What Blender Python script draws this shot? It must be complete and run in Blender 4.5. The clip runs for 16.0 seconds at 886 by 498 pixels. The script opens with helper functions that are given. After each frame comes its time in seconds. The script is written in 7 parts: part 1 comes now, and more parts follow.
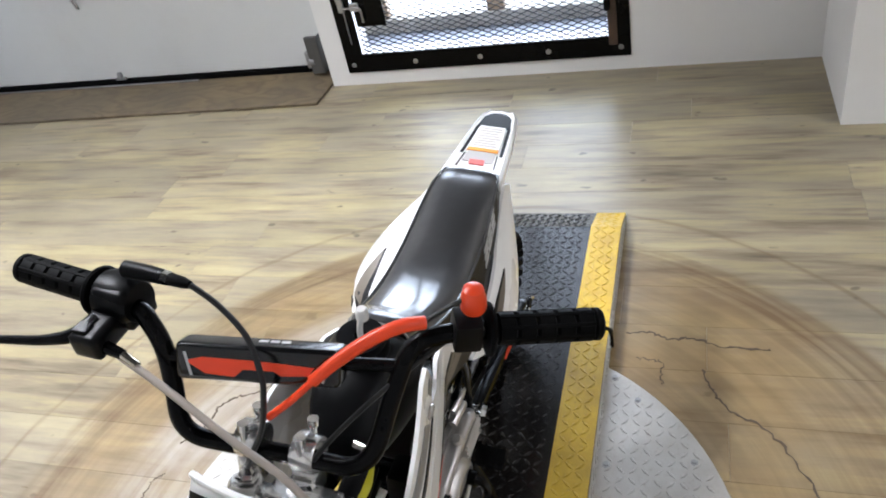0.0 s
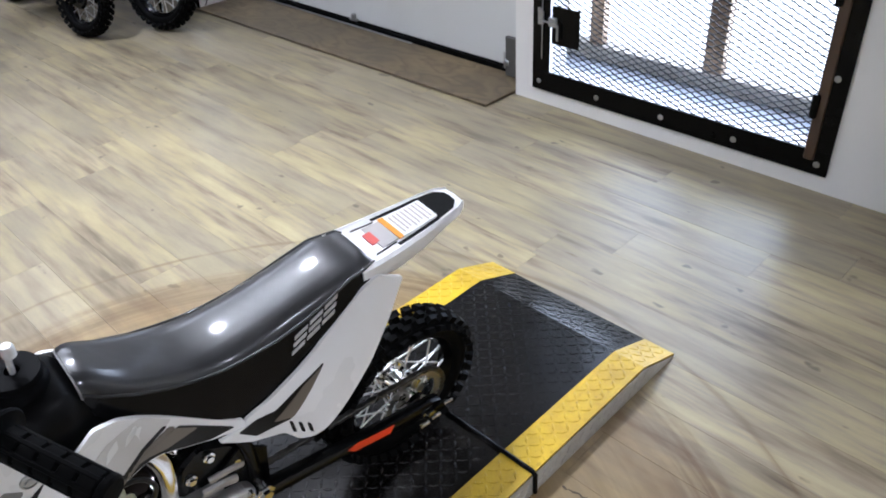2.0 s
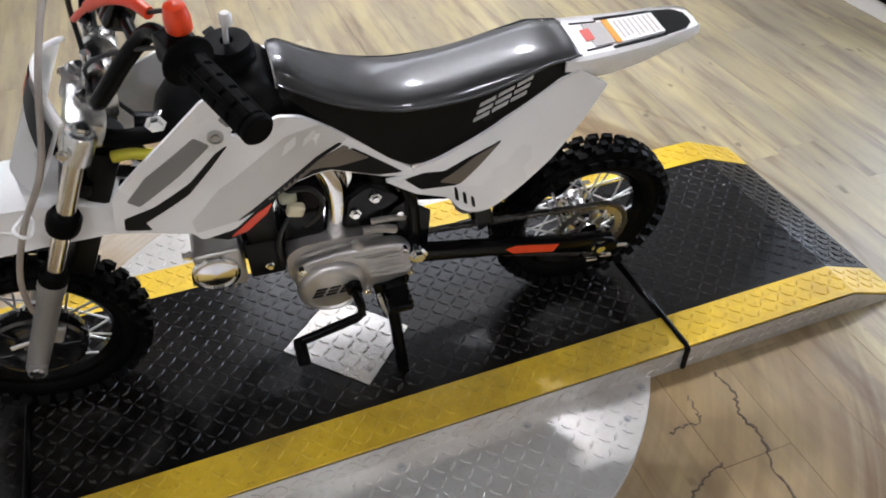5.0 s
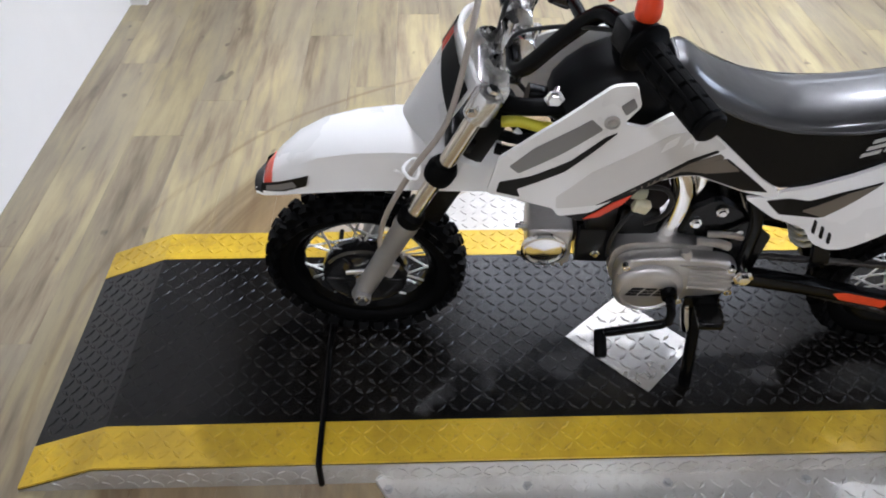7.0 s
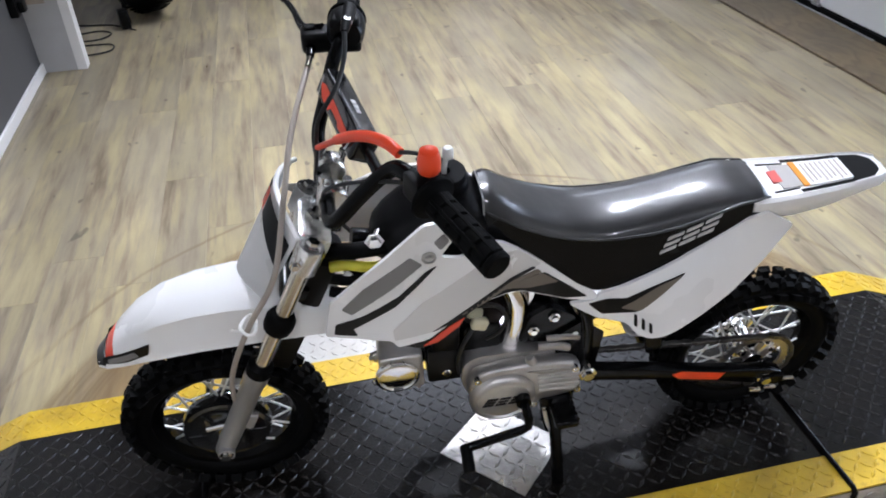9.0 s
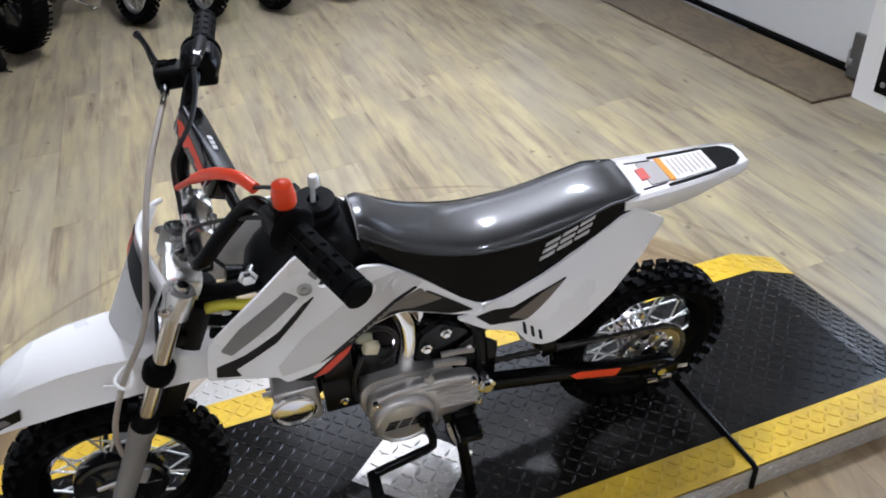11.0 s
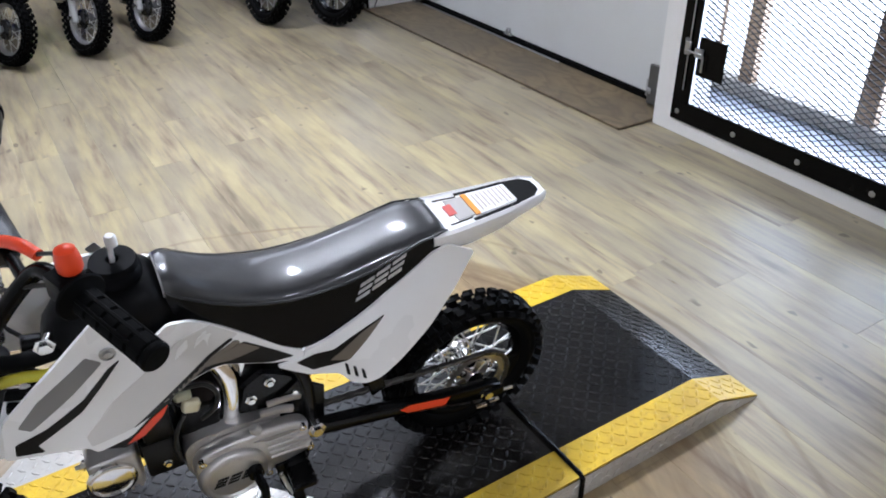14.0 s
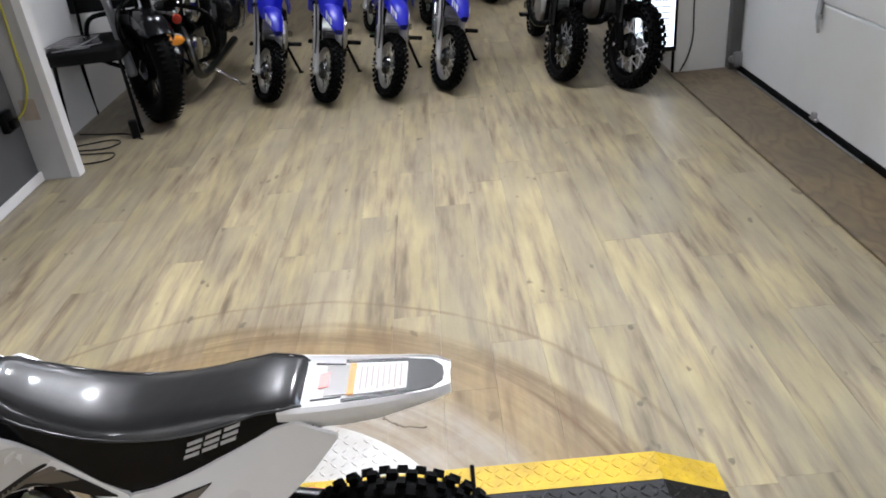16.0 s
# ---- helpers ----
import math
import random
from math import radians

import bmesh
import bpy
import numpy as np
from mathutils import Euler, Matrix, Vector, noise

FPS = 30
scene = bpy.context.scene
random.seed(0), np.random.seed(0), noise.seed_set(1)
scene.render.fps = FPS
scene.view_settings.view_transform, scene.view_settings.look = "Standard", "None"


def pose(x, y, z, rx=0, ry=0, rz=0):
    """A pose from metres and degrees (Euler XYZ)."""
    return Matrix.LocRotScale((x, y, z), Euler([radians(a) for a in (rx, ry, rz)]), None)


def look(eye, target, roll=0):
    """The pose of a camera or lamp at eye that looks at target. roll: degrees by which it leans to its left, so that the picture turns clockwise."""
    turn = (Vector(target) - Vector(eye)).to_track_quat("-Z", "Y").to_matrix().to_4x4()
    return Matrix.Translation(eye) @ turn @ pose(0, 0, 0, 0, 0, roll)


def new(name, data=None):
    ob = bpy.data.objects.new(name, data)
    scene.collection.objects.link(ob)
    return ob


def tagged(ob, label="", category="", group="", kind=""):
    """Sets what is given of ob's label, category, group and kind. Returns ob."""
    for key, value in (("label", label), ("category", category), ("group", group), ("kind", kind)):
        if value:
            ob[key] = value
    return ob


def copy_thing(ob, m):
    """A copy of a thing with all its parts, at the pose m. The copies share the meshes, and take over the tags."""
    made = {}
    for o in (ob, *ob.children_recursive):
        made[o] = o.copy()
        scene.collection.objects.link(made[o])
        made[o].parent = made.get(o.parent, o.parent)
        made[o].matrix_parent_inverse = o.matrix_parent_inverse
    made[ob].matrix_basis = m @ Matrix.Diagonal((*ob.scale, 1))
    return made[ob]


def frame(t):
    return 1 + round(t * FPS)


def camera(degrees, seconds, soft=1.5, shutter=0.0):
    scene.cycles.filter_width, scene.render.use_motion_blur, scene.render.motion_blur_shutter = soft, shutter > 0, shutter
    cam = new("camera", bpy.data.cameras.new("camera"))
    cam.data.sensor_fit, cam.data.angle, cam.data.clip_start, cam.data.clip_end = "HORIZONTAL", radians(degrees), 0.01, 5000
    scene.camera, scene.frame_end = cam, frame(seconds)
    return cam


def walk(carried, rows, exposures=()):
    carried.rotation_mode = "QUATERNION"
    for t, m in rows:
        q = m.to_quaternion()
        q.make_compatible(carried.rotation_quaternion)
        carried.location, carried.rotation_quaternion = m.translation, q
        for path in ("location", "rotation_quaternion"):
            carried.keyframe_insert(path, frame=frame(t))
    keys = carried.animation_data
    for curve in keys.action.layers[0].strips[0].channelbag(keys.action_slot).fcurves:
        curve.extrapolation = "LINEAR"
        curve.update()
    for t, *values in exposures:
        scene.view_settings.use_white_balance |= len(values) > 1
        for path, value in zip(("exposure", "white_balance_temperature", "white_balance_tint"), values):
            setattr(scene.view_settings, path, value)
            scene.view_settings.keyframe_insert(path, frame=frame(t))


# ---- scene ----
cam = camera(60.0, 16.0, soft=1.85)
PATH = [
    (0, (-0.712, -0.442, 1.432), (0.772, 0.176, 0.242), -13.3),
    (0.5, (-0.352, -0.545, 1.331), (1.021, 0.26, 0.12), -2.9),
    (1, (-0.144, -0.548, 1.278), (0.948, 0.461, -0.06), -9.3),
    (1.5, (-0.116, -0.635, 1.303), (1.057, 0.337, 0.008), -8.3),
    (2, (-0.16, -0.906, 1.395), (0.964, 0.289, 0.251), -3.8),
    (2.5, (-0.095, -0.991, 1.41), (0.885, 0.382, 0.334), -1.6),
    (3, (-0.017, -1.005, 1.361), (0.777, 0.485, 0.29), -1.6),
    (3.5, (-0.038, -1.022, 1.318), (0.693, 0.442, 0.167), -1.3),
    (4, (-0.067, -1.042, 1.273), (0.645, 0.328, 0.001), -1.6),
    (4.5, (-0.067, -1.054, 1.249), (0.646, 0.261, -0.078), -1.8),
    (5, (-0.132, -1.033, 1.244), (0.387, 0.368, -0.085), -0.8),
    (5.2, (-0.173, -1.023, 1.247), (0.221, 0.411, -0.091), -2.0),
    (7.3, (-0.381, -1.002, 1.251), (-0.325, 0.486, -0.085), 0.8),
    (7.5, (-0.367, -1.012, 1.253), (-0.272, 0.498, -0.056), 0.4),
    (8, (-0.329, -1.012, 1.26), (-0.134, 0.499, -0.036), -0.2),
    (8.5, (-0.295, -1.01, 1.289), (-0.048, 0.545, 0.055), -1.3),
    (9, (-0.272, -1.01, 1.328), (0.053, 0.596, 0.181), -2.1),
    (11.5, (-0.176, -1.013, 1.333), (0.356, 0.549, 0.204), -4.6),
    (12, (-0.161, -1.023, 1.333), (0.386, 0.547, 0.221), -5.5),
    (12.5, (-0.157, -1.036, 1.338), (0.471, 0.519, 0.248), -3.9),
    (13, (-0.155, -1.038, 1.339), (0.494, 0.507, 0.247), -3.3),
    (13.5, (-0.146, -1.04, 1.344), (0.54, 0.491, 0.256), -3.4),
    (14, (-0.138, -1.052, 1.356), (0.733, 0.392, 0.28), -1.2),
    (14.5, (0.061, -1.131, 1.365), (0.74, 0.455, 0.354), 1.1),
    (15, (0.2, -1.116, 1.376), (0.713, 0.519, 0.346), -1.1),
    (15.5, (0.364, -0.955, 1.356), (0.635, 0.754, 0.352), -3.2),
    (16, (0.691, -0.961, 1.38), (0.658, 0.797, 0.427), -6.0),
]
EXPOSURES = [(0, 0.66, 5930, 12), (1.5, 0.57, 5580, 14), (2.5, 0.55, 5650, 14), (4, 0.60, 5850, 14), (5, 0.49, 6020, 14), (7.3, 0.63, 5750, 14), (9, 0.57, 5660, 14), (11.5, 0.47, 5690, 14), (14.5, 0.55, 5600, 14), (16, 0.44, 5980, 13)]
walk(cam, [(t, look(eye, target, roll)) for t, eye, target, roll in PATH], EXPOSURES)


# ---- light ----
world = bpy.data.worlds.new("world")
scene.world = world
world.use_nodes = True
wn = world.node_tree.nodes
sky = wn.new("ShaderNodeTexSky")
sky.sky_type, sky.sun_disc, sky.sun_elevation, sky.sun_rotation = "NISHITA", False, radians(40), radians(60)
world.node_tree.links.new(sky.outputs[0], wn["Background"].inputs[0])
wn["Background"].inputs[1].default_value = 0.12
CEILING = 3.05
# Last six are unseen fill lamps added for bike side, far floor and alcove.
LAMPS = [(0.15, 1.15, 262.0, 88), (0.85, 1.25, 150.0, 104), (0.1, 3.5, 92.0, 90), (0.85, 3.5, 66.0, 100), (-1.0, -2.0, 100.0, 112), (0.35, -2.5, 104.0, 112), (1.1, -2.2, 58.0, 115), (-0.3, 5.8, 66.0, 120), (1.1, 5.6, 74.0, 120), (-2.7, 1.6, 5.0, 120)]


# ---- materials ----
def ramp(nt, fac, stops):
    n = nt.nodes.new("ShaderNodeValToRGB")
    while len(n.color_ramp.elements) < len(stops):
        n.color_ramp.elements.new(0.5)
    for e, (p, c) in zip(n.color_ramp.elements, stops):
        e.position, e.color = p, (*c, 1) if len(c) == 3 else c
    nt.links.new(fac, n.inputs[0])
    return n.outputs[0]


def mixc(nt, fac, a, b, mode="MIX"):
    n = nt.nodes.new("ShaderNodeMix")
    n.data_type, n.blend_type = "RGBA", mode
    for sock, v in ((n.inputs[0], fac), (n.inputs[6], a), (n.inputs[7], b)):
        if hasattr(v, "is_output"):
            nt.links.new(v, sock)
        elif isinstance(v, (tuple, list)):
            sock.default_value = (*v, 1)
        else:
            sock.default_value = v
    return n.outputs[2]


def calc(nt, op, a, b=0.0, c=0.0):
    n = nt.nodes.new("ShaderNodeMath")
    n.operation = op
    for sock, v in zip(n.inputs, (a, b, c)):
        if hasattr(v, "is_output"):
            nt.links.new(v, sock)
        else:
            sock.default_value = v
    return n.outputs[0]


def noise_at(nt, vec, scale, detail=4.0, rough=0.55, stretch=None):
    if stretch:
        m = nt.nodes.new("ShaderNodeMapping")
        m.inputs["Scale"].default_value = stretch
        nt.links.new(vec, m.inputs[0])
        vec = m.outputs[0]
    n = nt.nodes.new("ShaderNodeTexNoise")
    n.inputs["Scale"].default_value, n.inputs["Detail"].default_value, n.inputs["Roughness"].default_value = scale, detail, rough
    nt.links.new(vec, n.inputs["Vector"])
    return n.outputs["Fac"]


def base(name):
    m = bpy.data.materials.new(name)
    m.use_nodes = True
    nt = m.node_tree
    geo = nt.nodes.new("ShaderNodeNewGeometry")
    return m, nt, nt.nodes["Principled BSDF"], geo.outputs["Position"]


def bump(nt, p, height, strength=0.2, distance=0.002):
    b = nt.nodes.new("ShaderNodeBump")
    b.inputs["Strength"].default_value, b.inputs["Distance"].default_value = strength, distance
    nt.links.new(height, b.inputs["Height"])
    nt.links.new(b.outputs[0], p.inputs["Normal"])


def surface(name, colour, rough=0.5, metal=0.0, vary=0.12, scale=30.0, dirt=None, dirt_amount=0.5, relief=0.1, coat=0.0, rough_vary=0.1, spec=0.5, ior=1.5):
    """A painted, moulded or metal surface: tone variation at two scales, uneven gloss and fine relief."""
    m, nt, p, pos = base(name)
    tc = nt.nodes.new("ShaderNodeTexCoord")
    pos = tc.outputs["Object"]
    fine = noise_at(nt, pos, scale * 6, 3)
    broad = noise_at(nt, pos, scale * 0.35, 4)
    dark = tuple(c * (1 - vary) for c in colour)
    light = tuple(min(1.0, c * (1 + vary)) for c in colour)
    col = mixc(nt, ramp(nt, broad, [(0.3, (0, 0, 0)), (0.7, (1, 1, 1))]), dark, light)
    col = mixc(nt, calc(nt, "MULTIPLY", fine, vary * 0.6), col, dark)
    if dirt:
        f = ramp(nt, noise_at(nt, pos, scale * 0.8, 6, 0.65), [(0.52, (0, 0, 0)), (0.75, (1, 1, 1))])
        col = mixc(nt, calc(nt, "MULTIPLY", f, dirt_amount), col, dirt)
    nt.links.new(col, p.inputs["Base Color"])
    p.inputs["Metallic"].default_value = metal
    nt.links.new(calc(nt, "MULTIPLY_ADD", broad, rough_vary * 2, rough - rough_vary), p.inputs["Roughness"])
    p.inputs["Coat Weight"].default_value = coat
    p.inputs["Coat Roughness"].default_value = 0.08
    p.inputs["Specular IOR Level"].default_value = spec
    p.inputs["IOR"].default_value = ior
    if relief:
        bump(nt, p, fine, relief, 0.001)
    return m


TURN_CENTRE = (0.07, 0.066)


def floor_material(name):
    """Vinyl planks in a mottled driftwood print: cream and grey drifts, brown streaks, and the scuffs that the turntable's ramps have left."""
    m, nt, p, pos = base(name)
    info = nt.nodes.new("ShaderNodeObjectInfo")
    sep = nt.nodes.new("ShaderNodeSeparateXYZ")
    nt.links.new(pos, sep.inputs[0])
    shift = nt.nodes.new("ShaderNodeVectorMath")
    shift.operation = "SCALE"
    shift.inputs[0].default_value = (3.1, 17.3, 9.7)
    nt.links.new(info.outputs["Random"], shift.inputs["Scale"])
    add = nt.nodes.new("ShaderNodeVectorMath")
    nt.links.new(pos, add.inputs[0])
    nt.links.new(shift.outputs[0], add.inputs[1])
    v = add.outputs[0]
    drift = noise_at(nt, v, 2.5, 4, 0.55, (8.0, 0.95, 1))
    grain = noise_at(nt, v, 7.0, 4, 0.5, (8.0, 0.8, 1))
    fine = noise_at(nt, v, 60.0, 4, 0.6, (6.0, 0.7, 1))
    tone = calc(nt, "ADD", calc(nt, "MULTIPLY", drift, 0.70), calc(nt, "MULTIPLY", grain, 0.30))
    col = ramp(nt, tone, [(0.33, (0.150, 0.112, 0.070)), (0.42, (0.255, 0.204, 0.133)), (0.485, (0.322, 0.268, 0.176)), (0.55, (0.390, 0.324, 0.186)), (0.68, (0.462, 0.390, 0.222))])
    grey = ramp(nt, noise_at(nt, v, 1.5, 4, 0.5, (3.0, 0.8, 1)), [(0.45, (0, 0, 0)), (0.6, (1, 1, 1))])
    col = mixc(nt, calc(nt, "MULTIPLY", grey, 0.52), col, (0.305, 0.266, 0.196))
    col = mixc(nt, calc(nt, "MULTIPLY", ramp(nt, fine, [(0.52, (0, 0, 0)), (0.70, (1, 1, 1))]), 0.15), col, (0.16, 0.13, 0.095))
    knots = ramp(nt, noise_at(nt, v, 9.0, 2, 0.4, (2.4, 1.3, 1)), [(0.71, (0, 0, 0)), (0.76, (1, 1, 1))])
    col = mixc(nt, calc(nt, "MULTIPLY", knots, 0.7), col, (0.10, 0.08, 0.06))
    blotch = ramp(nt, noise_at(nt, pos, 3.4, 3, 0.5, (1.5, 0.8, 1)), [(0.32, (0.80, 0.80, 0.81)), (0.66, (1.0, 1.0, 1.0))])
    col = mixc(nt, 1.0, col, blotch, "MULTIPLY")
    tint = calc(nt, "MULTIPLY_ADD", info.outputs["Random"], 0.20, 0.79)
    col = mixc(nt, 1.0, col, ramp(nt, tint, [(0.0, (0, 0, 0)), (1.0, (1, 1, 1))]), "MULTIPLY")
    # scuffed rings and browned wear round the turntable
    dx = calc(nt, "SUBTRACT", sep.outputs[0], TURN_CENTRE[0])
    dy = calc(nt, "SUBTRACT", sep.outputs[1], TURN_CENTRE[1])
    rad = calc(nt, "SQRT", calc(nt, "ADD", calc(nt, "MULTIPLY", dx, dx), calc(nt, "MULTIPLY", dy, dy)))
    wob = calc(nt, "MULTIPLY_ADD", noise_at(nt, pos, 2.5, 3), 0.05, calc(nt, "SUBTRACT", rad, 0.025))
    ring = ramp(nt, calc(nt, "DIVIDE", wob, 1.6), [(0.30, (0, 0, 0)), (0.36, (0.5, 0.5, 0.5)), (0.60, (0.46, 0.46, 0.46)), (0.64, (1, 1, 1)), (0.675, (0.95, 0.95, 0.95)), (0.695, (0.08, 0.08, 0.08)), (0.757, (0, 0, 0)), (0.764, (0.8, 0.8, 0.8)), (0.771, (0, 0, 0))])
    patchy = ramp(nt, noise_at(nt, pos, 3.3, 5, 0.65), [(0.30, (0.3, 0.3, 0.3)), (0.50, (1, 1, 1))])
    worn = ramp(nt, calc(nt, "DIVIDE", wob, 1.6), [(0.0, (1, 1, 1)), (0.60, (0.9, 0.9, 0.9)), (0.69, (0, 0, 0))])
    worn = calc(nt, "MULTIPLY", worn, ramp(nt, noise_at(nt, pos, 2.1, 4, 0.6), [(0.34, (0.3, 0.3, 0.3)), (0.60, (1, 1, 1))]))
    col = mixc(nt, calc(nt, "MULTIPLY", worn, 0.75), col, (0.240, 0.152, 0.056))
    beyond = ramp(nt, calc(nt, "MULTIPLY_ADD", sep.outputs[1], 0.5, 0.5), [(0.66, (0, 0, 0)), (0.70, (1, 1, 1))])
    pale = ramp(nt, calc(nt, "DIVIDE", wob, 1.6), [(0.0, (1, 1, 1)), (0.50, (1, 1, 1)), (0.545, (0, 0, 0))])
    pale = calc(nt, "MULTIPLY", calc(nt, "MULTIPLY", pale, beyond), ramp(nt, noise_at(nt, pos, 4.2, 5, 0.6), [(0.36, (0.25, 0.25, 0.25)), (0.55, (1, 1, 1))]))
    col = mixc(nt, calc(nt, "MULTIPLY", pale, 0.7), col, (0.40, 0.37, 0.33))
    arc = nt.nodes.new("ShaderNodeCombineXYZ")
    nt.links.new(calc(nt, "MULTIPLY", rad, 28.0), arc.inputs[0])
    nt.links.new(sep.outputs[0], arc.inputs[1])
    nt.links.new(sep.outputs[1], arc.inputs[2])
    rub = ramp(nt, noise_at(nt, arc.outputs[0], 1.3, 4, 0.6), [(0.36, (0.25, 0.25, 0.25)), (0.60, (1, 1, 1))])
    patchy = calc(nt, "MULTIPLY", patchy, rub)
    col = mixc(nt, calc(nt, "MULTIPLY", calc(nt, "MULTIPLY", ring, patchy), 0.82), col, (0.115, 0.068, 0.030))
    nt.links.new(col, p.inputs["Base Color"])
    nt.links.new(calc(nt, "MULTIPLY_ADD", grain, 0.22, 0.22), p.inputs["Roughness"])
    p.inputs["Specular IOR Level"].default_value = 0.40
    bump(nt, p, calc(nt, "ADD", grain, calc(nt, "MULTIPLY", fine, 0.5)), 0.12, 0.0015)
    return m


def plywood_material():
    m, nt, p, pos = base("worn_plywood")
    warp = noise_at(nt, pos, 2.2, 3, 0.5, (2.2, 1.0, 1))
    rings = calc(nt, "FRACT", calc(nt, "MULTIPLY", warp, 9.0))
    grain = noise_at(nt, pos, 30, 5, 0.6, (5, 0.6, 1))
    col = ramp(nt, rings, [(0.0, (0.160, 0.116, 0.060)), (0.5, (0.215, 0.160, 0.084)), (0.85, (0.120, 0.086, 0.045)), (1.0, (0.160, 0.116, 0.060))])
    col = mixc(nt, calc(nt, "MULTIPLY", grain, 0.5), col, (0.09, 0.065, 0.042))
    sep = nt.nodes.new("ShaderNodeSeparateXYZ")
    nt.links.new(pos, sep.inputs[0])
    dirt = ramp(nt, noise_at(nt, pos, 1.6, 5, 0.6), [(0.4, (0, 0, 0)), (0.66, (1, 1, 1))])
    col = mixc(nt, calc(nt, "MULTIPLY", dirt, 0.7), col, (0.085, 0.070, 0.048))
    nt.links.new(col, p.inputs["Base Color"])
    p.inputs["Roughness"].default_value = 0.62
    bump(nt, p, grain, 0.3, 0.002)
    return m


def grimy_plate(name, colour, metal, rough, grime, amount, ior=1.5):
    """Tread plate: paint or bare metal with oily grime, in blotches."""
    m, nt, p, pos = base(name)
    broad = noise_at(nt, pos, 5.0, 6, 0.65)
    fine = noise_at(nt, pos, 90.0, 3, 0.6)
    f = ramp(nt, broad, [(0.40, (0, 0, 0)), (0.66, (1, 1, 1))])
    col = mixc(nt, calc(nt, "MULTIPLY", f, amount), colour, grime)
    col = mixc(nt, calc(nt, "MULTIPLY", ramp(nt, fine, [(0.58, (0, 0, 0)), (0.75, (1, 1, 1))]), amount), col, grime)
    nt.links.new(col, p.inputs["Base Color"])
    p.inputs["Metallic"].default_value = metal
    nt.links.new(calc(nt, "MULTIPLY_ADD", broad, 0.3, rough - 0.15), p.inputs["Roughness"])
    p.inputs["IOR"].default_value = ior
    bump(nt, p, fine, 0.15, 0.001)
    return m


def glowing(name, colour, strength):
    m = bpy.data.materials.new(name)
    m.use_nodes = True
    p = m.node_tree.nodes["Principled BSDF"]
    p.inputs["Base Color"].default_value = (0.8, 0.8, 0.8, 1)
    p.inputs["Emission Color"].default_value = (*colour, 1)
    p.inputs["Emission Strength"].default_value = strength
    return m


FLOOR = floor_material("driftwood_vinyl")
PLYWOOD = plywood_material()
WALL_PAINT = surface("white_wall_paint", (0.82, 0.81, 0.79), 0.6, 0, 0.03, 2.0, (0.62, 0.58, 0.52), 0.12, 0.25)
CHARCOAL_PAINT = surface("charcoal_wall_panel", (0.085, 0.085, 0.087), 0.55, 0, 0.08, 3.0, (0.06, 0.058, 0.055), 0.3)
GREY_PAINT = surface("grey_wall_panel", (0.46, 0.455, 0.45), 0.5, 0, 0.06, 3.0, (0.25, 0.24, 0.22), 0.3)
SHOP_GREY = surface("grey_back_wall_paint", (0.22, 0.22, 0.22), 0.6, 0, 0.04, 2.0)
CEILING_PAINT = surface("grey_ceiling_paint", (0.09, 0.09, 0.094), 0.85, 0, 0.04, 2.0)
DOOR_PAINT = surface("garage_door_paint", (0.68, 0.69, 0.68), 0.42, 0, 0.04, 3.0, (0.45, 0.42, 0.38), 0.15)
RUBBER = surface("black_rubber", (0.0025, 0.0025, 0.0025), 0.6, 0, 0.3, 25.0, (0.009, 0.008, 0.007), 0.3, 0.3, 0, 0.1, 0.5, 1.15)
BLACK_STEEL = surface("black_painted_steel", (0.0025, 0.0025, 0.0025), 0.2, 0, 0.25, 20.0, (0.008, 0.007, 0.006), 0.2, 0.2, 0, 0.1, 0.5, 1.2)
GALVANISED = surface("galvanised_steel", (0.42, 0.42, 0.42), 0.4, 0.9, 0.15, 25.0)
ALU = surface("brushed_aluminium", (0.62, 0.61, 0.59), 0.36, 0.95, 0.10, 30.0)
BRONZE_ALU = surface("bronze_anodised_frame", (0.22, 0.15, 0.095), 0.4, 0.6, 0.1, 10.0)
BLACK_PLATE = grimy_plate("black_tread_paint", (0.0042, 0.0039, 0.0036), 0.0, 0.18, (0.0085, 0.0065, 0.0045), 0.5, 1.39)
BLACK_TREAD = grimy_plate("worn_black_tread_tops", (0.008, 0.008, 0.008), 0.0, 0.24, (0.016, 0.013, 0.010), 0.5, 1.42)
YELLOW_PLATE = grimy_plate("yellow_tread_paint", (0.60, 0.40, 0.018), 0.0, 0.40, (0.16, 0.095, 0.012), 0.55)
BARE_PLATE = grimy_plate("bare_tread_steel", (0.58, 0.57, 0.54), 0.6, 0.34, (0.26, 0.21, 0.16), 0.4)
SHINY_PLATE = grimy_plate("polished_tread_steel", (0.46, 0.445, 0.42), 0.95, 0.26, (0.24, 0.20, 0.15), 0.55)
OUTSIDE = glowing("bright_daylight", (0.90, 0.95, 1.0), 2.15)
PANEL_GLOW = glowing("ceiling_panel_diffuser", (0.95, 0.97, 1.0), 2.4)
LAMP_GLOW = glowing("lamp_lens", (1.0, 0.97, 0.94), 40.0)


# ---- mesh tools ----
def mesh_of(name, bm, material, smooth=None):
    bmesh.ops.recalc_face_normals(bm, faces=bm.faces[:])
    me = bpy.data.meshes.new(name)
    bm.to_mesh(me)
    bm.free()
    for mat in material if isinstance(material, (list, tuple)) else [material]:
        me.materials.append(mat)
    if smooth:
        for p in me.polygons:
            p.use_smooth = True
        me.set_sharp_from_angle(angle=radians(smooth))
    return me


def part(name, bm, material, parent=None, label="", smooth=40):
    ob = new(name, mesh_of(name, bm, material, smooth))
    if parent:
        ob.parent = parent
    if label:
        ob["label"] = label
    return ob


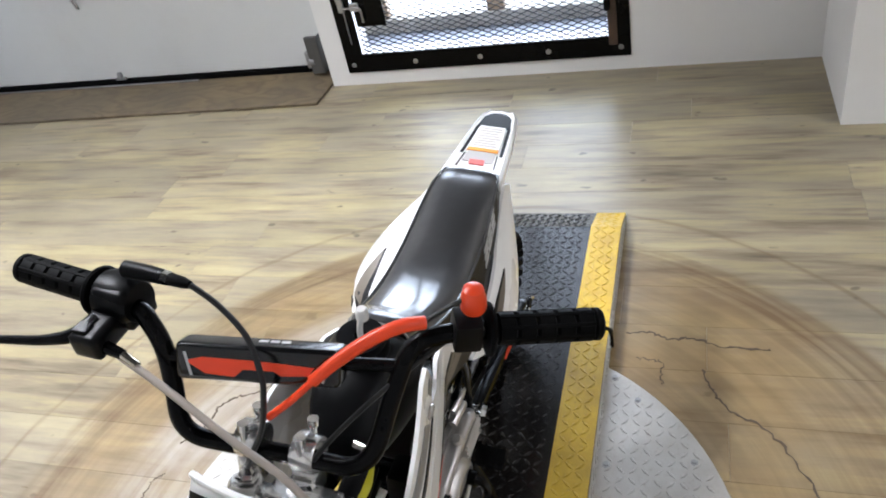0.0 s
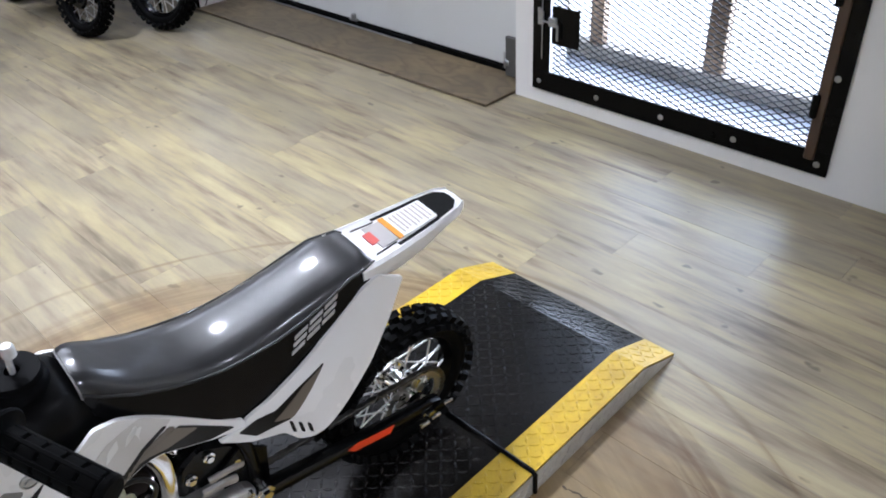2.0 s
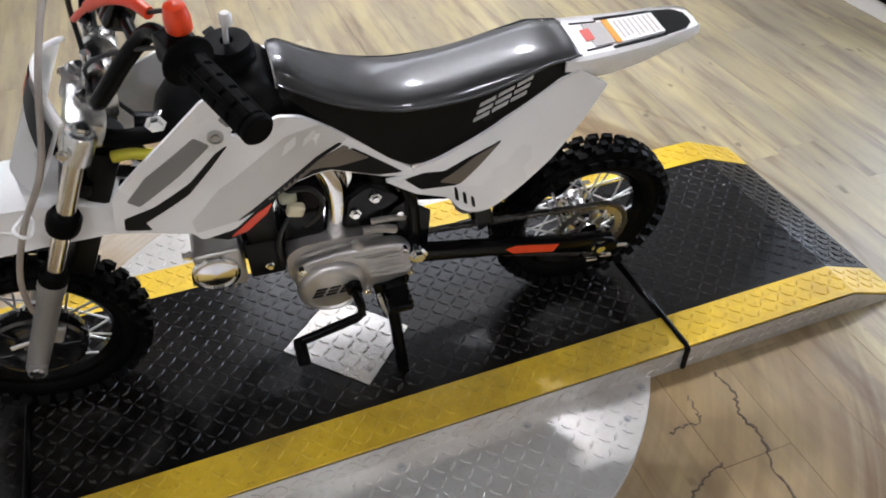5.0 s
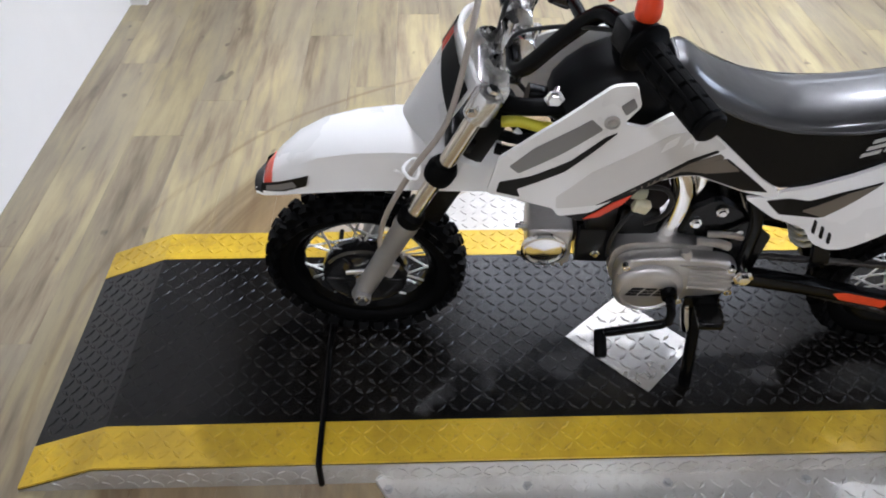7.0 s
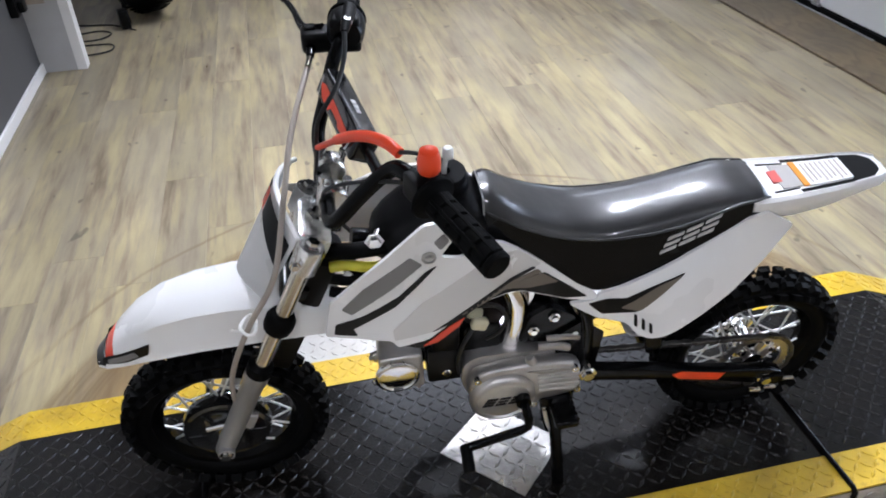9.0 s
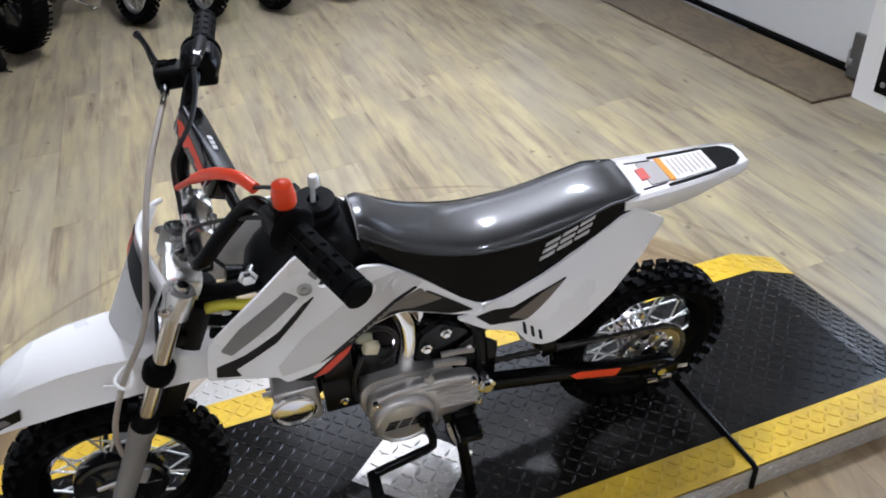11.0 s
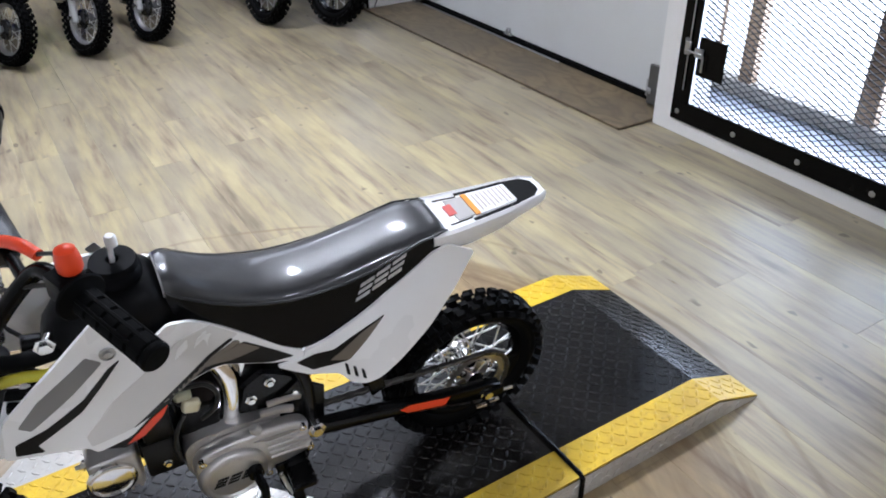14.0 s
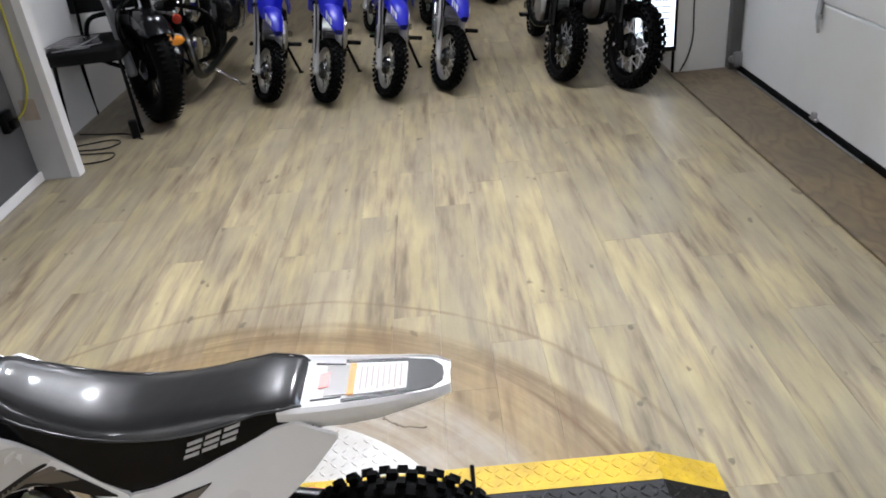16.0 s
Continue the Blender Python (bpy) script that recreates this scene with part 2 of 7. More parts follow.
def empty(name, m, label, category, group="", kind=""):
    ob = new(name)
    ob.empty_display_size = 0.1
    ob.matrix_basis = m
    return tagged(ob, label, category, group, kind)


def box(bm, x0, x1, y0, y1, z0, z1, bevel=0.0, m=None, seg=1):
    b = bmesh.new()
    bmesh.ops.create_cube(b, size=1)
    for v in b.verts:
        v.co = Vector((x0 + (v.co.x + 0.5) * (x1 - x0), y0 + (v.co.y + 0.5) * (y1 - y0), z0 + (v.co.z + 0.5) * (z1 - z0)))
    if bevel:
        bmesh.ops.bevel(b, geom=b.edges[:], offset=bevel, segments=seg, affect="EDGES", profile=0.6)
    join(bm, b, m)
    return bm


def join(bm, b, m=None):
    if m is not None:
        bmesh.ops.transform(b, matrix=m, verts=b.verts[:])
    seen = {}
    for v in b.verts:
        seen[v] = bm.verts.new(v.co)
    for f in b.faces:
        try:
            g = bm.faces.new([seen[v] for v in f.verts])
            g.material_index = f.material_index
        except ValueError:
            pass
    b.free()


def smooth_line(pts, n=6):
    """Catmull-Rom points through pts."""
    p = [Vector(a) for a in pts]
    out = []
    for i in range(len(p) - 1):
        a, b, c, d = p[max(i - 1, 0)], p[i], p[i + 1], p[min(i + 2, len(p) - 1)]
        for k in range(n):
            t = k / n
            out.append(0.5 * (2 * b + (c - a) * t + (2 * a - 5 * b + 4 * c - d) * t * t + (3 * b - a - 3 * c + d) * t ** 3))
    return out + [p[-1]]


def tube(bm, pts, r, seg=10, n=0, caps=True):
    """A tube along pts; r is one radius or one for each given point."""
    rs = r if isinstance(r, (list, tuple)) else [r] * len(pts)
    if n:
        line = smooth_line(pts, n)
        radii = [rs[min(i // n, len(rs) - 1)] * (1 - (i % n) / n) + rs[min(i // n + 1, len(rs) - 1)] * (i % n) / n for i in range(len(line))]
    else:
        line, radii = [Vector(a) for a in pts], rs
    rings = []
    side = None
    for i, c in enumerate(line):
        d = (line[min(i + 1, len(line) - 1)] - line[max(i - 1, 0)]).normalized()
        if side is None:
            side = d.orthogonal().normalized()
        side = (side - d * side.dot(d)).normalized()
        up = d.cross(side)
        rings.append([bm.verts.new(c + radii[i] * (math.cos(a) * side + math.sin(a) * up)) for a in (2 * math.pi * k / seg for k in range(seg))])
    for a, b in zip(rings, rings[1:]):
        for k in range(seg):
            bm.faces.new((a[k], a[(k + 1) % seg], b[(k + 1) % seg], b[k]))
    if caps:
        bm.faces.new(rings[0])
        bm.faces.new(rings[-1])
    return bm


def lathe(bm, profile, m, seg=32, closed=False):
    """Turns (radius, height) pairs about the local z axis of m."""
    rings = []
    for r, h in profile:
        rings.append([bm.verts.new(m @ Vector((r * math.cos(2 * math.pi * k / seg), r * math.sin(2 * math.pi * k / seg), h))) for k in range(seg)])
    pairs = list(zip(rings, rings[1:]))
    if closed:
        pairs.append((rings[-1], rings[0]))
    for a, b in pairs:
        for k in range(seg):
            bm.faces.new((a[k], a[(k + 1) % seg], b[(k + 1) % seg], b[k]))
    if not closed:
        for ring, (r, h) in ((rings[0], profile[0]), (rings[-1], profile[-1])):
            if r > 1e-5:
                bm.faces.new(ring)
    return bm


def loft(bm, rings, caps=True):
    vs = [[bm.verts.new(c) for c in ring] for ring in rings]
    n = len(vs[0])
    for a, b in zip(vs, vs[1:]):
        for k in range(n):
            bm.faces.new((a[k], a[(k + 1) % n], b[(k + 1) % n], b[k]))
    if caps:
        bm.faces.new(vs[0])
        bm.faces.new(vs[-1])
    return bm


def prism(bm, poly, lo, hi, axis="y", bevel=0.0, m=None, seg=1):
    """The polygon poly, drawn in the plane across axis, given depth from lo to hi."""
    put = {"y": lambda a, b, d: (a, d, b), "z": lambda a, b, d: (a, b, d), "x": lambda a, b, d: (d, a, b)}[axis]
    b = bmesh.new()
    f = b.faces.new([b.verts.new(put(u, w, lo)) for u, w in poly])
    r = bmesh.ops.extrude_face_region(b, geom=[f])
    step = Vector(put(0, 0, hi - lo))
    bmesh.ops.translate(b, vec=step, verts=[v for v in r["geom"] if isinstance(v, bmesh.types.BMVert)])
    if bevel:
        bmesh.ops.bevel(b, geom=b.edges[:], offset=bevel, segments=seg, affect="EDGES", profile=0.6)
    join(bm, b, m)
    return bm


def bolt_head(bm, m, r=0.007, h=0.005):
    lathe(bm, [(r * 1.5, 0), (r * 1.5, h * 0.25), (r, h * 0.3), (r * 0.9, h), (0.0001, h)], m, 6)


UP = Matrix.Identity(4)
LEFT = Matrix.Rotation(radians(90), 4, "X")      # local z towards -y
REAR = Matrix.Rotation(radians(90), 4, "Y")      # local z towards +x


def at(x, y, z, turn=UP):
    return Matrix.Translation((x, y, z)) @ turn


# ---- the room ----
WALL_X, JAMB_Y, CORNER_Y, STUB_X = 2.27, 1.143, -0.904, 1.753
FAR_Y, BACK_Y, LEFT_X = 9.5, -3.2, -4.2


def wall(name, label, *boxes, material=WALL_PAINT):
    bm = bmesh.new()
    for b in boxes:
        box(bm, *b)
    return tagged(part(name, bm, material, smooth=None), label, "wall", kind="structure")


GATE_Y0, GATE_Y1, GATE_Z0, GATE_Z1 = -0.20, 1.045, 0.062, 2.12
DOOR_X = 2.415
DOOR_Y1 = 3.42
wall("wall_east", "white painted shop wall round the mesh gate",
     (WALL_X, WALL_X + 0.16, CORNER_Y, GATE_Y0 + 0.05, 0, CEILING),
     (WALL_X, WALL_X + 0.16, GATE_Y0 + 0.05, GATE_Y1 - 0.05, 0, GATE_Z0 + 0.05),
     (WALL_X, WALL_X + 0.16, GATE_Y0 + 0.05, GATE_Y1 - 0.05, GATE_Z1 - 0.05, CEILING),
     (WALL_X, WALL_X + 0.16, GATE_Y1 - 0.05, JAMB_Y, 0, CEILING),
     (WALL_X, WALL_X + 0.16, JAMB_Y, DOOR_Y1, 2.35, CEILING))
wall("wall_stub", "white boxed-out corner of the shop wall", (STUB_X, WALL_X + 0.16, BACK_Y, CORNER_Y, 0, CEILING))
wall("wall_pillar", "white painted pillar beside the garage door", (2.07, 2.40, DOOR_Y1 + 0.05, DOOR_Y1 + 0.68, 0, CEILING))
wall("wall_far_east", "plain white shop wall beyond the pillar", (2.40, 2.55, DOOR_Y1 + 0.05, FAR_Y, 0, CEILING))
wall("wall_far_block", "white boxed-out wall beyond the black bikes", (1.66, 2.40, 5.1, FAR_Y, 0, CEILING))
wall("wall_north", "plain grey wall at the far end of the shop", (LEFT_X, 2.55, FAR_Y, FAR_Y + 0.15, 0, CEILING), material=SHOP_GREY)
wall("wall_south", "plain grey wall behind the turntable", (LEFT_X, STUB_X, BACK_Y - 0.15, BACK_Y, 0, CEILING), material=SHOP_GREY)
wall("wall_west", "plain grey side wall of the shop", (LEFT_X - 0.15, LEFT_X, BACK_Y, FAR_Y, 0, CEILING), material=SHOP_GREY)
wall("partition_white", "light painted low partition", (-1.62, -1.44, BACK_Y, 1.79, 0, 2.4))
wall("partition_dark", "charcoal painted panel of the partition", (-1.56, -1.385, 1.79, 2.72, 0, 2.4), material=CHARCOAL_PAINT)
wall("partition_trim", "white trim between the light and the charcoal partition", (-1.44, -1.378, 1.768, 1.79, 0, 2.4))
wall("partition_return", "grey painted return of the partition", (-1.56, -1.232, 2.735, 2.80, 0, 2.4), material=GREY_PAINT)
wall("partition_post", "white corner trim at the end of the grey partition", (-1.232, -1.19, 2.732, 2.803, 0, 2.4))
wall("alcove_wall", "white wall behind the black chair", (-1.60, -1.50, 2.80, 5.2, 0, 2.4), (-3.2, -1.60, 5.1, 5.2, 0, 2.4))
bm = bmesh.new()
box(bm, -1.385, -1.372, 1.80, 2.733, 0, 0.05, 0.003)
tagged(part("baseboard", bm, WALL_PAINT), "white painted trim along the charcoal partition", "baseboard", kind="structure")
bm = bmesh.new()
box(bm, LEFT_X, 2.55, BACK_Y, FAR_Y, CEILING, CEILING + 0.1)
tagged(part("ceiling", bm, CEILING_PAINT, smooth=None), "grey painted shop ceiling", "ceiling", kind="structure")


def ceiling_lamp():
    lamp = empty("ceiling_lamp", at(0, 0, CEILING), "white pendant lamp with a glowing globe, six of them added fill", "lamp", "lamps on the ceiling")
    part("housing", lathe(bmesh.new(), [(0.06, 0.0), (0.06, -0.015), (0.012, -0.02), (0.012, -0.16), (0.05, -0.165), (0.055, -0.19), (0.0001, -0.19)], UP, 24), WALL_PAINT, lamp)
    part("lens", lathe(bmesh.new(), [(0.05, -0.19), (0.06, -0.215), (0.06, -0.235), (0.045, -0.265), (0.0001, -0.272)], UP, 24), LAMP_GLOW, lamp)
    return lamp


first_lamp = ceiling_lamp()
for i, (x, y, watts, cone) in enumerate(LAMPS):
    m = at(x, y, CEILING)
    if i:
        copy_thing(first_lamp, m)
    else:
        first_lamp.matrix_basis = m
    light = bpy.data.lights.new("lamp_light", "SPOT")
    light.energy, light.color, light.shadow_soft_size = watts, (1.0, 0.98, 0.955), 0.045
    light.spot_size, light.spot_blend = radians(cone), 1.0
    ob = new("lamp_light", light)
    ob.matrix_basis = at(x, y, CEILING - 0.32)

# Unseen panels, added to give the seat its broad ceiling sheen.
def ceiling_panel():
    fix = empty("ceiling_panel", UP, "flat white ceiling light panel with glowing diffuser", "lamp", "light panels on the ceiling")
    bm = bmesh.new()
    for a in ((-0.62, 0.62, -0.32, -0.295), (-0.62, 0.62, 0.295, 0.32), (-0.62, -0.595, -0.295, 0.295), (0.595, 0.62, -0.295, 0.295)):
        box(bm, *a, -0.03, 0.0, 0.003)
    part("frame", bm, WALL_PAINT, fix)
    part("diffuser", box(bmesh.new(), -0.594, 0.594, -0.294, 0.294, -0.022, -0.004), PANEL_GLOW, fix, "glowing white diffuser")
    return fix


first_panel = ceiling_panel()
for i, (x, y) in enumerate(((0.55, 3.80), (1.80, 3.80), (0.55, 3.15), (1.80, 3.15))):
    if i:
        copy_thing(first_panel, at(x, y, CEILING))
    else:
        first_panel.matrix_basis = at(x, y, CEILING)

# daylight through the gate
light = bpy.data.lights.new("daylight", "AREA")
light.shape, light.size, light.size_y, light.energy, light.color = "RECTANGLE", 1.1, 1.9, 36.0, (0.78, 0.88, 1.0)
ob = new("daylight", light)
ob.matrix_basis = look((WALL_X + 0.45, 0.42, 1.1), (0, 0.42, 0.9))

TRACK_STEEL = surface("dull_dark_track_steel", (0.13, 0.13, 0.125), 0.5, 0.6, 0.2, 15.0)
# garage door: two panels, rubber foot, track and rollers
garage = empty("garage_door", at(DOOR_X, 0, 0), "closed white sectional garage door with black rubber foot", "garage door", kind="structure")
for z0, z1 in ((0.045, 0.555), (0.56, 1.10), (1.105, 1.65), (1.655, 2.32)):
    bm = bmesh.new()
    box(bm, 0, 0.05, JAMB_Y + 0.03, DOOR_Y1 + 0.02, z0, z1, 0.006)
    part("door_panel", bm, DOOR_PAINT, garage)
bm = bmesh.new()
box(bm, -0.004, 0.04, JAMB_Y + 0.05, DOOR_Y1, 0.004, 0.043, 0.006)
part("rubber_foot", bm, RUBBER, garage)
for y, top in ((JAMB_Y + 0.10, 0.21), (DOOR_Y1 - 0.03, 2.3)):
    bm = bmesh.new()
    box(bm, -0.065, -0.045, y - 0.03, y + 0.03, 0.03, top, 0.003)
    box(bm, -0.065, -0.005, y - 0.033, y - 0.029, 0.03, top)
    part("track", bm, TRACK_STEEL, garage)
for y in (2.405,):
    bm = bmesh.new()
    box(bm, -0.020, -0.001, y - 0.032, y + 0.032, 0.045, 0.058, 0.003)
    box(bm, -0.024, -0.001, y - 0.012, y + 0.012, 0.058, 0.085, 0.004)
    part("foot_bracket", bm, GALVANISED, garage)
part("floor_strip", box(bmesh.new(), -0.020, -0.008, 1.95, DOOR_Y1 - 0.08, 0.0145, 0.019, 0.001), GALVANISED, garage, "bright aluminium strip under the door")
bm = bmesh.new()
prism(bm, [(2.475, 0.580), (2.500, 0.575), (2.512, 0.500), (2.488, 0.488), (2.470, 0.520)], -0.020, -0.006, "x", 0.002)
prism(bm, [(2.462, 0.500), (2.482, 0.505), (2.462, 0.435), (2.448, 0.440)], -0.030, -0.018, "x", 0.002)
tube(bm, [(-0.012, 2.468, 0.505), (-0.034, 2.468, 0.505)], 0.012, 10)
part("latch", bm, GALVANISED, garage)
for y in (JAMB_Y + 0.13, DOOR_Y1 - 0.06):
    for z in (0.09, 0.58):
        bm = bmesh.new()
        box(bm, -0.045, -0.002, y - 0.035, y + 0.03, z - 0.04, z + 0.04, 0.004)
        lathe(bm, [(0.02, -0.012), (0.022, 0), (0.02, 0.012)], at(-0.05, y - 0.01, z, LEFT), 14)
        part("roller_bracket", bm, GALVANISED, garage)

bm = bmesh.new()
prism(bm, [(2.085, 1.155), (2.27, 1.15), (2.44, 1.15), (2.44, DOOR_Y1 + 0.04), (2.065, DOOR_Y1 + 0.04), (2.04, DOOR_Y1 + 0.12)], 0.001, 0.014, "z", 0.003)
tagged(part("threshold_board", bm, PLYWOOD), "worn stained plywood threshold board before the garage door", "threshold", kind="structure")

# mesh gate
MESH_PAINT = surface("matt_black_mesh_paint", (0.006, 0.006, 0.006), 0.6, 0, 0.2, 20.0, None, 0, 0.1, 0, 0.1, 0.5, 1.25)
gate = empty("mesh_gate", at(WALL_X, 0, 0), "black steel gate of expanded metal, bolted over the doorway", "gate")
W = 0.085


def gate_bar(y0, y1, z0, z1):
    bm = bmesh.new()
    box(bm, -0.008, 0.0, y0, y1, z0, z1, 0.0015)
    return bm


part("bottom_bar", gate_bar(GATE_Y0, GATE_Y1, GATE_Z0, GATE_Z0 + W), BLACK_STEEL, gate)
part("top_bar", gate_bar(GATE_Y0, GATE_Y1, GATE_Z1 - W, GATE_Z1), BLACK_STEEL, gate)
part("side_bar", gate_bar(GATE_Y0, GATE_Y0 + W, GATE_Z0 + W, GATE_Z1 - W), BLACK_STEEL, gate)
part("side_bar", gate_bar(GATE_Y1 - W, GATE_Y1, GATE_Z0 + W, GATE_Z1 - W), BLACK_STEEL, gate)
bm = bmesh.new()
box(bm, -0.014, 0.024, GATE_Y0 + W - 0.035, GATE_Y0 + W, GATE_Z0 + 0.05, GATE_Z1 - 0.05, 0.003)
part("hinge_post", bm, surface("rusty_brown_steel", (0.10, 0.065, 0.045), 0.55, 0.3, 0.3, 15.0, (0.20, 0.09, 0.04), 0.5), gate, "rust-brown hinge post")
for y in (1.01, 0.7175, 0.425, 0.1325, -0.162):
    for z in (0.10,) if -0.1 < y < 1.0 else (0.10, 0.40, 0.75, 1.1, 1.45, 1.8):
        bm = bmesh.new()
        bolt_head(bm, at(-0.008, y, z, Matrix.Rotation(radians(-90), 4, "Y")), 0.008, 0.006)
        part("bolt", bm, GALVANISED, gate)
bm = bmesh.new()
y0, y1, z0, z1 = GATE_Y0 + 0.055, GATE_Y1 - 0.052, GATE_Z0 + W - 0.03, GATE_Z1 - W + 0.01
pitch_y, pitch_z = 0.050, 0.0225
rows, cols = int((z1 - z0) / pitch_z), int((y1 - y0) / pitch_y)
for r in range(rows):
    for flip in (1, -1):
        pts = []
        for c in range(cols * 2 + 1):
            odd = c % 2
            pts.append((0.011 + 0.004 * odd, y0 + c * pitch_y / 2, z0 + r * pitch_z + pitch_z * (0.5 * odd if flip == 1 else 1 - 0.5 * odd)))
        for a, b in zip(pts, pts[1:]):
            a, b = Vector(a), Vector(b)
            o = Vector((0.0028, 0, 0)), Vector((0, 0, 0.0016))
            q = [bm.verts.new(e + s * o[0] + u * o[1]) for e in (a, b) for s, u in ((-1, -1), (1, -1), (1, 1), (-1, 1))]
            for i in range(4):
                bm.faces.new((q[i], q[(i + 1) % 4], q[4 + (i + 1) % 4], q[4 + i]))
tagged(part("expanded_mesh", bm, MESH_PAINT, gate, "black expanded metal mesh", smooth=None), kind="stuff")
lock = part("lock_plate", box(bmesh.new(), -0.014, -0.009, 0.81, 0.945, 0.275, 0.43, 0.002), BLACK_STEEL, gate)
bm = bmesh.new()
box(bm, -0.026, -0.014, 0.915, 0.955, 0.348, 0.385, 0.003)
tube(bm, [(-0.028, 1.0, 0.366), (-0.028, 0.955, 0.366), (-0.028, 0.915, 0.366), (-0.03, 0.905, 0.36), (-0.03, 0.905, 0.30)], 0.0045, 8)
box(bm, -0.02, -0.008, 0.985, 1.012, 0.345, 0.40, 0.003)
part("latch_bolt", bm, GALVANISED, lock, "galvanised slide bolt")
part("latch_rod", tube(bmesh.new(), [(-0.014, 0.992, 0.20), (-0.014, 0.992, 1.3)], 0.003, 6), GALVANISED, gate, "thin steel latch rod")
for z in (0.30, 0.66, 1.4):
    bm = bmesh.new()
    lathe(bm, [(0.012, -0.04), (0.014, -0.03), (0.014, 0.03), (0.012, 0.04)], at(-0.012, GATE_Y0 + W + 0.0, z), 12)
    part("hinge", bm, BLACK_STEEL, gate)

# storefront behind the gate
front = empty("storefront_window", at(WALL_X + 0.16, 0, 0), "bronze-framed glass storefront doors behind the gate", "window", kind="structure")
for y0, y1 in ((GATE_Y0 - 0.1, GATE_Y0 + 0.10), (0.375, 0.455), (0.935, 1.0), (GATE_Y1 + 0.10, GATE_Y1 + 0.15)):
    bm = bmesh.new()
    box(bm, 0.17, 0.22, y0, y1, 0.165, 2.3, 0.004)
    part("mullion", bm, BRONZE_ALU, front)
bm = bmesh.new()
box(bm, 0.16, 0.23, GATE_Y0 - 0.1, GATE_Y1 + 0.15, 0.10, 0.165, 0.004)
part("bottom_rail", bm, surface("dusty_rail", (0.30, 0.27, 0.23), 0.6, 0.1, 0.3, 12.0, (0.5, 0.48, 0.45), 0.5), front)
bm = bmesh.new()
box(bm, 0.0, 0.235, GATE_Y0 - 0.1, GATE_Y1 + 0.15, -0.05, 0.095, 0.004)
part("sill", bm, surface("pale_concrete", (0.34, 0.36, 0.42), 0.8, 0, 0.1, 8.0), front)
bm = bmesh.new()
box(bm, 0.0, 0.24, GATE_Y0 - 0.14, GATE_Y0 - 0.1, 0, 2.4)
box(bm, 0.0, 0.24, GATE_Y1 + 0.15, GATE_Y1 + 0.19, 0, 2.4)
box(bm, 0.0, 0.24, GATE_Y0 - 0.14, GATE_Y1 + 0.19, 2.4, 2.44)
part("reveal", bm, WALL_PAINT, front)
bm = bmesh.new()
box(bm, WALL_X + 1.6, WALL_X + 1.65, -3.5, 4.0, -0.6, 4.0)
tagged(part("backdrop", bm, OUTSIDE, smooth=None), "overexposed white daylight outside", "backdrop", kind="structure")


# ---- turntable ----
PLAT_Z, DISC_Z = 0.064, 0.012
X0, XF, JF, JR, XR, X1 = -1.103, -0.955, -0.56, 0.680, 1.106, 1.254
Y0, Y1, STRIP = -0.245, 0.377, 0.086


def treads(bm, inside, height, x0, x1, y0, y1, step=0.0225, length=0.0275, width=0.0078, tall=0.0021):
    """Raised lozenges of tread plate, laid crosswise in turn, wherever inside(x, y) holds; height(x, y) gives the plate."""
    nx, ny = int((x1 - x0) / step), int((y1 - y0) / step)
    for i in range(nx + 1):
        for j in range(ny + 1):
            x, y = x0 + i * step, y0 + j * step
            if not inside(x, y):
                continue
            a = radians(45 if (i + j) % 2 else -45)
            ca, sa = math.cos(a), math.sin(a)
            low, high = [], []
            for u, w in ((-0.5, 0), (0, -0.5), (0.5, 0), (0, 0.5)):
                for ring, k, up in ((low, 1.0, 0.0), (high, 0.55, tall)):
                    dx, dy = u * length * k, w * width * k
                    px, py = x + dx * ca - dy * sa, y + dx * sa + dy * ca
                    ring.append(bm.verts.new((px, py, height(px, py) + up)))
            for k in range(4):
                bm.faces.new((low[k], low[(k + 1) % 4], high[(k + 1) % 4], high[k]))
            bm.faces.new(high)


def plate_height(x, y=0):
    if x < XF:
        return 0.006 + (PLAT_Z - 0.006) * max(0, (x - X0)) / (XF - X0)
    if x > XR:
        return 0.006 + (PLAT_Z - 0.006) * max(0, (X1 - x)) / (X1 - XR)
    return PLAT_Z


turntable = empty("turntable", at(0, 0, 0), "motorcycle display turntable of black and yellow tread plate", "turntable")
bm = lathe(bmesh.new(), [(0.618, 0.0), (0.62, 0.002), (0.62, DISC_Z - 0.002), (0.618, DISC_Z), (0.0001, DISC_Z)], at(*TURN_CENTRE, 0), 96)
disc = part("disc", bm, BARE_PLATE, turntable, "round bare steel tread plate disc")
bm = bmesh.new()
treads(bm, lambda x, y: math.hypot(x - TURN_CENTRE[0], y - TURN_CENTRE[1]) < 0.605 and not (Y0 - 0.01 < y < Y1 + 0.01), lambda x, y: DISC_Z, -0.55, 0.69, -0.56, 0.69, 0.026, 0.026, 0.0075)
tagged(part("tread", bm, BARE_PLATE, disc, smooth=None), kind="stuff")
for y in (Y0 - 0.012, Y1 + 0.012):
    for x in (-0.44, -0.19, 0.064, 0.318, 0.569):
        bm = bmesh.new()
        bolt_head(bm, at(x, y - 0.012 if y < 0 else y + 0.012, DISC_Z), 0.0065, 0.006)
        part("bolt", bm, GALVANISED, disc)
for k in range(8):
    a = radians(-22 - k * 20)
    for r in (0.585,):
        bm = bmesh.new()
        bolt_head(bm, at(TURN_CENTRE[0] + r * math.cos(a), TURN_CENTRE[1] + r * math.sin(a), DISC_Z), 0.0055, 0.004)
        part("bolt", bm, GALVANISED, disc)


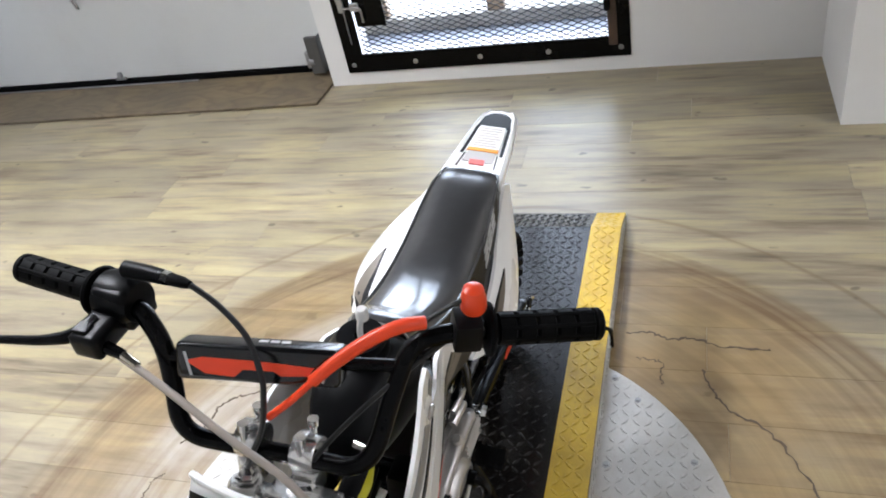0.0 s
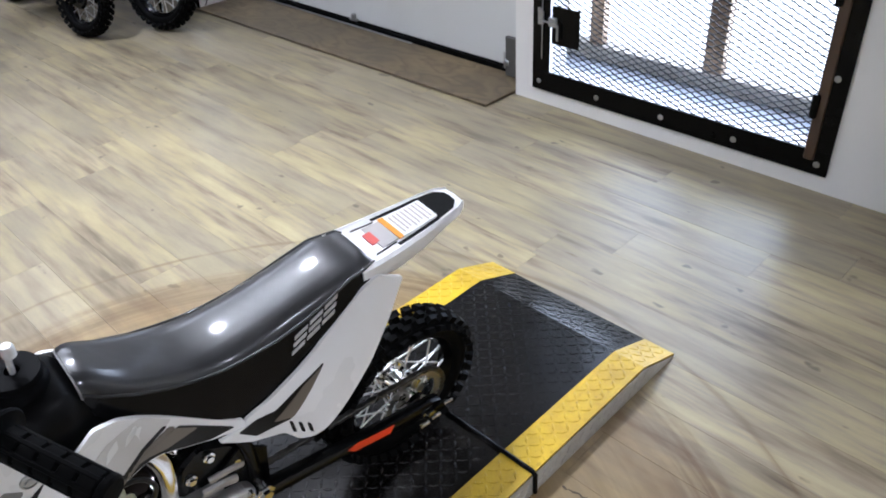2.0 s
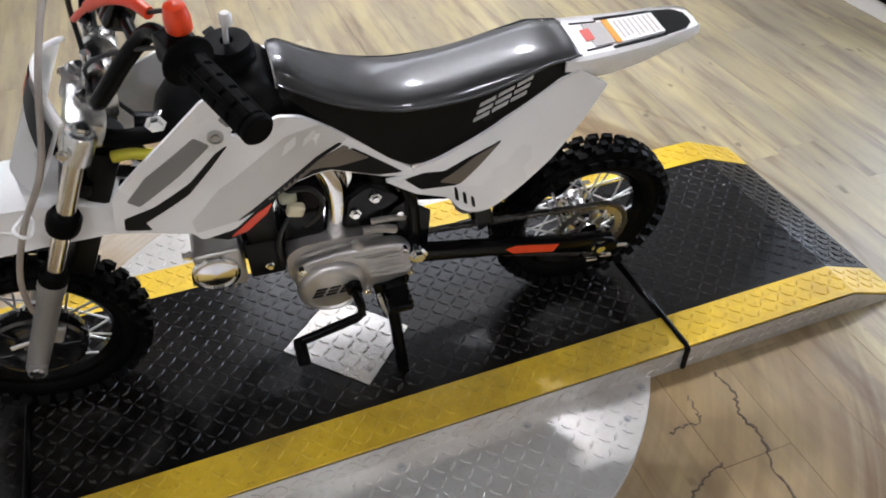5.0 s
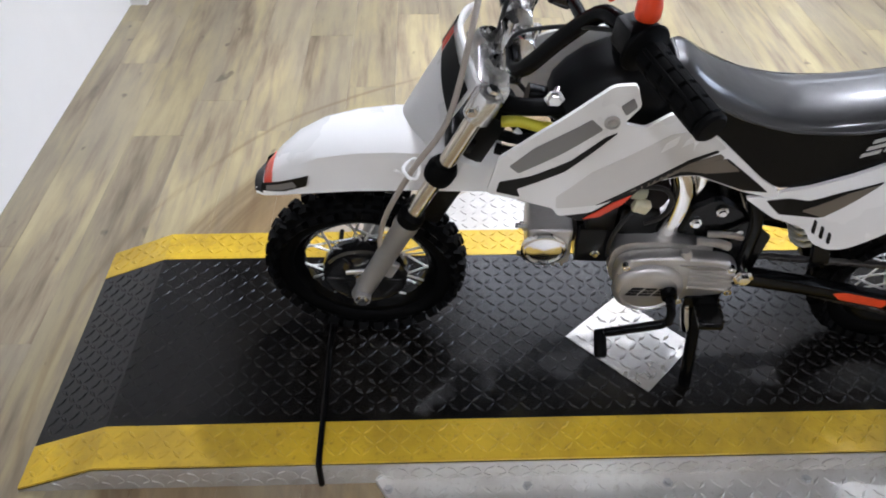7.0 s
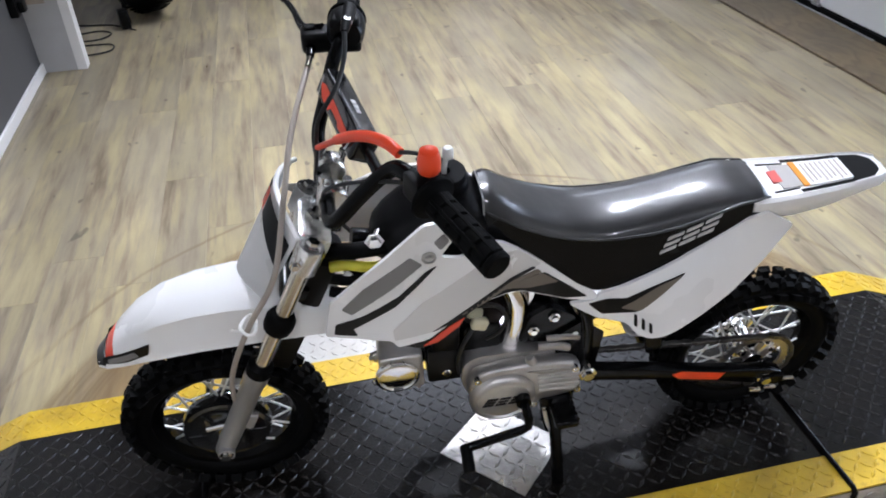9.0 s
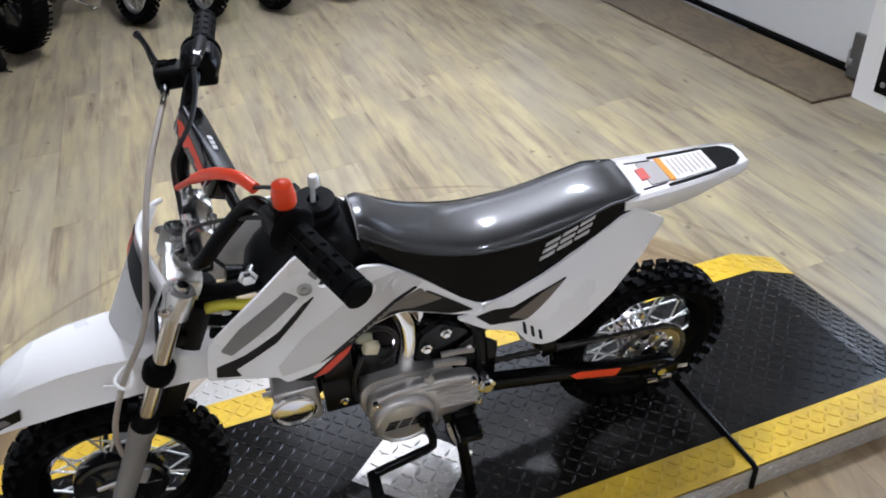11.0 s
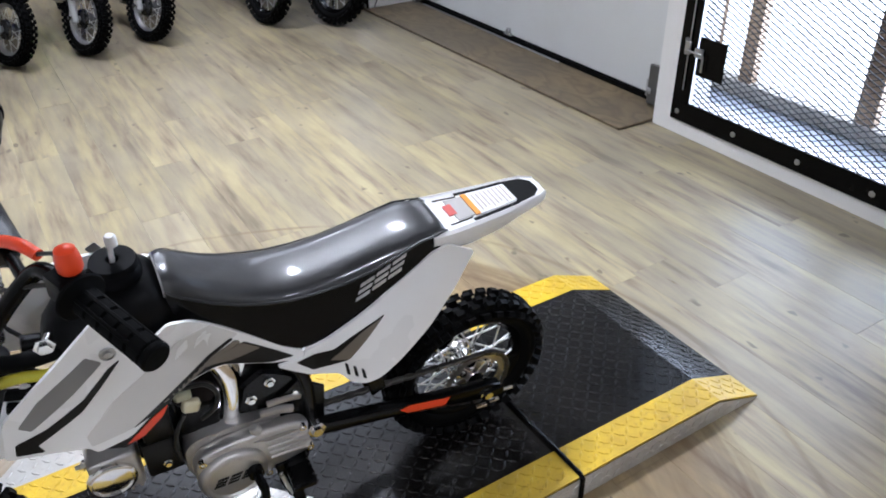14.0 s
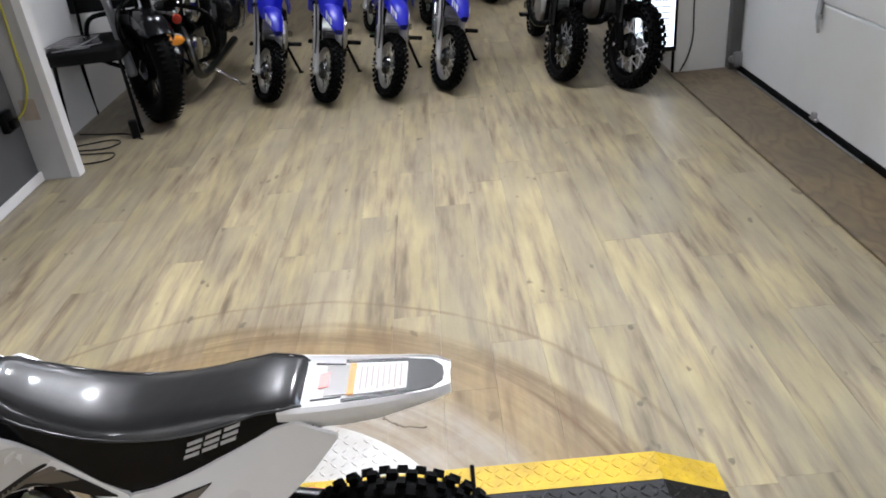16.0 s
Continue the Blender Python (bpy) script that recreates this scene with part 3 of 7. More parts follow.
def deck(name, xs, label):
    """One length of the platform with sloping ends where the height falls."""
    bm = bmesh.new()
    rings = []
    for x in xs:
        h = plate_height(x)
        rings.append([(x, Y0, 0.001), (x, Y1, 0.001), (x, Y1, h - 0.003), (x, Y1 - 0.003, h), (x, Y0 + 0.003, h), (x, Y0, h - 0.003)])
    loft(bm, rings)
    d = part(name, bm, BLACK_PLATE, turntable, label, smooth=20)
    for lo, hi in ((Y0 - 0.0005, Y0 + STRIP), (Y1 - STRIP, Y1 + 0.0005)):
        b = bmesh.new()
        rr = []
        for x in xs:
            h = plate_height(x)
            rr.append([(x, lo, h - 0.004), (x, hi, h - 0.004), (x, hi, h + 0.0012), (x, lo, h + 0.0012)])
        loft(b, rr)
        treads(b, lambda x, y: xs[0] + 0.008 < x < xs[-1] - 0.008 and lo + 0.008 < y < hi - 0.008, lambda x, y: plate_height(x) + 0.0012, -1.15, 1.3, -0.29, 0.42)
        part("yellow_edge", b, YELLOW_PLATE, d, "scuffed yellow painted edge", smooth=None)
    b = bmesh.new()
    treads(b, lambda x, y: xs[0] + 0.008 < x < xs[-1] - 0.008 and Y0 + STRIP + 0.008 < y < Y1 - STRIP - 0.008, lambda x, y: plate_height(x), -1.15, 1.3, -0.29, 0.42)
    tagged(part("tread", b, BLACK_TREAD, d, smooth=None), kind="stuff")
    for y in (Y0 - 0.002, Y1 + 0.002):
        b = bmesh.new()
        r2 = [[(x, y - 0.001, 0.001), (x, y + 0.001, 0.001), (x, y + 0.001, plate_height(x) - 0.006), (x, y - 0.001, plate_height(x) - 0.006)] for x in xs]
        loft(b, r2)
        n = int((xs[-1] - xs[0]) / 0.022)
        for i in range(n):
            for j in range(2):
                x, z = xs[0] + 0.011 + i * 0.022, 0.017 + j * 0.022
                if z > plate_height(x) - 0.014:
                    continue
                prism(b, [(-0.0125, 0), (0, -0.0042), (0.0125, 0), (0, 0.0042)], -0.0032, 0.0032, "y", 0, at(x, y, z) @ Matrix.Rotation(radians(45 if (i + j) % 2 else -45), 4, "Y"))
        part("side_skirt", b, BARE_PLATE, d, "bare steel tread plate skirt", smooth=None)
    return d


deck("deck", [JF + 0.004, 0.06, JR - 0.004], "black tread plate deck with yellow edges")
deck("front_ramp", [X0, XF, JF - 0.004], "black tread plate ramp with yellow edges")
deck("rear_ramp", [JR + 0.004, XR, X1], "black tread plate ramp with yellow edges")
for x in (JF, JR):
    bm = bmesh.new()
    tube(bm, [(x, Y0 - 0.006, 0.006), (x, Y0 - 0.006, PLAT_Z), (x, Y0 + 0.004, PLAT_Z + 0.004), (x, Y1 - 0.004, PLAT_Z + 0.004), (x, Y1 + 0.006, PLAT_Z), (x, Y1 + 0.006, 0.006)], 0.0058, 8)
    part("hinge_rod", bm, BLACK_STEEL, turntable, "black steel hinge rod")
bm = bmesh.new()
hatch_poly = [(-0.082, 0.037), (0.056, -0.108), (0.175, 0.01), (0.045, 0.15)]
prism(bm, hatch_poly, PLAT_Z + 0.001, PLAT_Z + 0.0035, "z", 0.0008)


def in_hatch(x, y):
    s = [((bx - ax) * (y - ay) - (by - ay) * (x - ax)) for (ax, ay), (bx, by) in zip(hatch_poly, hatch_poly[1:] + hatch_poly[:1])]
    return all(v > 0.0016 for v in s)


treads(bm, in_hatch, lambda x, y: PLAT_Z + 0.0035, -0.1, 0.2, -0.12, 0.16, 0.025, 0.029, 0.009, 0.0026)
part("hatch", bm, SHINY_PLATE, turntable, "shiny bare tread plate hatch", smooth=None)


# ---- materials of the motorcycles ----
WHITE_PLASTIC = surface("white_moulded_plastic", (0.90, 0.895, 0.88), 0.28, 0, 0.025, 12.0, (0.55, 0.50, 0.44), 0.06, 0.05, 0.25)
BLACK_PLASTIC = surface("black_moulded_plastic", (0.0028, 0.0028, 0.003), 0.34, 0, 0.2, 25.0, None, 0, 0.25, 0, 0.1, 0.5, 1.24)


def seat_material():
    """Stretched black vinyl: a little wavy, with a fine leather grain and a dusty bloom."""
    m, nt, p, pos = base("black_seat_vinyl")
    waves = noise_at(nt, pos, 9.0, 3, 0.5)
    grain = noise_at(nt, pos, 420.0, 2, 0.5)
    bloom = noise_at(nt, pos, 16.0, 5, 0.6)
    col = ramp(nt, bloom, [(0.35, (0.009, 0.0088, 0.009)), (0.62, (0.0145, 0.0142, 0.0145)), (0.78, (0.025, 0.0245, 0.0245))])
    nt.links.new(col, p.inputs["Base Color"])
    nt.links.new(calc(nt, "MULTIPLY_ADD", bloom, 0.2, 0.31), p.inputs["Roughness"])
    p.inputs["Coat Weight"].default_value, p.inputs["Coat Roughness"].default_value = 1.0, 0.10
    bump(nt, p, calc(nt, "ADD", calc(nt, "MULTIPLY", waves, 3.0), calc(nt, "MULTIPLY", grain, 0.03)), 0.35, 0.003)
    return m


SEAT_VINYL = seat_material()
SEAT_SIDE = surface("satin_black_seat_side", (0.0045, 0.0045, 0.0047), 0.26, 0, 0.15, 20.0, None, 0, 0.2, 0.1, 0.1, 0.5, 1.22)
CHROME = surface("chrome", (0.78, 0.77, 0.75), 0.12, 1.0, 0.05, 20.0, None, 0, 0.02, 0, 0.04)
FORK_CHROME = surface("oily_fork_tube", (0.66, 0.60, 0.50), 0.16, 1.0, 0.1, 15.0, None, 0, 0.02, 0, 0.04)
CAST_ALU = surface("cast_aluminium", (0.50, 0.48, 0.455), 0.34, 0.8, 0.12, 40.0, (0.30, 0.27, 0.23), 0.25, 0.2)
FORK_GREY = surface("grey_fork_slider", (0.40, 0.39, 0.375), 0.42, 0.5, 0.08, 20.0, None, 0, 0.1)
CHAIN_STEEL = surface("oiled_chain", (0.10, 0.093, 0.085), 0.3, 0.85, 0.3, 60.0)
RED_PLASTIC = surface("red_plastic", (0.86, 0.068, 0.014), 0.32, 0, 0.06, 20.0)
RED_DECAL = surface("red_decal", (0.80, 0.060, 0.014), 0.3, 0, 0.1, 30.0, (0.22, 0.02, 0.015), 0.3)
PINK_DECAL = surface("red_warning_decal", (0.66, 0.13, 0.11), 0.35, 0, 0.1, 30.0)
GREY_DECAL = surface("grey_decal", (0.22, 0.215, 0.21), 0.32, 0, 0.06, 20.0)
TAUPE_DECAL = surface("brown_grey_decal", (0.16, 0.135, 0.105), 0.32, 0, 0.1, 20.0)
BLACK_DECAL = surface("black_decal", (0.005, 0.005, 0.005), 0.34, 0, 0.1, 20.0, None, 0, 0.1, 0, 0.1, 0.5, 1.3)
SILVER_DECAL = surface("silver_print", (0.56, 0.56, 0.56), 0.35, 0.2, 0.05, 20.0)
PAPER = surface("white_label", (0.86, 0.855, 0.84), 0.5, 0, 0.03, 20.0)
PRINT_GREY = surface("grey_print", (0.52, 0.46, 0.43), 0.5, 0, 0.1, 30.0)
ORANGE = surface("orange_label", (0.85, 0.33, 0.03), 0.45, 0, 0.05, 20.0)
CLEAR_FILM = surface("smoky_clear_film", (0.55, 0.53, 0.51), 0.12, 0, 0.1, 20.0)
CREAM = surface("cream_connector", (0.72, 0.66, 0.45), 0.45, 0, 0.06, 20.0)
YELLOW_TUBE = surface("yellow_tube", (0.55, 0.50, 0.03), 0.4, 0, 0.1, 20.0)
CABLE_GREY = surface("taupe_cable_sleeve", (0.36, 0.315, 0.27), 0.45, 0, 0.12, 30.0)
CABLE_BLACK = surface("black_cable", (0.006, 0.006, 0.006), 0.42, 0, 0.1, 30.0)
SPRING = surface("silver_spring", (0.62, 0.62, 0.62), 0.3, 0.7, 0.05, 20.0)


SPOKE = surface("bright_spoke_steel", (0.86, 0.86, 0.85), 0.28, 0.85, 0.04, 30.0, None, 0, 0.02, 0, 0.04)


def carcass(bm, r, w, depth=0.011):
    """The smooth body of a knobbly tyre about the local y axis."""
    rc = r - depth - w * 0.42
    prof = []
    for k in range(14):
        a = 2 * math.pi * k / 14
        prof.append((rc + w * 0.42 * math.cos(a) * (1.0 if math.cos(a) > 0 else 0.85), w * 0.47 * math.sin(a)))
    return lathe(bm, prof, LEFT, 48, True)


def knob(r, w, count, row, depth=0.011):
    """One block of the tread, and the poses of its row round the tyre."""
    off, tilt, wide, long = ((-0.016, -14, 0.014, 0.6), (0.016, 14, 0.014, 0.6), (0.0, 0, 0.014, 0.5), (-0.031, -52, 0.013, 0.6), (0.031, 52, 0.013, 0.6))[row]
    rc = r - depth - w * 0.42
    rr = rc + w * 0.42 * math.cos(radians(abs(tilt))) - 0.003
    half = math.pi * r / count * long
    b = bmesh.new()
    q = []
    for z, k2 in ((0.0, 1.0), (depth + 0.003, 0.8)):
        q += [b.verts.new((sx * half * k2, sy * wide / 2 * k2, z)) for sx, sy in ((-1, -1), (1, -1), (1, 1), (-1, 1))]
    b.faces.new(q[4:])
    for i in range(4):
        b.faces.new((q[i], q[(i + 1) % 4], q[4 + (i + 1) % 4], q[4 + i]))
    turns = [2 * math.pi * (k + (0.5 if row > 1 else 0)) / count for k in range(count)]
    return b, [Matrix.Rotation(a, 4, "Y") @ Matrix.Translation((0, off * w / 0.064, rr)) @ Matrix.Rotation(radians(-tilt), 4, "X") for a in turns]


def tread_knobs(bm, r, w, count):
    """All the tread blocks of a tyre that is seen from afar."""
    for row in range(5):
        b, places = knob(r, w, count, row)
        for m in places:
            join(bm, b.copy(), m)
        b.free()
    return bm


def rim_mesh(bm, r, w=0.042):
    prof = [(r - 0.011, -w * 0.2), (r - 0.011, w * 0.2), (r - 0.002, w * 0.36), (r + 0.006, w * 0.5), (r + 0.009, w * 0.5), (r + 0.009, w * 0.42), (r, w * 0.3), (r - 0.006, 0), (r, -w * 0.3), (r + 0.009, -w * 0.42), (r + 0.009, -w * 0.5), (r + 0.006, -w * 0.5), (r - 0.002, -w * 0.36)]
    return lathe(bm, prof, LEFT, 48, True)


def spoke_line(k, n, hub_r, hub_w, rim_r):
    a = 2 * math.pi * k / n
    side = 1 if k % 2 else -1
    lead = (1 if (k // 2) % 2 else -1) * radians(52)
    p = Vector((hub_r * math.cos(a + lead), side * hub_w, hub_r * math.sin(a + lead)))
    q = Vector((rim_r * math.cos(a), side * 0.004, rim_r * math.sin(a)))
    return p, q


def make_wheel(name, parent, x, z, r, w, rim_r, knobs, spokes, hub_mat, single=True, rim_mat=None, turn=0.0):
    hub = bmesh.new()
    lathe(hub, [(0.012, -0.052), (0.02, -0.05), (0.02, -0.038), (0.038, -0.034), (0.040, -0.026), (0.024, -0.020), (0.020, 0.0), (0.024, 0.020), (0.040, 0.026), (0.038, 0.034), (0.02, 0.038), (0.02, 0.05), (0.012, 0.052)], LEFT, 24)
    wheel = part(name, hub, hub_mat, parent, "spoked wheel with knobbly tyre")
    wheel.matrix_basis = at(x, 0, z) @ Matrix.Rotation(radians(turn), 4, "Z")
    part("tyre", carcass(bmesh.new(), r, w), RUBBER, wheel, "black knobbly tyre", smooth=35)
    for row in range(5):
        b, places = knob(r, w, knobs, row)
        block = mesh_of("tread_knob", b, RUBBER)
        for m in places:
            ob = new("tread_knob", block)
            ob.parent, ob.matrix_basis = wheel, m
    part("rim", rim_mesh(bmesh.new(), rim_r), rim_mat or BLACK_STEEL, wheel)
    if single:
        for k in range(spokes):
            p, q = spoke_line(k, spokes, 0.038, 0.029, rim_r)
            part("spoke", tube(bmesh.new(), [p, q], 0.0022, 6), SPOKE, wheel)
    else:
        bm = bmesh.new()
        for k in range(spokes):
            p, q = spoke_line(k, spokes, 0.042, 0.026, rim_r)
            tube(bm, [p, q], 0.002, 4)
        tagged(part("spokes", bm, CHROME, wheel), kind="stuff")
    return wheel


# ---- the white dirt bike on the turntable ----
BIKE = at(0.010, 0.07, PLAT_Z + 0.003) @ Matrix.Rotation(radians(-3.5), 4, "Z") @ Matrix.Rotation(radians(8.7), 4, "X")
bike = empty("dirt_bike", BIKE, "small white and black dirt bike leaning on its side stand", "motorcycle")


def side_y(x, z):
    """Half width of the side covers and shrouds."""
    if x < 0.02:
        t = min(1.0, (0.02 - x) / 0.28)
        y = 0.078 + 0.036 * math.sin(t * math.pi * 0.62) - 0.10 * max(0, z - 0.62) * (1 - t) + 0.02 * (0.56 - z) * 1.0
    else:
        y = 0.076 + 0.15 * max(0.0, 0.585 - z) * min(1.0, (x + 0.03) / 0.18) - 0.02 * max(0.0, (x - 0.30) / 0.19)
    return y


def dense(poly, step=0.012):
    out = []
    for (a, b), (c, d) in zip(poly, poly[1:] + poly[:1]):
        n = max(1, int(math.hypot(c - a, d - b) / step))
        out += [(a + (c - a) * k / n, b + (d - b) * k / n) for k in range(n)]
    return out


def rounded(poly, r=0.008, n=3):
    """Rounds a polygon's corners."""
    out = []
    for i, p in enumerate(poly):
        a, b, c = Vector(poly[i - 1]), Vector(p), Vector(poly[(i + 1) % len(poly)])
        ra, rc = min(r, (a - b).length * 0.45), min(r, (c - b).length * 0.45)
        s, e = b + (a - b).normalized() * ra, b + (c - b).normalized() * rc
        for k in range(n + 1):
            t = k / n
            out.append(tuple(s * (1 - t) ** 2 + 2 * b * t * (1 - t) + e * t * t))
    return out


def skin(poly, s, proud, thick, shape=side_y, step=0.012):
    """A panel of the bike's side s (-1: rider's left): the outline in x and z, laid on the curved shape."""
    b = bmesh.new()
    vs = [b.verts.new((x, 0, z)) for x, z in dense(poly, step)]
    es = [b.edges.new((vs[i], vs[(i + 1) % len(vs)])) for i in range(len(vs))]
    bmesh.ops.triangle_fill(b, use_beauty=True, use_dissolve=False, edges=es)
    inner = [e for e in b.edges if len(e.link_faces) == 2 and e.calc_length() > 0.03]
    bmesh.ops.subdivide_edges(b, edges=inner, cuts=2)
    bmesh.ops.triangulate(b, faces=b.faces[:])
    front = list(b.verts)
    for v in front:
        v.co.y = s * (shape(v.co.x, v.co.z) + proud)
    r = bmesh.ops.extrude_face_region(b, geom=b.faces[:])
    for v in r["geom"]:
        if isinstance(v, bmesh.types.BMVert):
            v.co.y -= s * thick
    return b


fw = make_wheel("front_wheel", bike, -0.487, 0.19, 0.189, 0.064, 0.128, 34, 28, CHROME)
rw = make_wheel("rear_wheel", bike, 0.541, 0.193, 0.189, 0.066, 0.128, 34, 28, CHROME)

# drum brake plate of the front wheel
bm = lathe(bmesh.new(), [(0.0001, 0.050), (0.018, 0.050), (0.024, 0.044), (0.036, 0.046), (0.046, 0.040), (0.066, 0.038), (0.072, 0.041), (0.078, 0.038), (0.080, 0.028), (0.080, 0.012)], at(0, 0, 0, LEFT), 40)
DRUM = surface("black_chrome_drum", (0.09, 0.09, 0.09), 0.14, 0.9, 0.2, 20.0)
part("brake_plate", bm, DRUM, fw, "dark glossy drum brake plate")
for k in range(6):
    part("rib", box(bmesh.new(), 0.022, 0.070, -0.003, 0.003, 0.036, 0.045, 0.001, LEFT @ Matrix.Rotation(k * math.pi / 3, 4, "Z")), DRUM, fw)
bm = bmesh.new()
tube(bm, [(0.02, -0.055, 0.035), (0.035, -0.058, 0.065), (0.03, -0.058, 0.085)], 0.006, 8)
tube(bm, [(-0.03, -0.052, 0.03), (0.03, -0.056, 0.045)], 0.005, 8)
part("brake_arm", bm, CHROME, fw)

# rear sprocket and brake
bm = bmesh.new()
N = 37
rings = []
for r_of, y in ((lambda k: 0.075 if k % 4 < 2 else 0.069, -0.048), (lambda k: 0.058, -0.048), (lambda k: 0.058, -0.043), (lambda k: 0.075 if k % 4 < 2 else 0.069, -0.043)):
    rings.append([bm.verts.new((r_of(k) * math.cos(2 * math.pi * k / (N * 4)), y, r_of(k) * math.sin(2 * math.pi * k / (N * 4)))) for k in range(N * 4)])
for a, b in zip(rings, rings[1:] + rings[:1]):
    for k in range(N * 4):
        bm.faces.new((a[k], a[(k + 1) % (N * 4)], b[(k + 1) % (N * 4)], b[k]))
for k in range(4):
    box(bm, 0.012, 0.060, -0.010, 0.010, 0.043, 0.0475, 0.001, LEFT @ Matrix.Rotation(math.pi / 4 + k * math.pi / 2, 4, "Z"))
part("sprocket", bm, surface("steel_sprocket", (0.45, 0.42, 0.38), 0.3, 0.95, 0.15, 30.0), rw, "bright steel rear sprocket")
for k in range(4):
    a = radians(45 + 90 * k)
    bm = bmesh.new()
    bolt_head(bm, at(0.045 * math.cos(a), -0.048, 0.045 * math.sin(a), LEFT), 0.006, 0.006)
    part("bolt", bm, CHROME, rw)

POLISHED = surface("polished_clamp_aluminium", (0.74, 0.73, 0.71), 0.22, 0.95, 0.10, 30.0, (0.35, 0.33, 0.30), 0.2, 0.1)

# fork
F0, F1 = Vector((-0.487, 0, 0.19)), Vector((-0.262, 0, 0.685))
FD = (F1 - F0).normalized()
RAKE = math.degrees(math.atan2(FD.x, FD.z))
FORK_Y = 0.068


def on_fork(d, y=0.0, fwd=0.0):
    side = Vector((-FD.z, 0, FD.x))
    return F0 + FD * d + Vector((0, y, 0)) + side * fwd


for s in (-1, 1):
    bm = bmesh.new()
    m = Matrix.Translation(on_fork(0, s * FORK_Y)) @ Matrix.Rotation(radians(RAKE), 4, "Y")
    lathe(bm, [(0.014, -0.022), (0.017, -0.018), (0.018, 0.03), (0.019, 0.19), (0.0215, 0.195), (0.0215, 0.215), (0.018, 0.218)], m, 20)
    lathe(bm, [(0.015, -0.024), (0.015, 0.024)], at(*on_fork(0, s * FORK_Y), LEFT), 14)
    box(bm, -0.012, 0.012, -0.006, 0.006, 0.06, 0.10, 0.003, m @ at(0.02, 0, 0))
    leg = part("fork_leg", bm, FORK_GREY, bike, "grey fork leg with bright tube")
    part("tube", lathe(bmesh.new(), [(0.0135, 0.20), (0.0135, 0.50)], m, 18), FORK_CHROME, leg, "shiny fork tube")
    part("seal", lathe(bmesh.new(), [(0.0145, 0.213), (0.0215, 0.215), (0.022, 0.235), (0.015, 0.242)], m, 18), RUBBER, leg, "black rubber dust seal")
    part("ring", lathe(bmesh.new(), [(0.0136, 0.325), (0.022, 0.327), (0.024, 0.335), (0.024, 0.352), (0.019, 0.362), (0.0136, 0.364)], m, 18), RUBBER, leg, "black rubber ring")
    bm = bmesh.new()
    bolt_head(bm, at(*on_fork(0, s * FORK_Y)) @ (LEFT if s < 0 else LEFT.inverted()) @ at(0, 0, 0.022), 0.009, 0.009)
    part("axle_nut", bm, CHROME, leg)


def fork_box(bm, d0, d1, y0, y1, f0, f1, bevel):
    """A block along the fork: from d0 to d1 up the fork, y0 to y1 across, f0 to f1 ahead of it."""
    m = Matrix.Translation(F0) @ Matrix.Rotation(radians(RAKE), 4, "Y")
    box(bm, -f1, -f0, y0, y1, d0, d1, bevel, m, 2)


bm = bmesh.new()
for d0, d1 in ((0.465, 0.505),):
    fork_box(bm, d0, d1, -0.045, 0.045, -0.035, 0.018, 0.008)
    for s in (-1, 1):
        m = Matrix.Translation(on_fork(d0, s * FORK_Y)) @ Matrix.Rotation(radians(RAKE), 4, "Y")
        lathe(bm, [(0.018, -0.004), (0.0215, 0.0), (0.0215, d1 - d0), (0.019, d1 - d0 + 0.005), (0.012, d1 - d0 + 0.005)], m, 18)
        fork_box(bm, d0 + 0.004, d1 - 0.004, min(s * 0.03, s * 0.062), max(s * 0.03, s * 0.062), -0.02, 0.012, 0.005)
top_clamp = part("top_clamp", bm, POLISHED, bike, "cast aluminium top clamp")
bm = bmesh.new()
fork_box(bm, 0.375, 0.405, -0.054, 0.054, -0.032, 0.012, 0.008)
part("bottom_clamp", bm, BLACK_STEEL, bike)
# Added black block: stands for the shaded far leg and clamp behind the fork.
bm = bmesh.new()
fork_box(bm, 0.20, 0.455, -0.045, 0.062, -0.060, -0.022, 0.010)
part("fork_shade_block", bm, BLACK_PLASTIC, bike, "black block added for the shade behind the fork")
for s in (-1, 1):
    bm = bmesh.new()
    bolt_head(bm, at(*on_fork(0.512, s * FORK_Y)) @ Matrix.Rotation(radians(RAKE), 4, "Y"), 0.010, 0.008)
    part("fork_cap", bm, CHROME, top_clamp, "chrome fork cap")
    bm = bmesh.new()
    bolt_head(bm, at(*on_fork(0.485, s * (FORK_Y + 0.022), 0.018)) @ (LEFT if s < 0 else LEFT.inverted()), 0.006, 0.006)
    part("pinch_bolt", bm, CHROME, top_clamp)
    # bar risers
    bm = bmesh.new()
    m = at(-0.249, 0.036 + s * 0.036, 0.640) @ Matrix.Rotation(radians(RAKE * 0.5), 4, "Y")
    box(bm, -0.019, 0.019, -0.014, 0.014, -0.012, 0.036, 0.005, m, 2)
    lathe(bm, [(0.0115, -0.015), (0.022, -0.015), (0.024, -0.012), (0.024, 0.012), (0.022, 0.015), (0.0115, 0.015)], m @ at(0.0, 0, 0.046, LEFT), 20)
    riser = part("riser", bm, POLISHED, top_clamp, "cast aluminium bar clamp")
    for dx in (-0.017, 0.017):
        bm = bmesh.new()
        lathe(bm, [(0.0045, 0.05), (0.0045, 0.074), (0.007, 0.074), (0.007, 0.083), (0.0001, 0.083)], m @ at(dx, 0, 0), 10)
        part("bolt", bm, CHROME, riser)
bm = bmesh.new()
lathe(bm, [(0.018, 0.0), (0.018, 0.012), (0.013, 0.016), (0.0001, 0.016)], Matrix.Translation(on_fork(0.505, 0, -0.01)) @ Matrix.Rotation(radians(RAKE), 4, "Y"), 6)
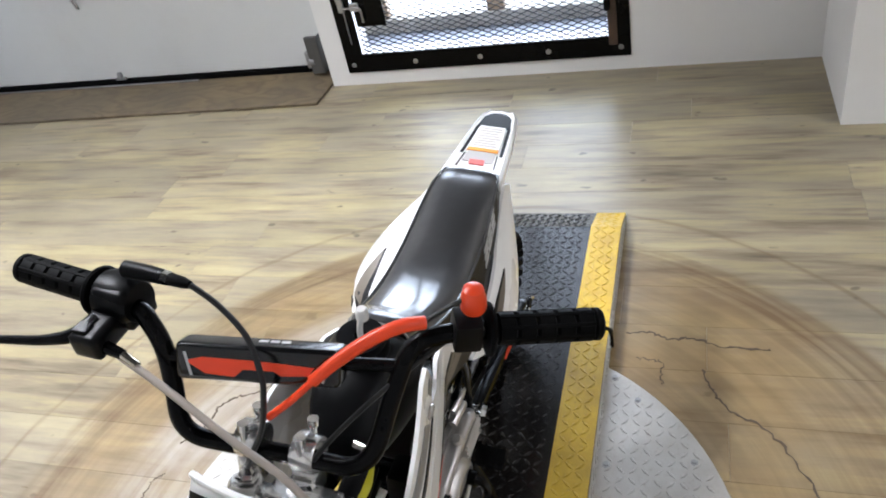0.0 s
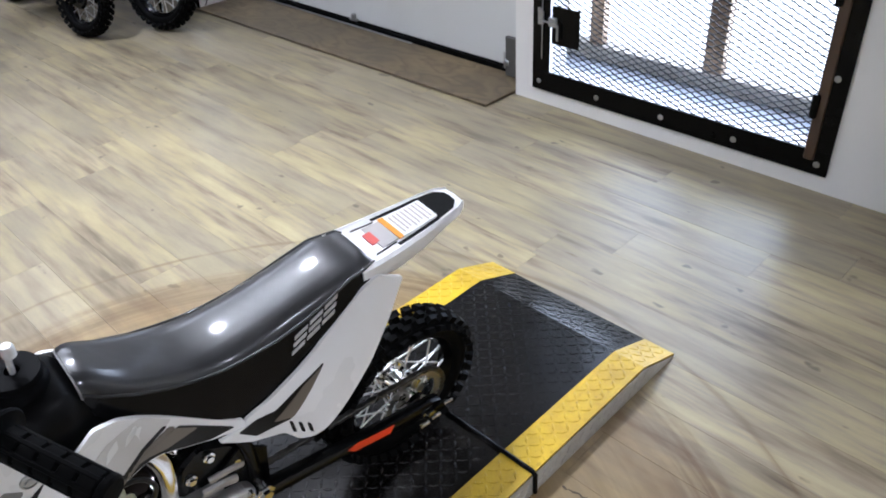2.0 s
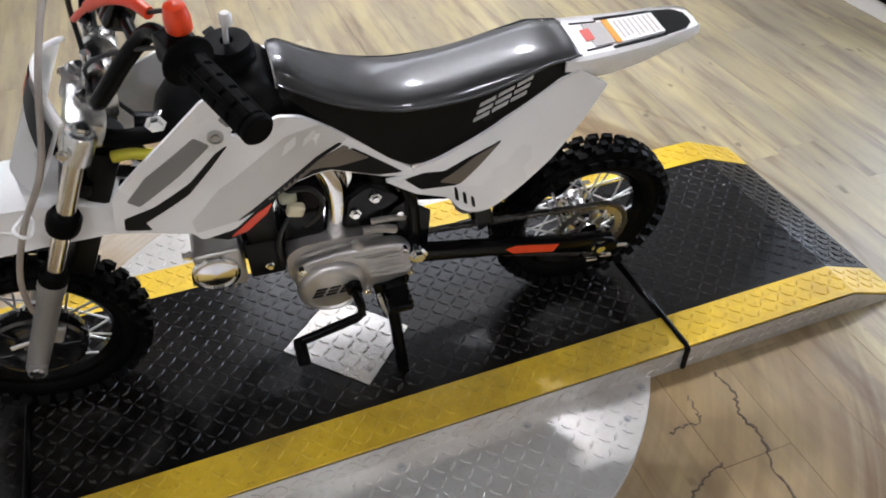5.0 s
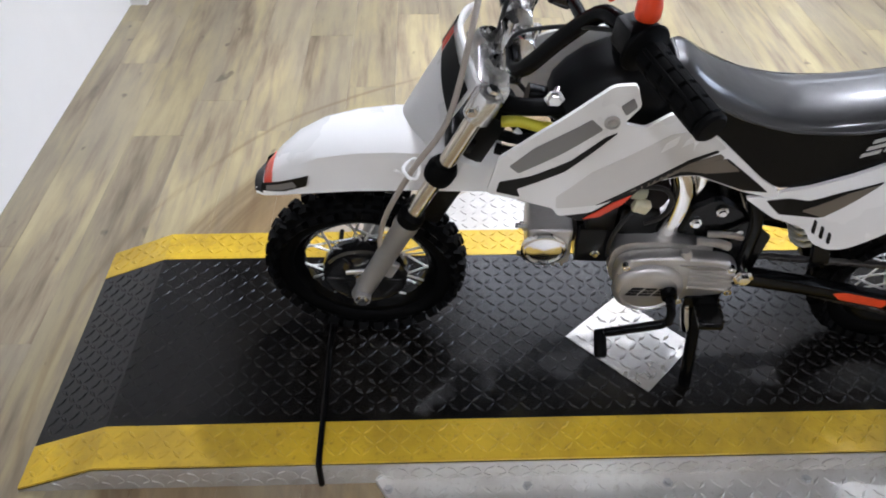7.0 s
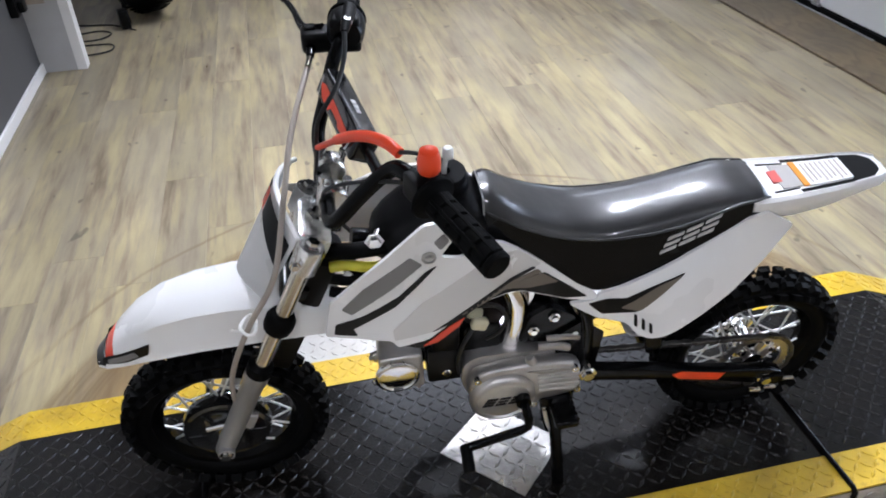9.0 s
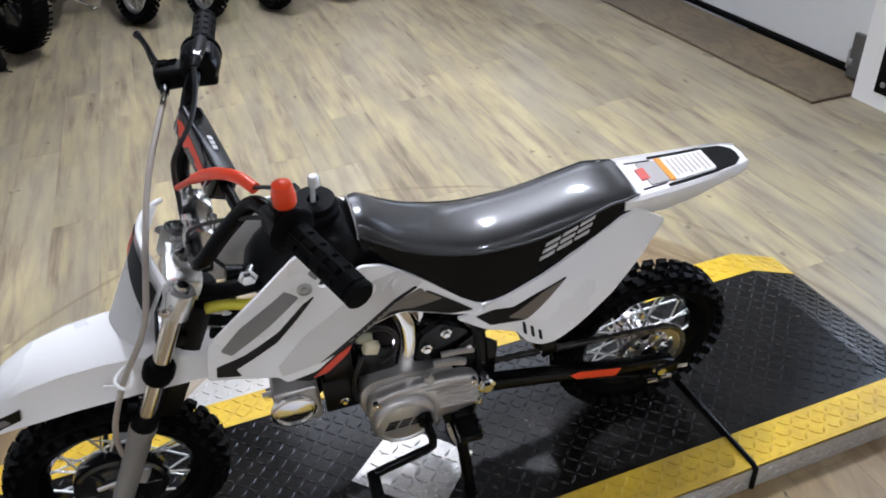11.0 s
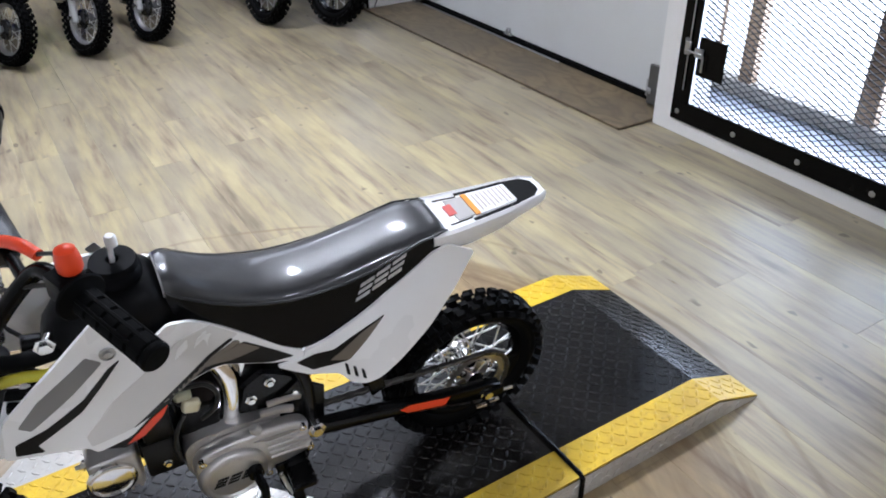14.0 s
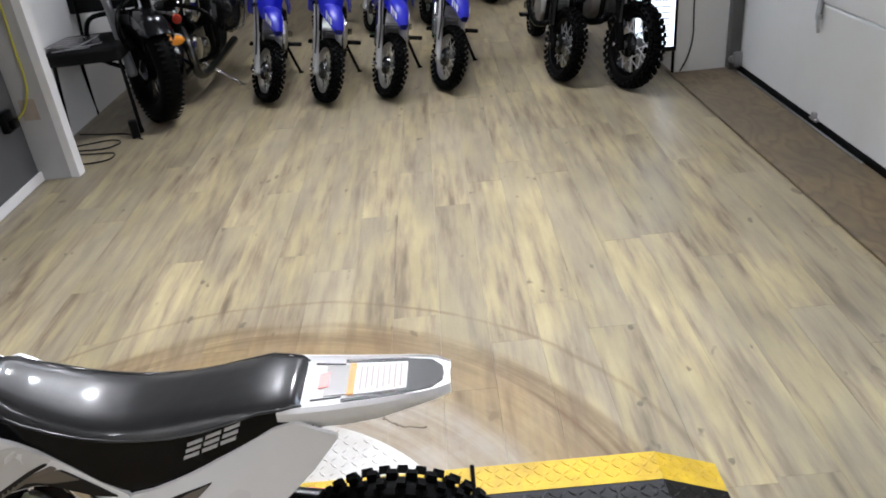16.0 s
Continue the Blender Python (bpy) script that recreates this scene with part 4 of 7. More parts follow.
part("stem_nut", bm, CHROME, top_clamp, "chrome steering stem nut")

# frame
bm = bmesh.new()
tube(bm, [tuple(on_fork(0.36, 0, -0.04)), tuple(on_fork(0.47, 0, -0.04))], 0.023, 16)
tube(bm, [(-0.22, 0, 0.60), (-0.12, 0, 0.575), (0.02, 0, 0.53), (0.13, 0, 0.47)], 0.017, 12, 4)
tube(bm, [(-0.24, 0, 0.56), (-0.19, 0, 0.50), (-0.10, 0, 0.48)], 0.014, 10, 3)
for s in (-1, 1):
    tube(bm, [(0.10, s * 0.02, 0.50), (0.16, s * 0.055, 0.43), (0.175, s * 0.06, 0.33), (0.165, s * 0.06, 0.25), (0.13, s * 0.055, 0.215)], 0.012, 10, 4)
    tube(bm, [(0.13, s * 0.045, 0.48), (0.28, s * 0.05, 0.53), (0.44, s * 0.045, 0.585)], 0.010, 10, 3)
    tube(bm, [(0.17, s * 0.055, 0.40), (0.26, s * 0.055, 0.46), (0.36, s * 0.05, 0.55)], 0.009, 10, 3)
    prism(bm, [(0.12, 0.24), (0.20, 0.25), (0.205, 0.36), (0.16, 0.40), (0.12, 0.37)], s * 0.056, s * 0.062, "y", 0.001)
part("frame", bm, BLACK_STEEL, bike, "black painted tube frame")
bm = bmesh.new()
tube(bm, [(-0.186, -0.051, 0.634), (-0.178, -0.028, 0.630)], 0.007, 12)
bolt_head(bm, at(-0.186, -0.050, 0.634, LEFT), 0.010, 0.008)
part("tank_bolt", bm, CHROME, bike, "chrome tank bolt")
bm = bmesh.new()
tube(bm, [(-0.256, -0.040, 0.580), (-0.230, -0.043, 0.583), (-0.198, -0.042, 0.573), (-0.160, -0.030, 0.560)], 0.0085, 12, 4)
part("fuel_hose", bm, YELLOW_TUBE, bike, "yellow rubber hose")
for z, r in ((0.607, 0.013), (0.545, 0.009), (0.515, 0.009)):
    bm = bmesh.new()
    tube(bm, [(-0.262, -0.030, z + 0.002), (-0.225, -0.038, z), (-0.150, -0.030, z - 0.004)], r, 12, 3)
    part("wire_loom", bm, RUBBER, bike)
bm = bmesh.new()
tube(bm, [(-0.235, -0.03, 0.555), (-0.20, -0.05, 0.53), (-0.175, -0.055, 0.535)], 0.006, 8, 4)
part("hose_clip", bm, WHITE_PLASTIC, bike)

# handlebar, turned a little to the left
BAR = [(-0.061, -0.296, 0.803), (-0.087, -0.240, 0.811), (-0.117, -0.182, 0.818), (-0.140, -0.135, 0.819), (-0.158, -0.108, 0.808), (-0.195, -0.095, 0.765), (-0.232, -0.085, 0.715), (-0.246, -0.062, 0.693), (-0.247, -0.030, 0.688), (-0.249, 0.035, 0.685), (-0.251, 0.100, 0.680), (-0.254, 0.140, 0.684), (-0.250, 0.160, 0.704), (-0.236, 0.165, 0.745), (-0.222, 0.172, 0.790), (-0.210, 0.190, 0.815), (-0.198, 0.216, 0.826), (-0.184, 0.288, 0.826), (-0.172, 0.396, 0.822)]
bar = part("handlebar", tube(bmesh.new(), BAR, 0.0112, 14, 4), BLACK_STEEL, bike, "black handlebar with padded crossbar")
bm = bmesh.new()
tube(bm, [(-0.172, -0.100, 0.792), (-0.224, 0.168, 0.786)], 0.008, 10)
part("crossbar", bm, BLACK_STEEL, bar)
pm = at(-0.205, 0.056, 0.790) @ Matrix.Rotation(radians(11), 4, "Z") @ Matrix.Rotation(radians(-62), 4, "Y")
PAD_VINYL = surface("gloss_black_pad_vinyl", (0.004, 0.004, 0.0045), 0.18, 0, 0.2, 25.0, None, 0, 0.25, 0.4, 0.06, 0.5, 1.4)
pad = part("crossbar_pad", box(bmesh.new(), -0.022, 0.022, -0.095, 0.095, -0.018, 0.018, 0.008, pm, 3), PAD_VINYL, bar, "glossy black crossbar pad with red print")
bm = bmesh.new()
prism(bm, [(-0.008, -0.060), (0.002, -0.066), (0.006, 0.0), (0.007, 0.062), (0.002, 0.082), (-0.012, 0.060), (-0.014, 0.025), (-0.005, 0.015), (-0.005, -0.020), (-0.010, -0.028)], 0.0182, 0.0192, "z", 0, pm)
part("print", bm, RED_DECAL, pad, "red printed panel")
for k in range(3):
    bm = box(bmesh.new(), 0.0222, 0.0232, -0.034 + k * 0.013, -0.024 + k * 0.013, -0.004, 0.003, 0, pm)
    part("logo_bar", bm, SILVER_DECAL, pad, "silver logo bar")
for k in (-1, 1):
    bm = prism(bmesh.new(), [(-0.015, k * 0.077), (0.012, k * 0.084), (0.012, k * 0.081), (-0.015, k * 0.074)], 0.0184, 0.0196, "z", 0, pm)
    part("print_outline", bm, SILVER_DECAL, pad)


def bar_frame(d, s):
    """Pose at a distance d inwards from the bar's end, local z outwards along it."""
    a, b = (Vector(BAR[2]), Vector(BAR[0])) if s < 0 else (Vector(BAR[-2]), Vector(BAR[-1]))
    q = (b - a).to_track_quat("Z", "X").to_matrix().to_4x4()
    return Matrix.Translation(b - (b - a).normalized() * d) @ q


for s in (-1, 1):
    m = bar_frame(0.128, s)
    prof = [(0.0115, -0.001), (0.030, 0.0), (0.0315, 0.003), (0.030, 0.006), (0.019, 0.009)]
    for k in range(5):
        z = 0.012 + k * 0.0224
        prof += [(0.0152, z), (0.0184, z + 0.0018), (0.0184, z + 0.0188), (0.0152, z + 0.0205)]
    prof += [(0.0188, 0.1245), (0.0188, 0.130), (0.016, 0.133), (0.0001, 0.133)]
    grip = part("grip", lathe(bmesh.new(), prof, m, 22), RUBBER, bar, "black ribbed rubber grip")
    for k in range(8):
        a = k * math.pi / 4
        part("rib", box(bmesh.new(), 0.0150, 0.0190, -0.0026, 0.0026, 0.014, 0.122, 0.001, m @ Matrix.Rotation(a, 4, "Z")), RUBBER, grip)

# throttle housing, brake lever and cables
m = bar_frame(0.150, 1)
bm = lathe(bmesh.new(), [(0.0115, -0.036), (0.024, -0.034), (0.029, -0.026), (0.031, 0.0), (0.030, 0.013), (0.026, 0.017), (0.0115, 0.018)], m, 24)
box(bm, -0.030, 0.026, -0.024, 0.024, -0.034, 0.014, 0.009, m, 3)
throttle = part("throttle_housing", bm, BLACK_PLASTIC, bar, "black throttle housing")
for dx in (-0.014, 0.014):
    bm = bmesh.new()
    bolt_head(bm, m @ at(dx, 0.0, -0.026, Matrix.Rotation(radians(180), 4, "X")), 0.0045, 0.004)
    part("screw", bm, CHROME, throttle)
bm = tube(bmesh.new(), [(-0.181, 0.226, 0.868), (-0.185, 0.192, 0.873), (-0.189, 0.168, 0.876)], [0.0105, 0.0095, 0.0085], 12)
part("cable_guide", bm, BLACK_PLASTIC, throttle, "black cable guide")
bm = tube(bmesh.new(), [(-0.188, 0.172, 0.8755), (-0.1905, 0.158, 0.877)], [0.0088, 0.0082], 6)
part("cable_adjuster", bm, CHROME, throttle, "chrome cable adjuster")
bm = tube(bmesh.new(), [(-0.1905, 0.158, 0.877), (-0.194, 0.138, 0.879), (-0.195, 0.130, 0.879)], [0.0076, 0.0066, 0.0045], 10)
part("cable_boot", bm, RUBBER, throttle, "grey-black rubber boot")
m = bar_frame(0.165, 1)
bm = box(bmesh.new(), -0.018, 0.018, -0.018, 0.018, -0.018, 0.018, 0.006, m, 2)
box(bm, -0.262, -0.188, 0.226, 0.266, 0.794, 0.828, 0.009, None, 3)
perch = part("lever_perch", bm, BLACK_PLASTIC, bar, "black brake lever bracket")
bm = bmesh.new()
tube(bm, [(-0.225, 0.250, 0.826), (-0.250, 0.262, 0.820), (-0.262, 0.300, 0.812), (-0.272, 0.360, 0.806), (-0.286, 0.420, 0.798), (-0.289, 0.432, 0.796)], [0.009, 0.009, 0.0065, 0.0052, 0.0052, 0.0075], 10, 5)
part("brake_lever", bm, BLACK_STEEL, perch, "black brake lever")
bm = box(bmesh.new(), -0.256, -0.236, 0.242, 0.262, 0.822, 0.832, 0.003)
tube(bm, [(-0.247, 0.238, 0.808), (-0.250, 0.205, 0.803)], [0.009, 0.0065], 10)
part("cable_adjuster", bm, BLACK_STEEL, perch, "black cable adjuster")
bm = tube(bmesh.new(), [(-0.250, 0.207, 0.803), (-0.2555, 0.184, 0.797)], [0.0055, 0.005], 10)
part("ferrule", bm, FORK_CHROME, perch, "brassy cable ferrule")
bm = bmesh.new()
tube(bm, [(-0.250, 0.212, 0.800), (-0.266, 0.150, 0.786), (-0.290, 0.060, 0.758), (-0.308, -0.03, 0.712), (-0.335, -0.085, 0.62), (-0.385, -0.098, 0.535), (-0.425, -0.09, 0.44), (-0.445, -0.075, 0.36), (-0.45, -0.06, 0.285)], 0.0046, 10, 6)
part("brake_cable", bm, CABLE_GREY, bike, "taupe-sleeved front brake cable")
bm = bmesh.new()
tube(bm, [(-0.195, 0.130, 0.879), (-0.199, 0.097, 0.859), (-0.214, 0.060, 0.836), (-0.240, 0.034, 0.810), (-0.250, 0.031, 0.786), (-0.256, 0.042, 0.732), (-0.264, 0.078, 0.645), (-0.250, 0.080, 0.590), (-0.20, 0.04, 0.55)], 0.0036, 8, 6)
part("throttle_cable", bm, CABLE_BLACK, bike, "black throttle cable")
bm = bmesh.new()
tube(bm, [(-0.13, -0.150, 0.815), (-0.20, -0.085, 0.775), (-0.25, -0.03, 0.72), (-0.25, 0.01, 0.64)], 0.003, 8, 6)
part("switch_wire", bm, CABLE_BLACK, bike)
bm = bmesh.new()
c = Vector((-0.388, -0.093, 0.53))
tube(bm, [tuple(c + Vector((0.012 * math.cos(a), 0.02 * math.sin(a), 0.004 * math.sin(2 * a)))) for a in (2 * math.pi * k / 16 for k in range(17))], 0.0028, 6)
tube(bm, [tuple(c + Vector((-0.012, -0.01, 0))), tuple(c + Vector((-0.022, -0.022, 0.018)))], 0.002, 6)
part("cable_tie", bm, WHITE_PLASTIC, bike, "white cable tie")

# kill switch with its red lanyard
m = bar_frame(0.150, -1)
bm = box(bmesh.new(), -0.018, 0.02, -0.02, 0.018, -0.016, 0.016, 0.005, m, 2)
sw = part("kill_switch", bm, BLACK_PLASTIC, bar, "black kill switch with red lanyard")
bm = lathe(bmesh.new(), [(0.013, 0.0), (0.0145, 0.003), (0.0145, 0.016), (0.013, 0.023), (0.0115, 0.030), (0.007, 0.033), (0.0001, 0.034)], at(-0.117, -0.168, 0.846), 20)
part("red_cap", bm, RED_PLASTIC, sw, "bright red lanyard cap")
bm = tube(bmesh.new(), [(-0.122, -0.160, 0.864), (-0.134, -0.142, 0.856), (-0.148, -0.121, 0.843)], 0.0028, 8, 4)
part("lanyard_cord", bm, CABLE_BLACK, sw)
bm = tube(bmesh.new(), [(-0.147, -0.122, 0.842), (-0.162, -0.100, 0.845), (-0.182, -0.071, 0.836), (-0.204, -0.041, 0.818), (-0.223, -0.016, 0.797)], [0.0076, 0.0080, 0.0080, 0.0076, 0.0070], 12, 6)
part("lanyard_sleeve", bm, RED_PLASTIC, sw, "bright red lanyard sleeve")
bm = tube(bmesh.new(), [(-0.223, -0.016, 0.797), (-0.238, 0.004, 0.778), (-0.252, 0.030, 0.755)], 0.0045, 8, 3)
part("lanyard_end", bm, RED_PLASTIC, sw, "bright red lanyard end")

# front fender
def fender_ring(x, top, low, half, lip=0.0):
    """Cross-section of the front fender, open below."""
    out = [(x, -half - 0.004, low), (x, -half, low + 0.010), (x, -half * 0.93, top - 0.014), (x, -half * 0.62, top - 0.003), (x, 0, top), (x, half * 0.62, top - 0.003), (x, half * 0.93, top - 0.014), (x, half, low + 0.010), (x, half + 0.004, low)]
    inner = [(x + lip, y * 0.93, z - 0.0035 if 1 < i < 7 else z) for i, (x2, y, z) in enumerate(out)]
    return out + inner[::-1]


FENDER = [(-0.655, 0.412, 0.398, 0.02), (-0.64, 0.428, 0.402, 0.03), (-0.61, 0.464, 0.414, 0.04), (-0.575, 0.497, 0.426, 0.047), (-0.535, 0.519, 0.436, 0.053), (-0.48, 0.534, 0.446, 0.057), (-0.42, 0.541, 0.452, 0.06), (-0.37, 0.539, 0.455, 0.06), (-0.33, 0.53, 0.452, 0.058), (-0.28, 0.505, 0.45, 0.055), (-0.25, 0.49, 0.445, 0.052)]
fender = part("front_fender", loft(bmesh.new(), [fender_ring(*f) for f in FENDER]), WHITE_PLASTIC, bike, "white front fender with red and black tip", smooth=50)


def fender_half(x):
    for a, b in zip(FENDER, FENDER[1:]):
        if x <= b[0]:
            t = (x - a[0]) / (b[0] - a[0])
            return [u + (v - u) * max(0, t) for u, v in zip(a[1:], b[1:])]
    return FENDER[-1][1:]


for s in (-1, 1):
    part("tip_decal", skin([(-0.645, 0.410), (-0.600, 0.424), (-0.562, 0.444), (-0.555, 0.468), (-0.60, 0.446), (-0.640, 0.428)], s, 0.0014, 0.002, lambda x, z: fender_half(x)[2] + 0.001, 0.01), BLACK_DECAL, fender, "black tip decal")
    part("tip_decal", skin([(-0.634, 0.416), (-0.604, 0.427), (-0.578, 0.440), (-0.584, 0.449), (-0.61, 0.437), (-0.632, 0.427)], s, 0.0026, 0.002, lambda x, z: fender_half(x)[2] + 0.001, 0.01), GREY_DECAL, fender, "grey tip decal")
bm = bmesh.new()
rings = []
for x in (-0.6565, -0.648, -0.640):
    top, low, half = fender_half(x)
    rings.append([(x - 0.001, y * (half + 0.002), z) for y, z in ((-1.0, low + 0.004), (-0.95, top - 0.010), (-0.6, top + 0.0), (0, top + 0.003), (0.6, top + 0.0), (0.95, top - 0.010), (1.0, low + 0.004))] + [(x - 0.001, y * (half + 0.001), z) for y, z in ((0.9, low + 0.006), (0, low + 0.006), (-0.9, low + 0.006))])
part("black_tip", loft(bm, rings), BLACK_DECAL, fender, "black tip")
bm = bmesh.new()
rings = []
for x in (-0.638, -0.630, -0.621):
    top, low, half = fender_half(x)
    arc = [(-1.03, low + 0.012), (-0.97, top - 0.012), (-0.62, top - 0.001), (0, top + 0.002), (0.62, top - 0.001), (0.97, top - 0.012), (1.03, low + 0.012)]
    rings.append([(x, y * half, z) for y, z in arc] + [(x, y * half * 0.9, z - 0.004) for y, z in arc[::-1]])
part("red_band", loft(bm, rings), RED_DECAL, fender, "red band round the tip")

# number plate ahead of the bar
def plate_point(u, v):
    """u across from -1 to 1, v up from 0 to 1."""
    half = 0.062 + 0.036 * math.sin(min(v, 1) * math.pi * 0.6)
    z = 0.505 + 0.190 * v - 0.028 * abs(u) ** 2 * v
    x = -0.426 + 0.54 * (z - 0.505) + 0.042 * abs(u) ** 1.8
    return Vector((x, 0.030 + u * half, z))


def plate_patch(name, quad, proud, material, label=""):
    bm = bmesh.new()
    n, k = 14, 10
    grid = []
    for j in range(k + 1):
        row = []
        for i in range(n + 1):
            a, b = i / n, j / k
            u = (quad[0][0] * (1 - a) + quad[1][0] * a) * (1 - b) + (quad[3][0] * (1 - a) + quad[2][0] * a) * b
            v = (quad[0][1] * (1 - a) + quad[1][1] * a) * (1 - b) + (quad[3][1] * (1 - a) + quad[2][1] * a) * b
            row.append(bm.verts.new(plate_point(u, v) + Vector((-proud, 0, 0.3 * proud))))
        grid.append(row)
    for a, b in zip(grid, grid[1:]):
        for i in range(n):
            bm.faces.new((a[i], a[i + 1], b[i + 1], b[i]))
    bmesh.ops.solidify(bm, geom=bm.faces[:], thickness=0.003)
    return part(name, bm, material, bikes_front, label)


bikes_front = bike
number_plate = plate_patch("number_plate", [(-1, 0), (1, 0), (1, 1), (-1, 1)], 0.0, WHITE_PLASTIC, "white number plate with dark side flashes")
bikes_front = number_plate
for s in (-1, 1):
    plate_patch("side_flash", [(s * 0.97, 0.62), (s * 0.12, 0.80), (s * 0.10, 0.97), (s * 0.97, 0.92)], 0.0035, BLACK_DECAL, "dark grey side flash")
    plate_patch("red_flash", [(s * 0.10, 0.80), (s * 0.01, 0.82), (s * 0.01, 0.97), (s * 0.09, 0.97)], 0.0038, RED_DECAL, "red side flash")
RIM = [plate_point(-1 + 2 * k / 16, 1.0) + Vector((0.002, 0, 0.001)) for k in range(17)]
part("top_rim", tube(bmesh.new(), RIM, 0.0045, 8), WHITE_PLASTIC, number_plate, "white rolled rim")

# tank, cap and vent
def ring_at(x, half, low, top, n=16, power=3.0):
    """A rounded cross-section at x."""
    out = []
    for k in range(n):
        a = 2 * math.pi * k / n
        c, s = math.cos(a), math.sin(a)
        out.append((x, half * math.copysign(abs(c) ** (2 / power), c), (low + top) / 2 + (top - low) / 2 * math.copysign(abs(s) ** (2 / power), s)))
    return out


bm = loft(bmesh.new(), [ring_at(x, h, lo, hi, 36, 2.7) for x, h, lo, hi in ((-0.190, 0.018, 0.585, 0.615), (-0.183, 0.034, 0.572, 0.632), (-0.165, 0.046, 0.56, 0.652), (-0.14, 0.056, 0.553, 0.670), (-0.11, 0.064, 0.547, 0.682), (-0.07, 0.070, 0.54, 0.690), (-0.045, 0.071, 0.54, 0.689), (-0.028, 0.066, 0.54, 0.680), (-0.014, 0.056, 0.54, 0.662), (0.0, 0.050, 0.54, 0.640), (0.04, 0.045, 0.54, 0.615), (0.10, 0.04, 0.53, 0.59))])
tank = part("fuel_tank", bm, BLACK_PLASTIC, bike, "black moulded fuel tank")
bm = bmesh.new()
lathe(bm, [(0.036, -0.006), (0.037, 0.0), (0.036, 0.010), (0.033, 0.013), (0.0335, 0.020), (0.032, 0.024), (0.012, 0.0255), (0.009, 0.0245), (0.009, 0.014), (0.0001, 0.014)], at(-0.072, 0, 0.688), 36)
cap = part("tank_cap", bm, surface("dusty_black_cap", (0.004, 0.004, 0.0045), 0.5, 0, 0.2, 25.0, None, 0, 0.2, 0, 0.1, 0.3, 1.15), tank, "round dusty black fuel cap")
bm = tube(bmesh.new(), [(-0.072, 0, 0.708), (-0.071, 0.0, 0.725), (-0.068, -0.003, 0.742)], 0.0042, 10, 3)
lathe(bm, [(0.0055, 0.0), (0.0085, 0.002), (0.0085, 0.016), (0.006, 0.019), (0.0001, 0.019)], at(-0.067, -0.004, 0.738), 12)
part("vent_tube", bm, surface("clear_vent_tube", (0.7, 0.7, 0.68), 0.2, 0, 0.05, 30.0), cap, "clear vent tube with white valve")
# seat
SEAT = [(-0.018, 0.685, 0.663, 0.045), (0.0, 0.683, 0.654, 0.053), (0.04, 0.655, 0.633, 0.06), (0.08, 0.635, 0.615, 0.063), (0.12, 0.6191, 0.6031, 0.065), (0.16, 0.6113, 0.5953, 0.066), (0.2, 0.6105, 0.5935, 0.066), (0.25, 0.6162, 0.5952, 0.066), (0.3, 0.625, 0.604, 0.065), (0.35, 0.634, 0.618, 0.062), (0.39, 0.639, 0.63, 0.058), (0.42, 0.638, 0.629, 0.054), (0.438, 0.638, 0.63, 0.049), (0.448, 0.624, 0.624, 0.043)]
rings = []
SEAT_LINE = [(a.x, a.y, a.z, b.x) for a, b in zip(smooth_line([q[:3] for q in SEAT], 4), smooth_line([(q[3], 0, 0) for q in SEAT], 4))]
for x, top, edge, half in SEAT_LINE:
    top_arc = [(x, half * u, edge + (top - edge) * (1 - abs(u) ** 5.5)) for u in (-1, -0.985, -0.95, -0.88, -0.75, -0.4, 0, 0.4, 0.75, 0.88, 0.95, 0.985, 1)]
    rings.append([(x, -half, edge - 0.012)] + top_arc + [(x, half, edge - 0.012)])
seat = part("seat", loft(bmesh.new(), rings), SEAT_VINYL, bike, "glossy black vinyl seat with pale logo bars", smooth=50)


def seat_edge(x):
    for a, b in zip(SEAT, SEAT[1:]):
        if x <= b[0]:
            t = max(0, (x - a[0]) / (b[0] - a[0]))
            return [u + (v - u) * t for u, v in zip(a[1:], b[1:])]
    return SEAT[-1][1:]


def seat_side_y(x, z):
    top, edge, half = seat_edge(x)
    return half + 0.018 * min(1.0, max(0.0, (edge - z)) / 0.08)


upper = [(x, edge) for x, top, edge, half in SEAT]
SEAM = surface("pale_seam_edge", (0.34, 0.335, 0.33), 0.3, 0, 0.2, 60.0)
x, top, edge, half = SEAT[0]
part("front_seam", tube(bmesh.new(), [(x - 0.001, half * u, edge - 0.002 + (top - edge) * (1 - abs(u) ** 5.5)) for u in (-1.03, -0.98, -0.9, -0.7, 0, 0.7, 0.9, 0.98, 1.03)], 0.0019, 6), SEAM, seat, "pale seam along the front edge")
lower = [(0.448, 0.624), (0.435, 0.608), (0.4, 0.594), (0.33, 0.557), (0.26, 0.5232), (0.21, 0.5017), (0.165, 0.501), (0.13, 0.5141), (0.06, 0.568), (0.0, 0.615), (-0.018, 0.632)]
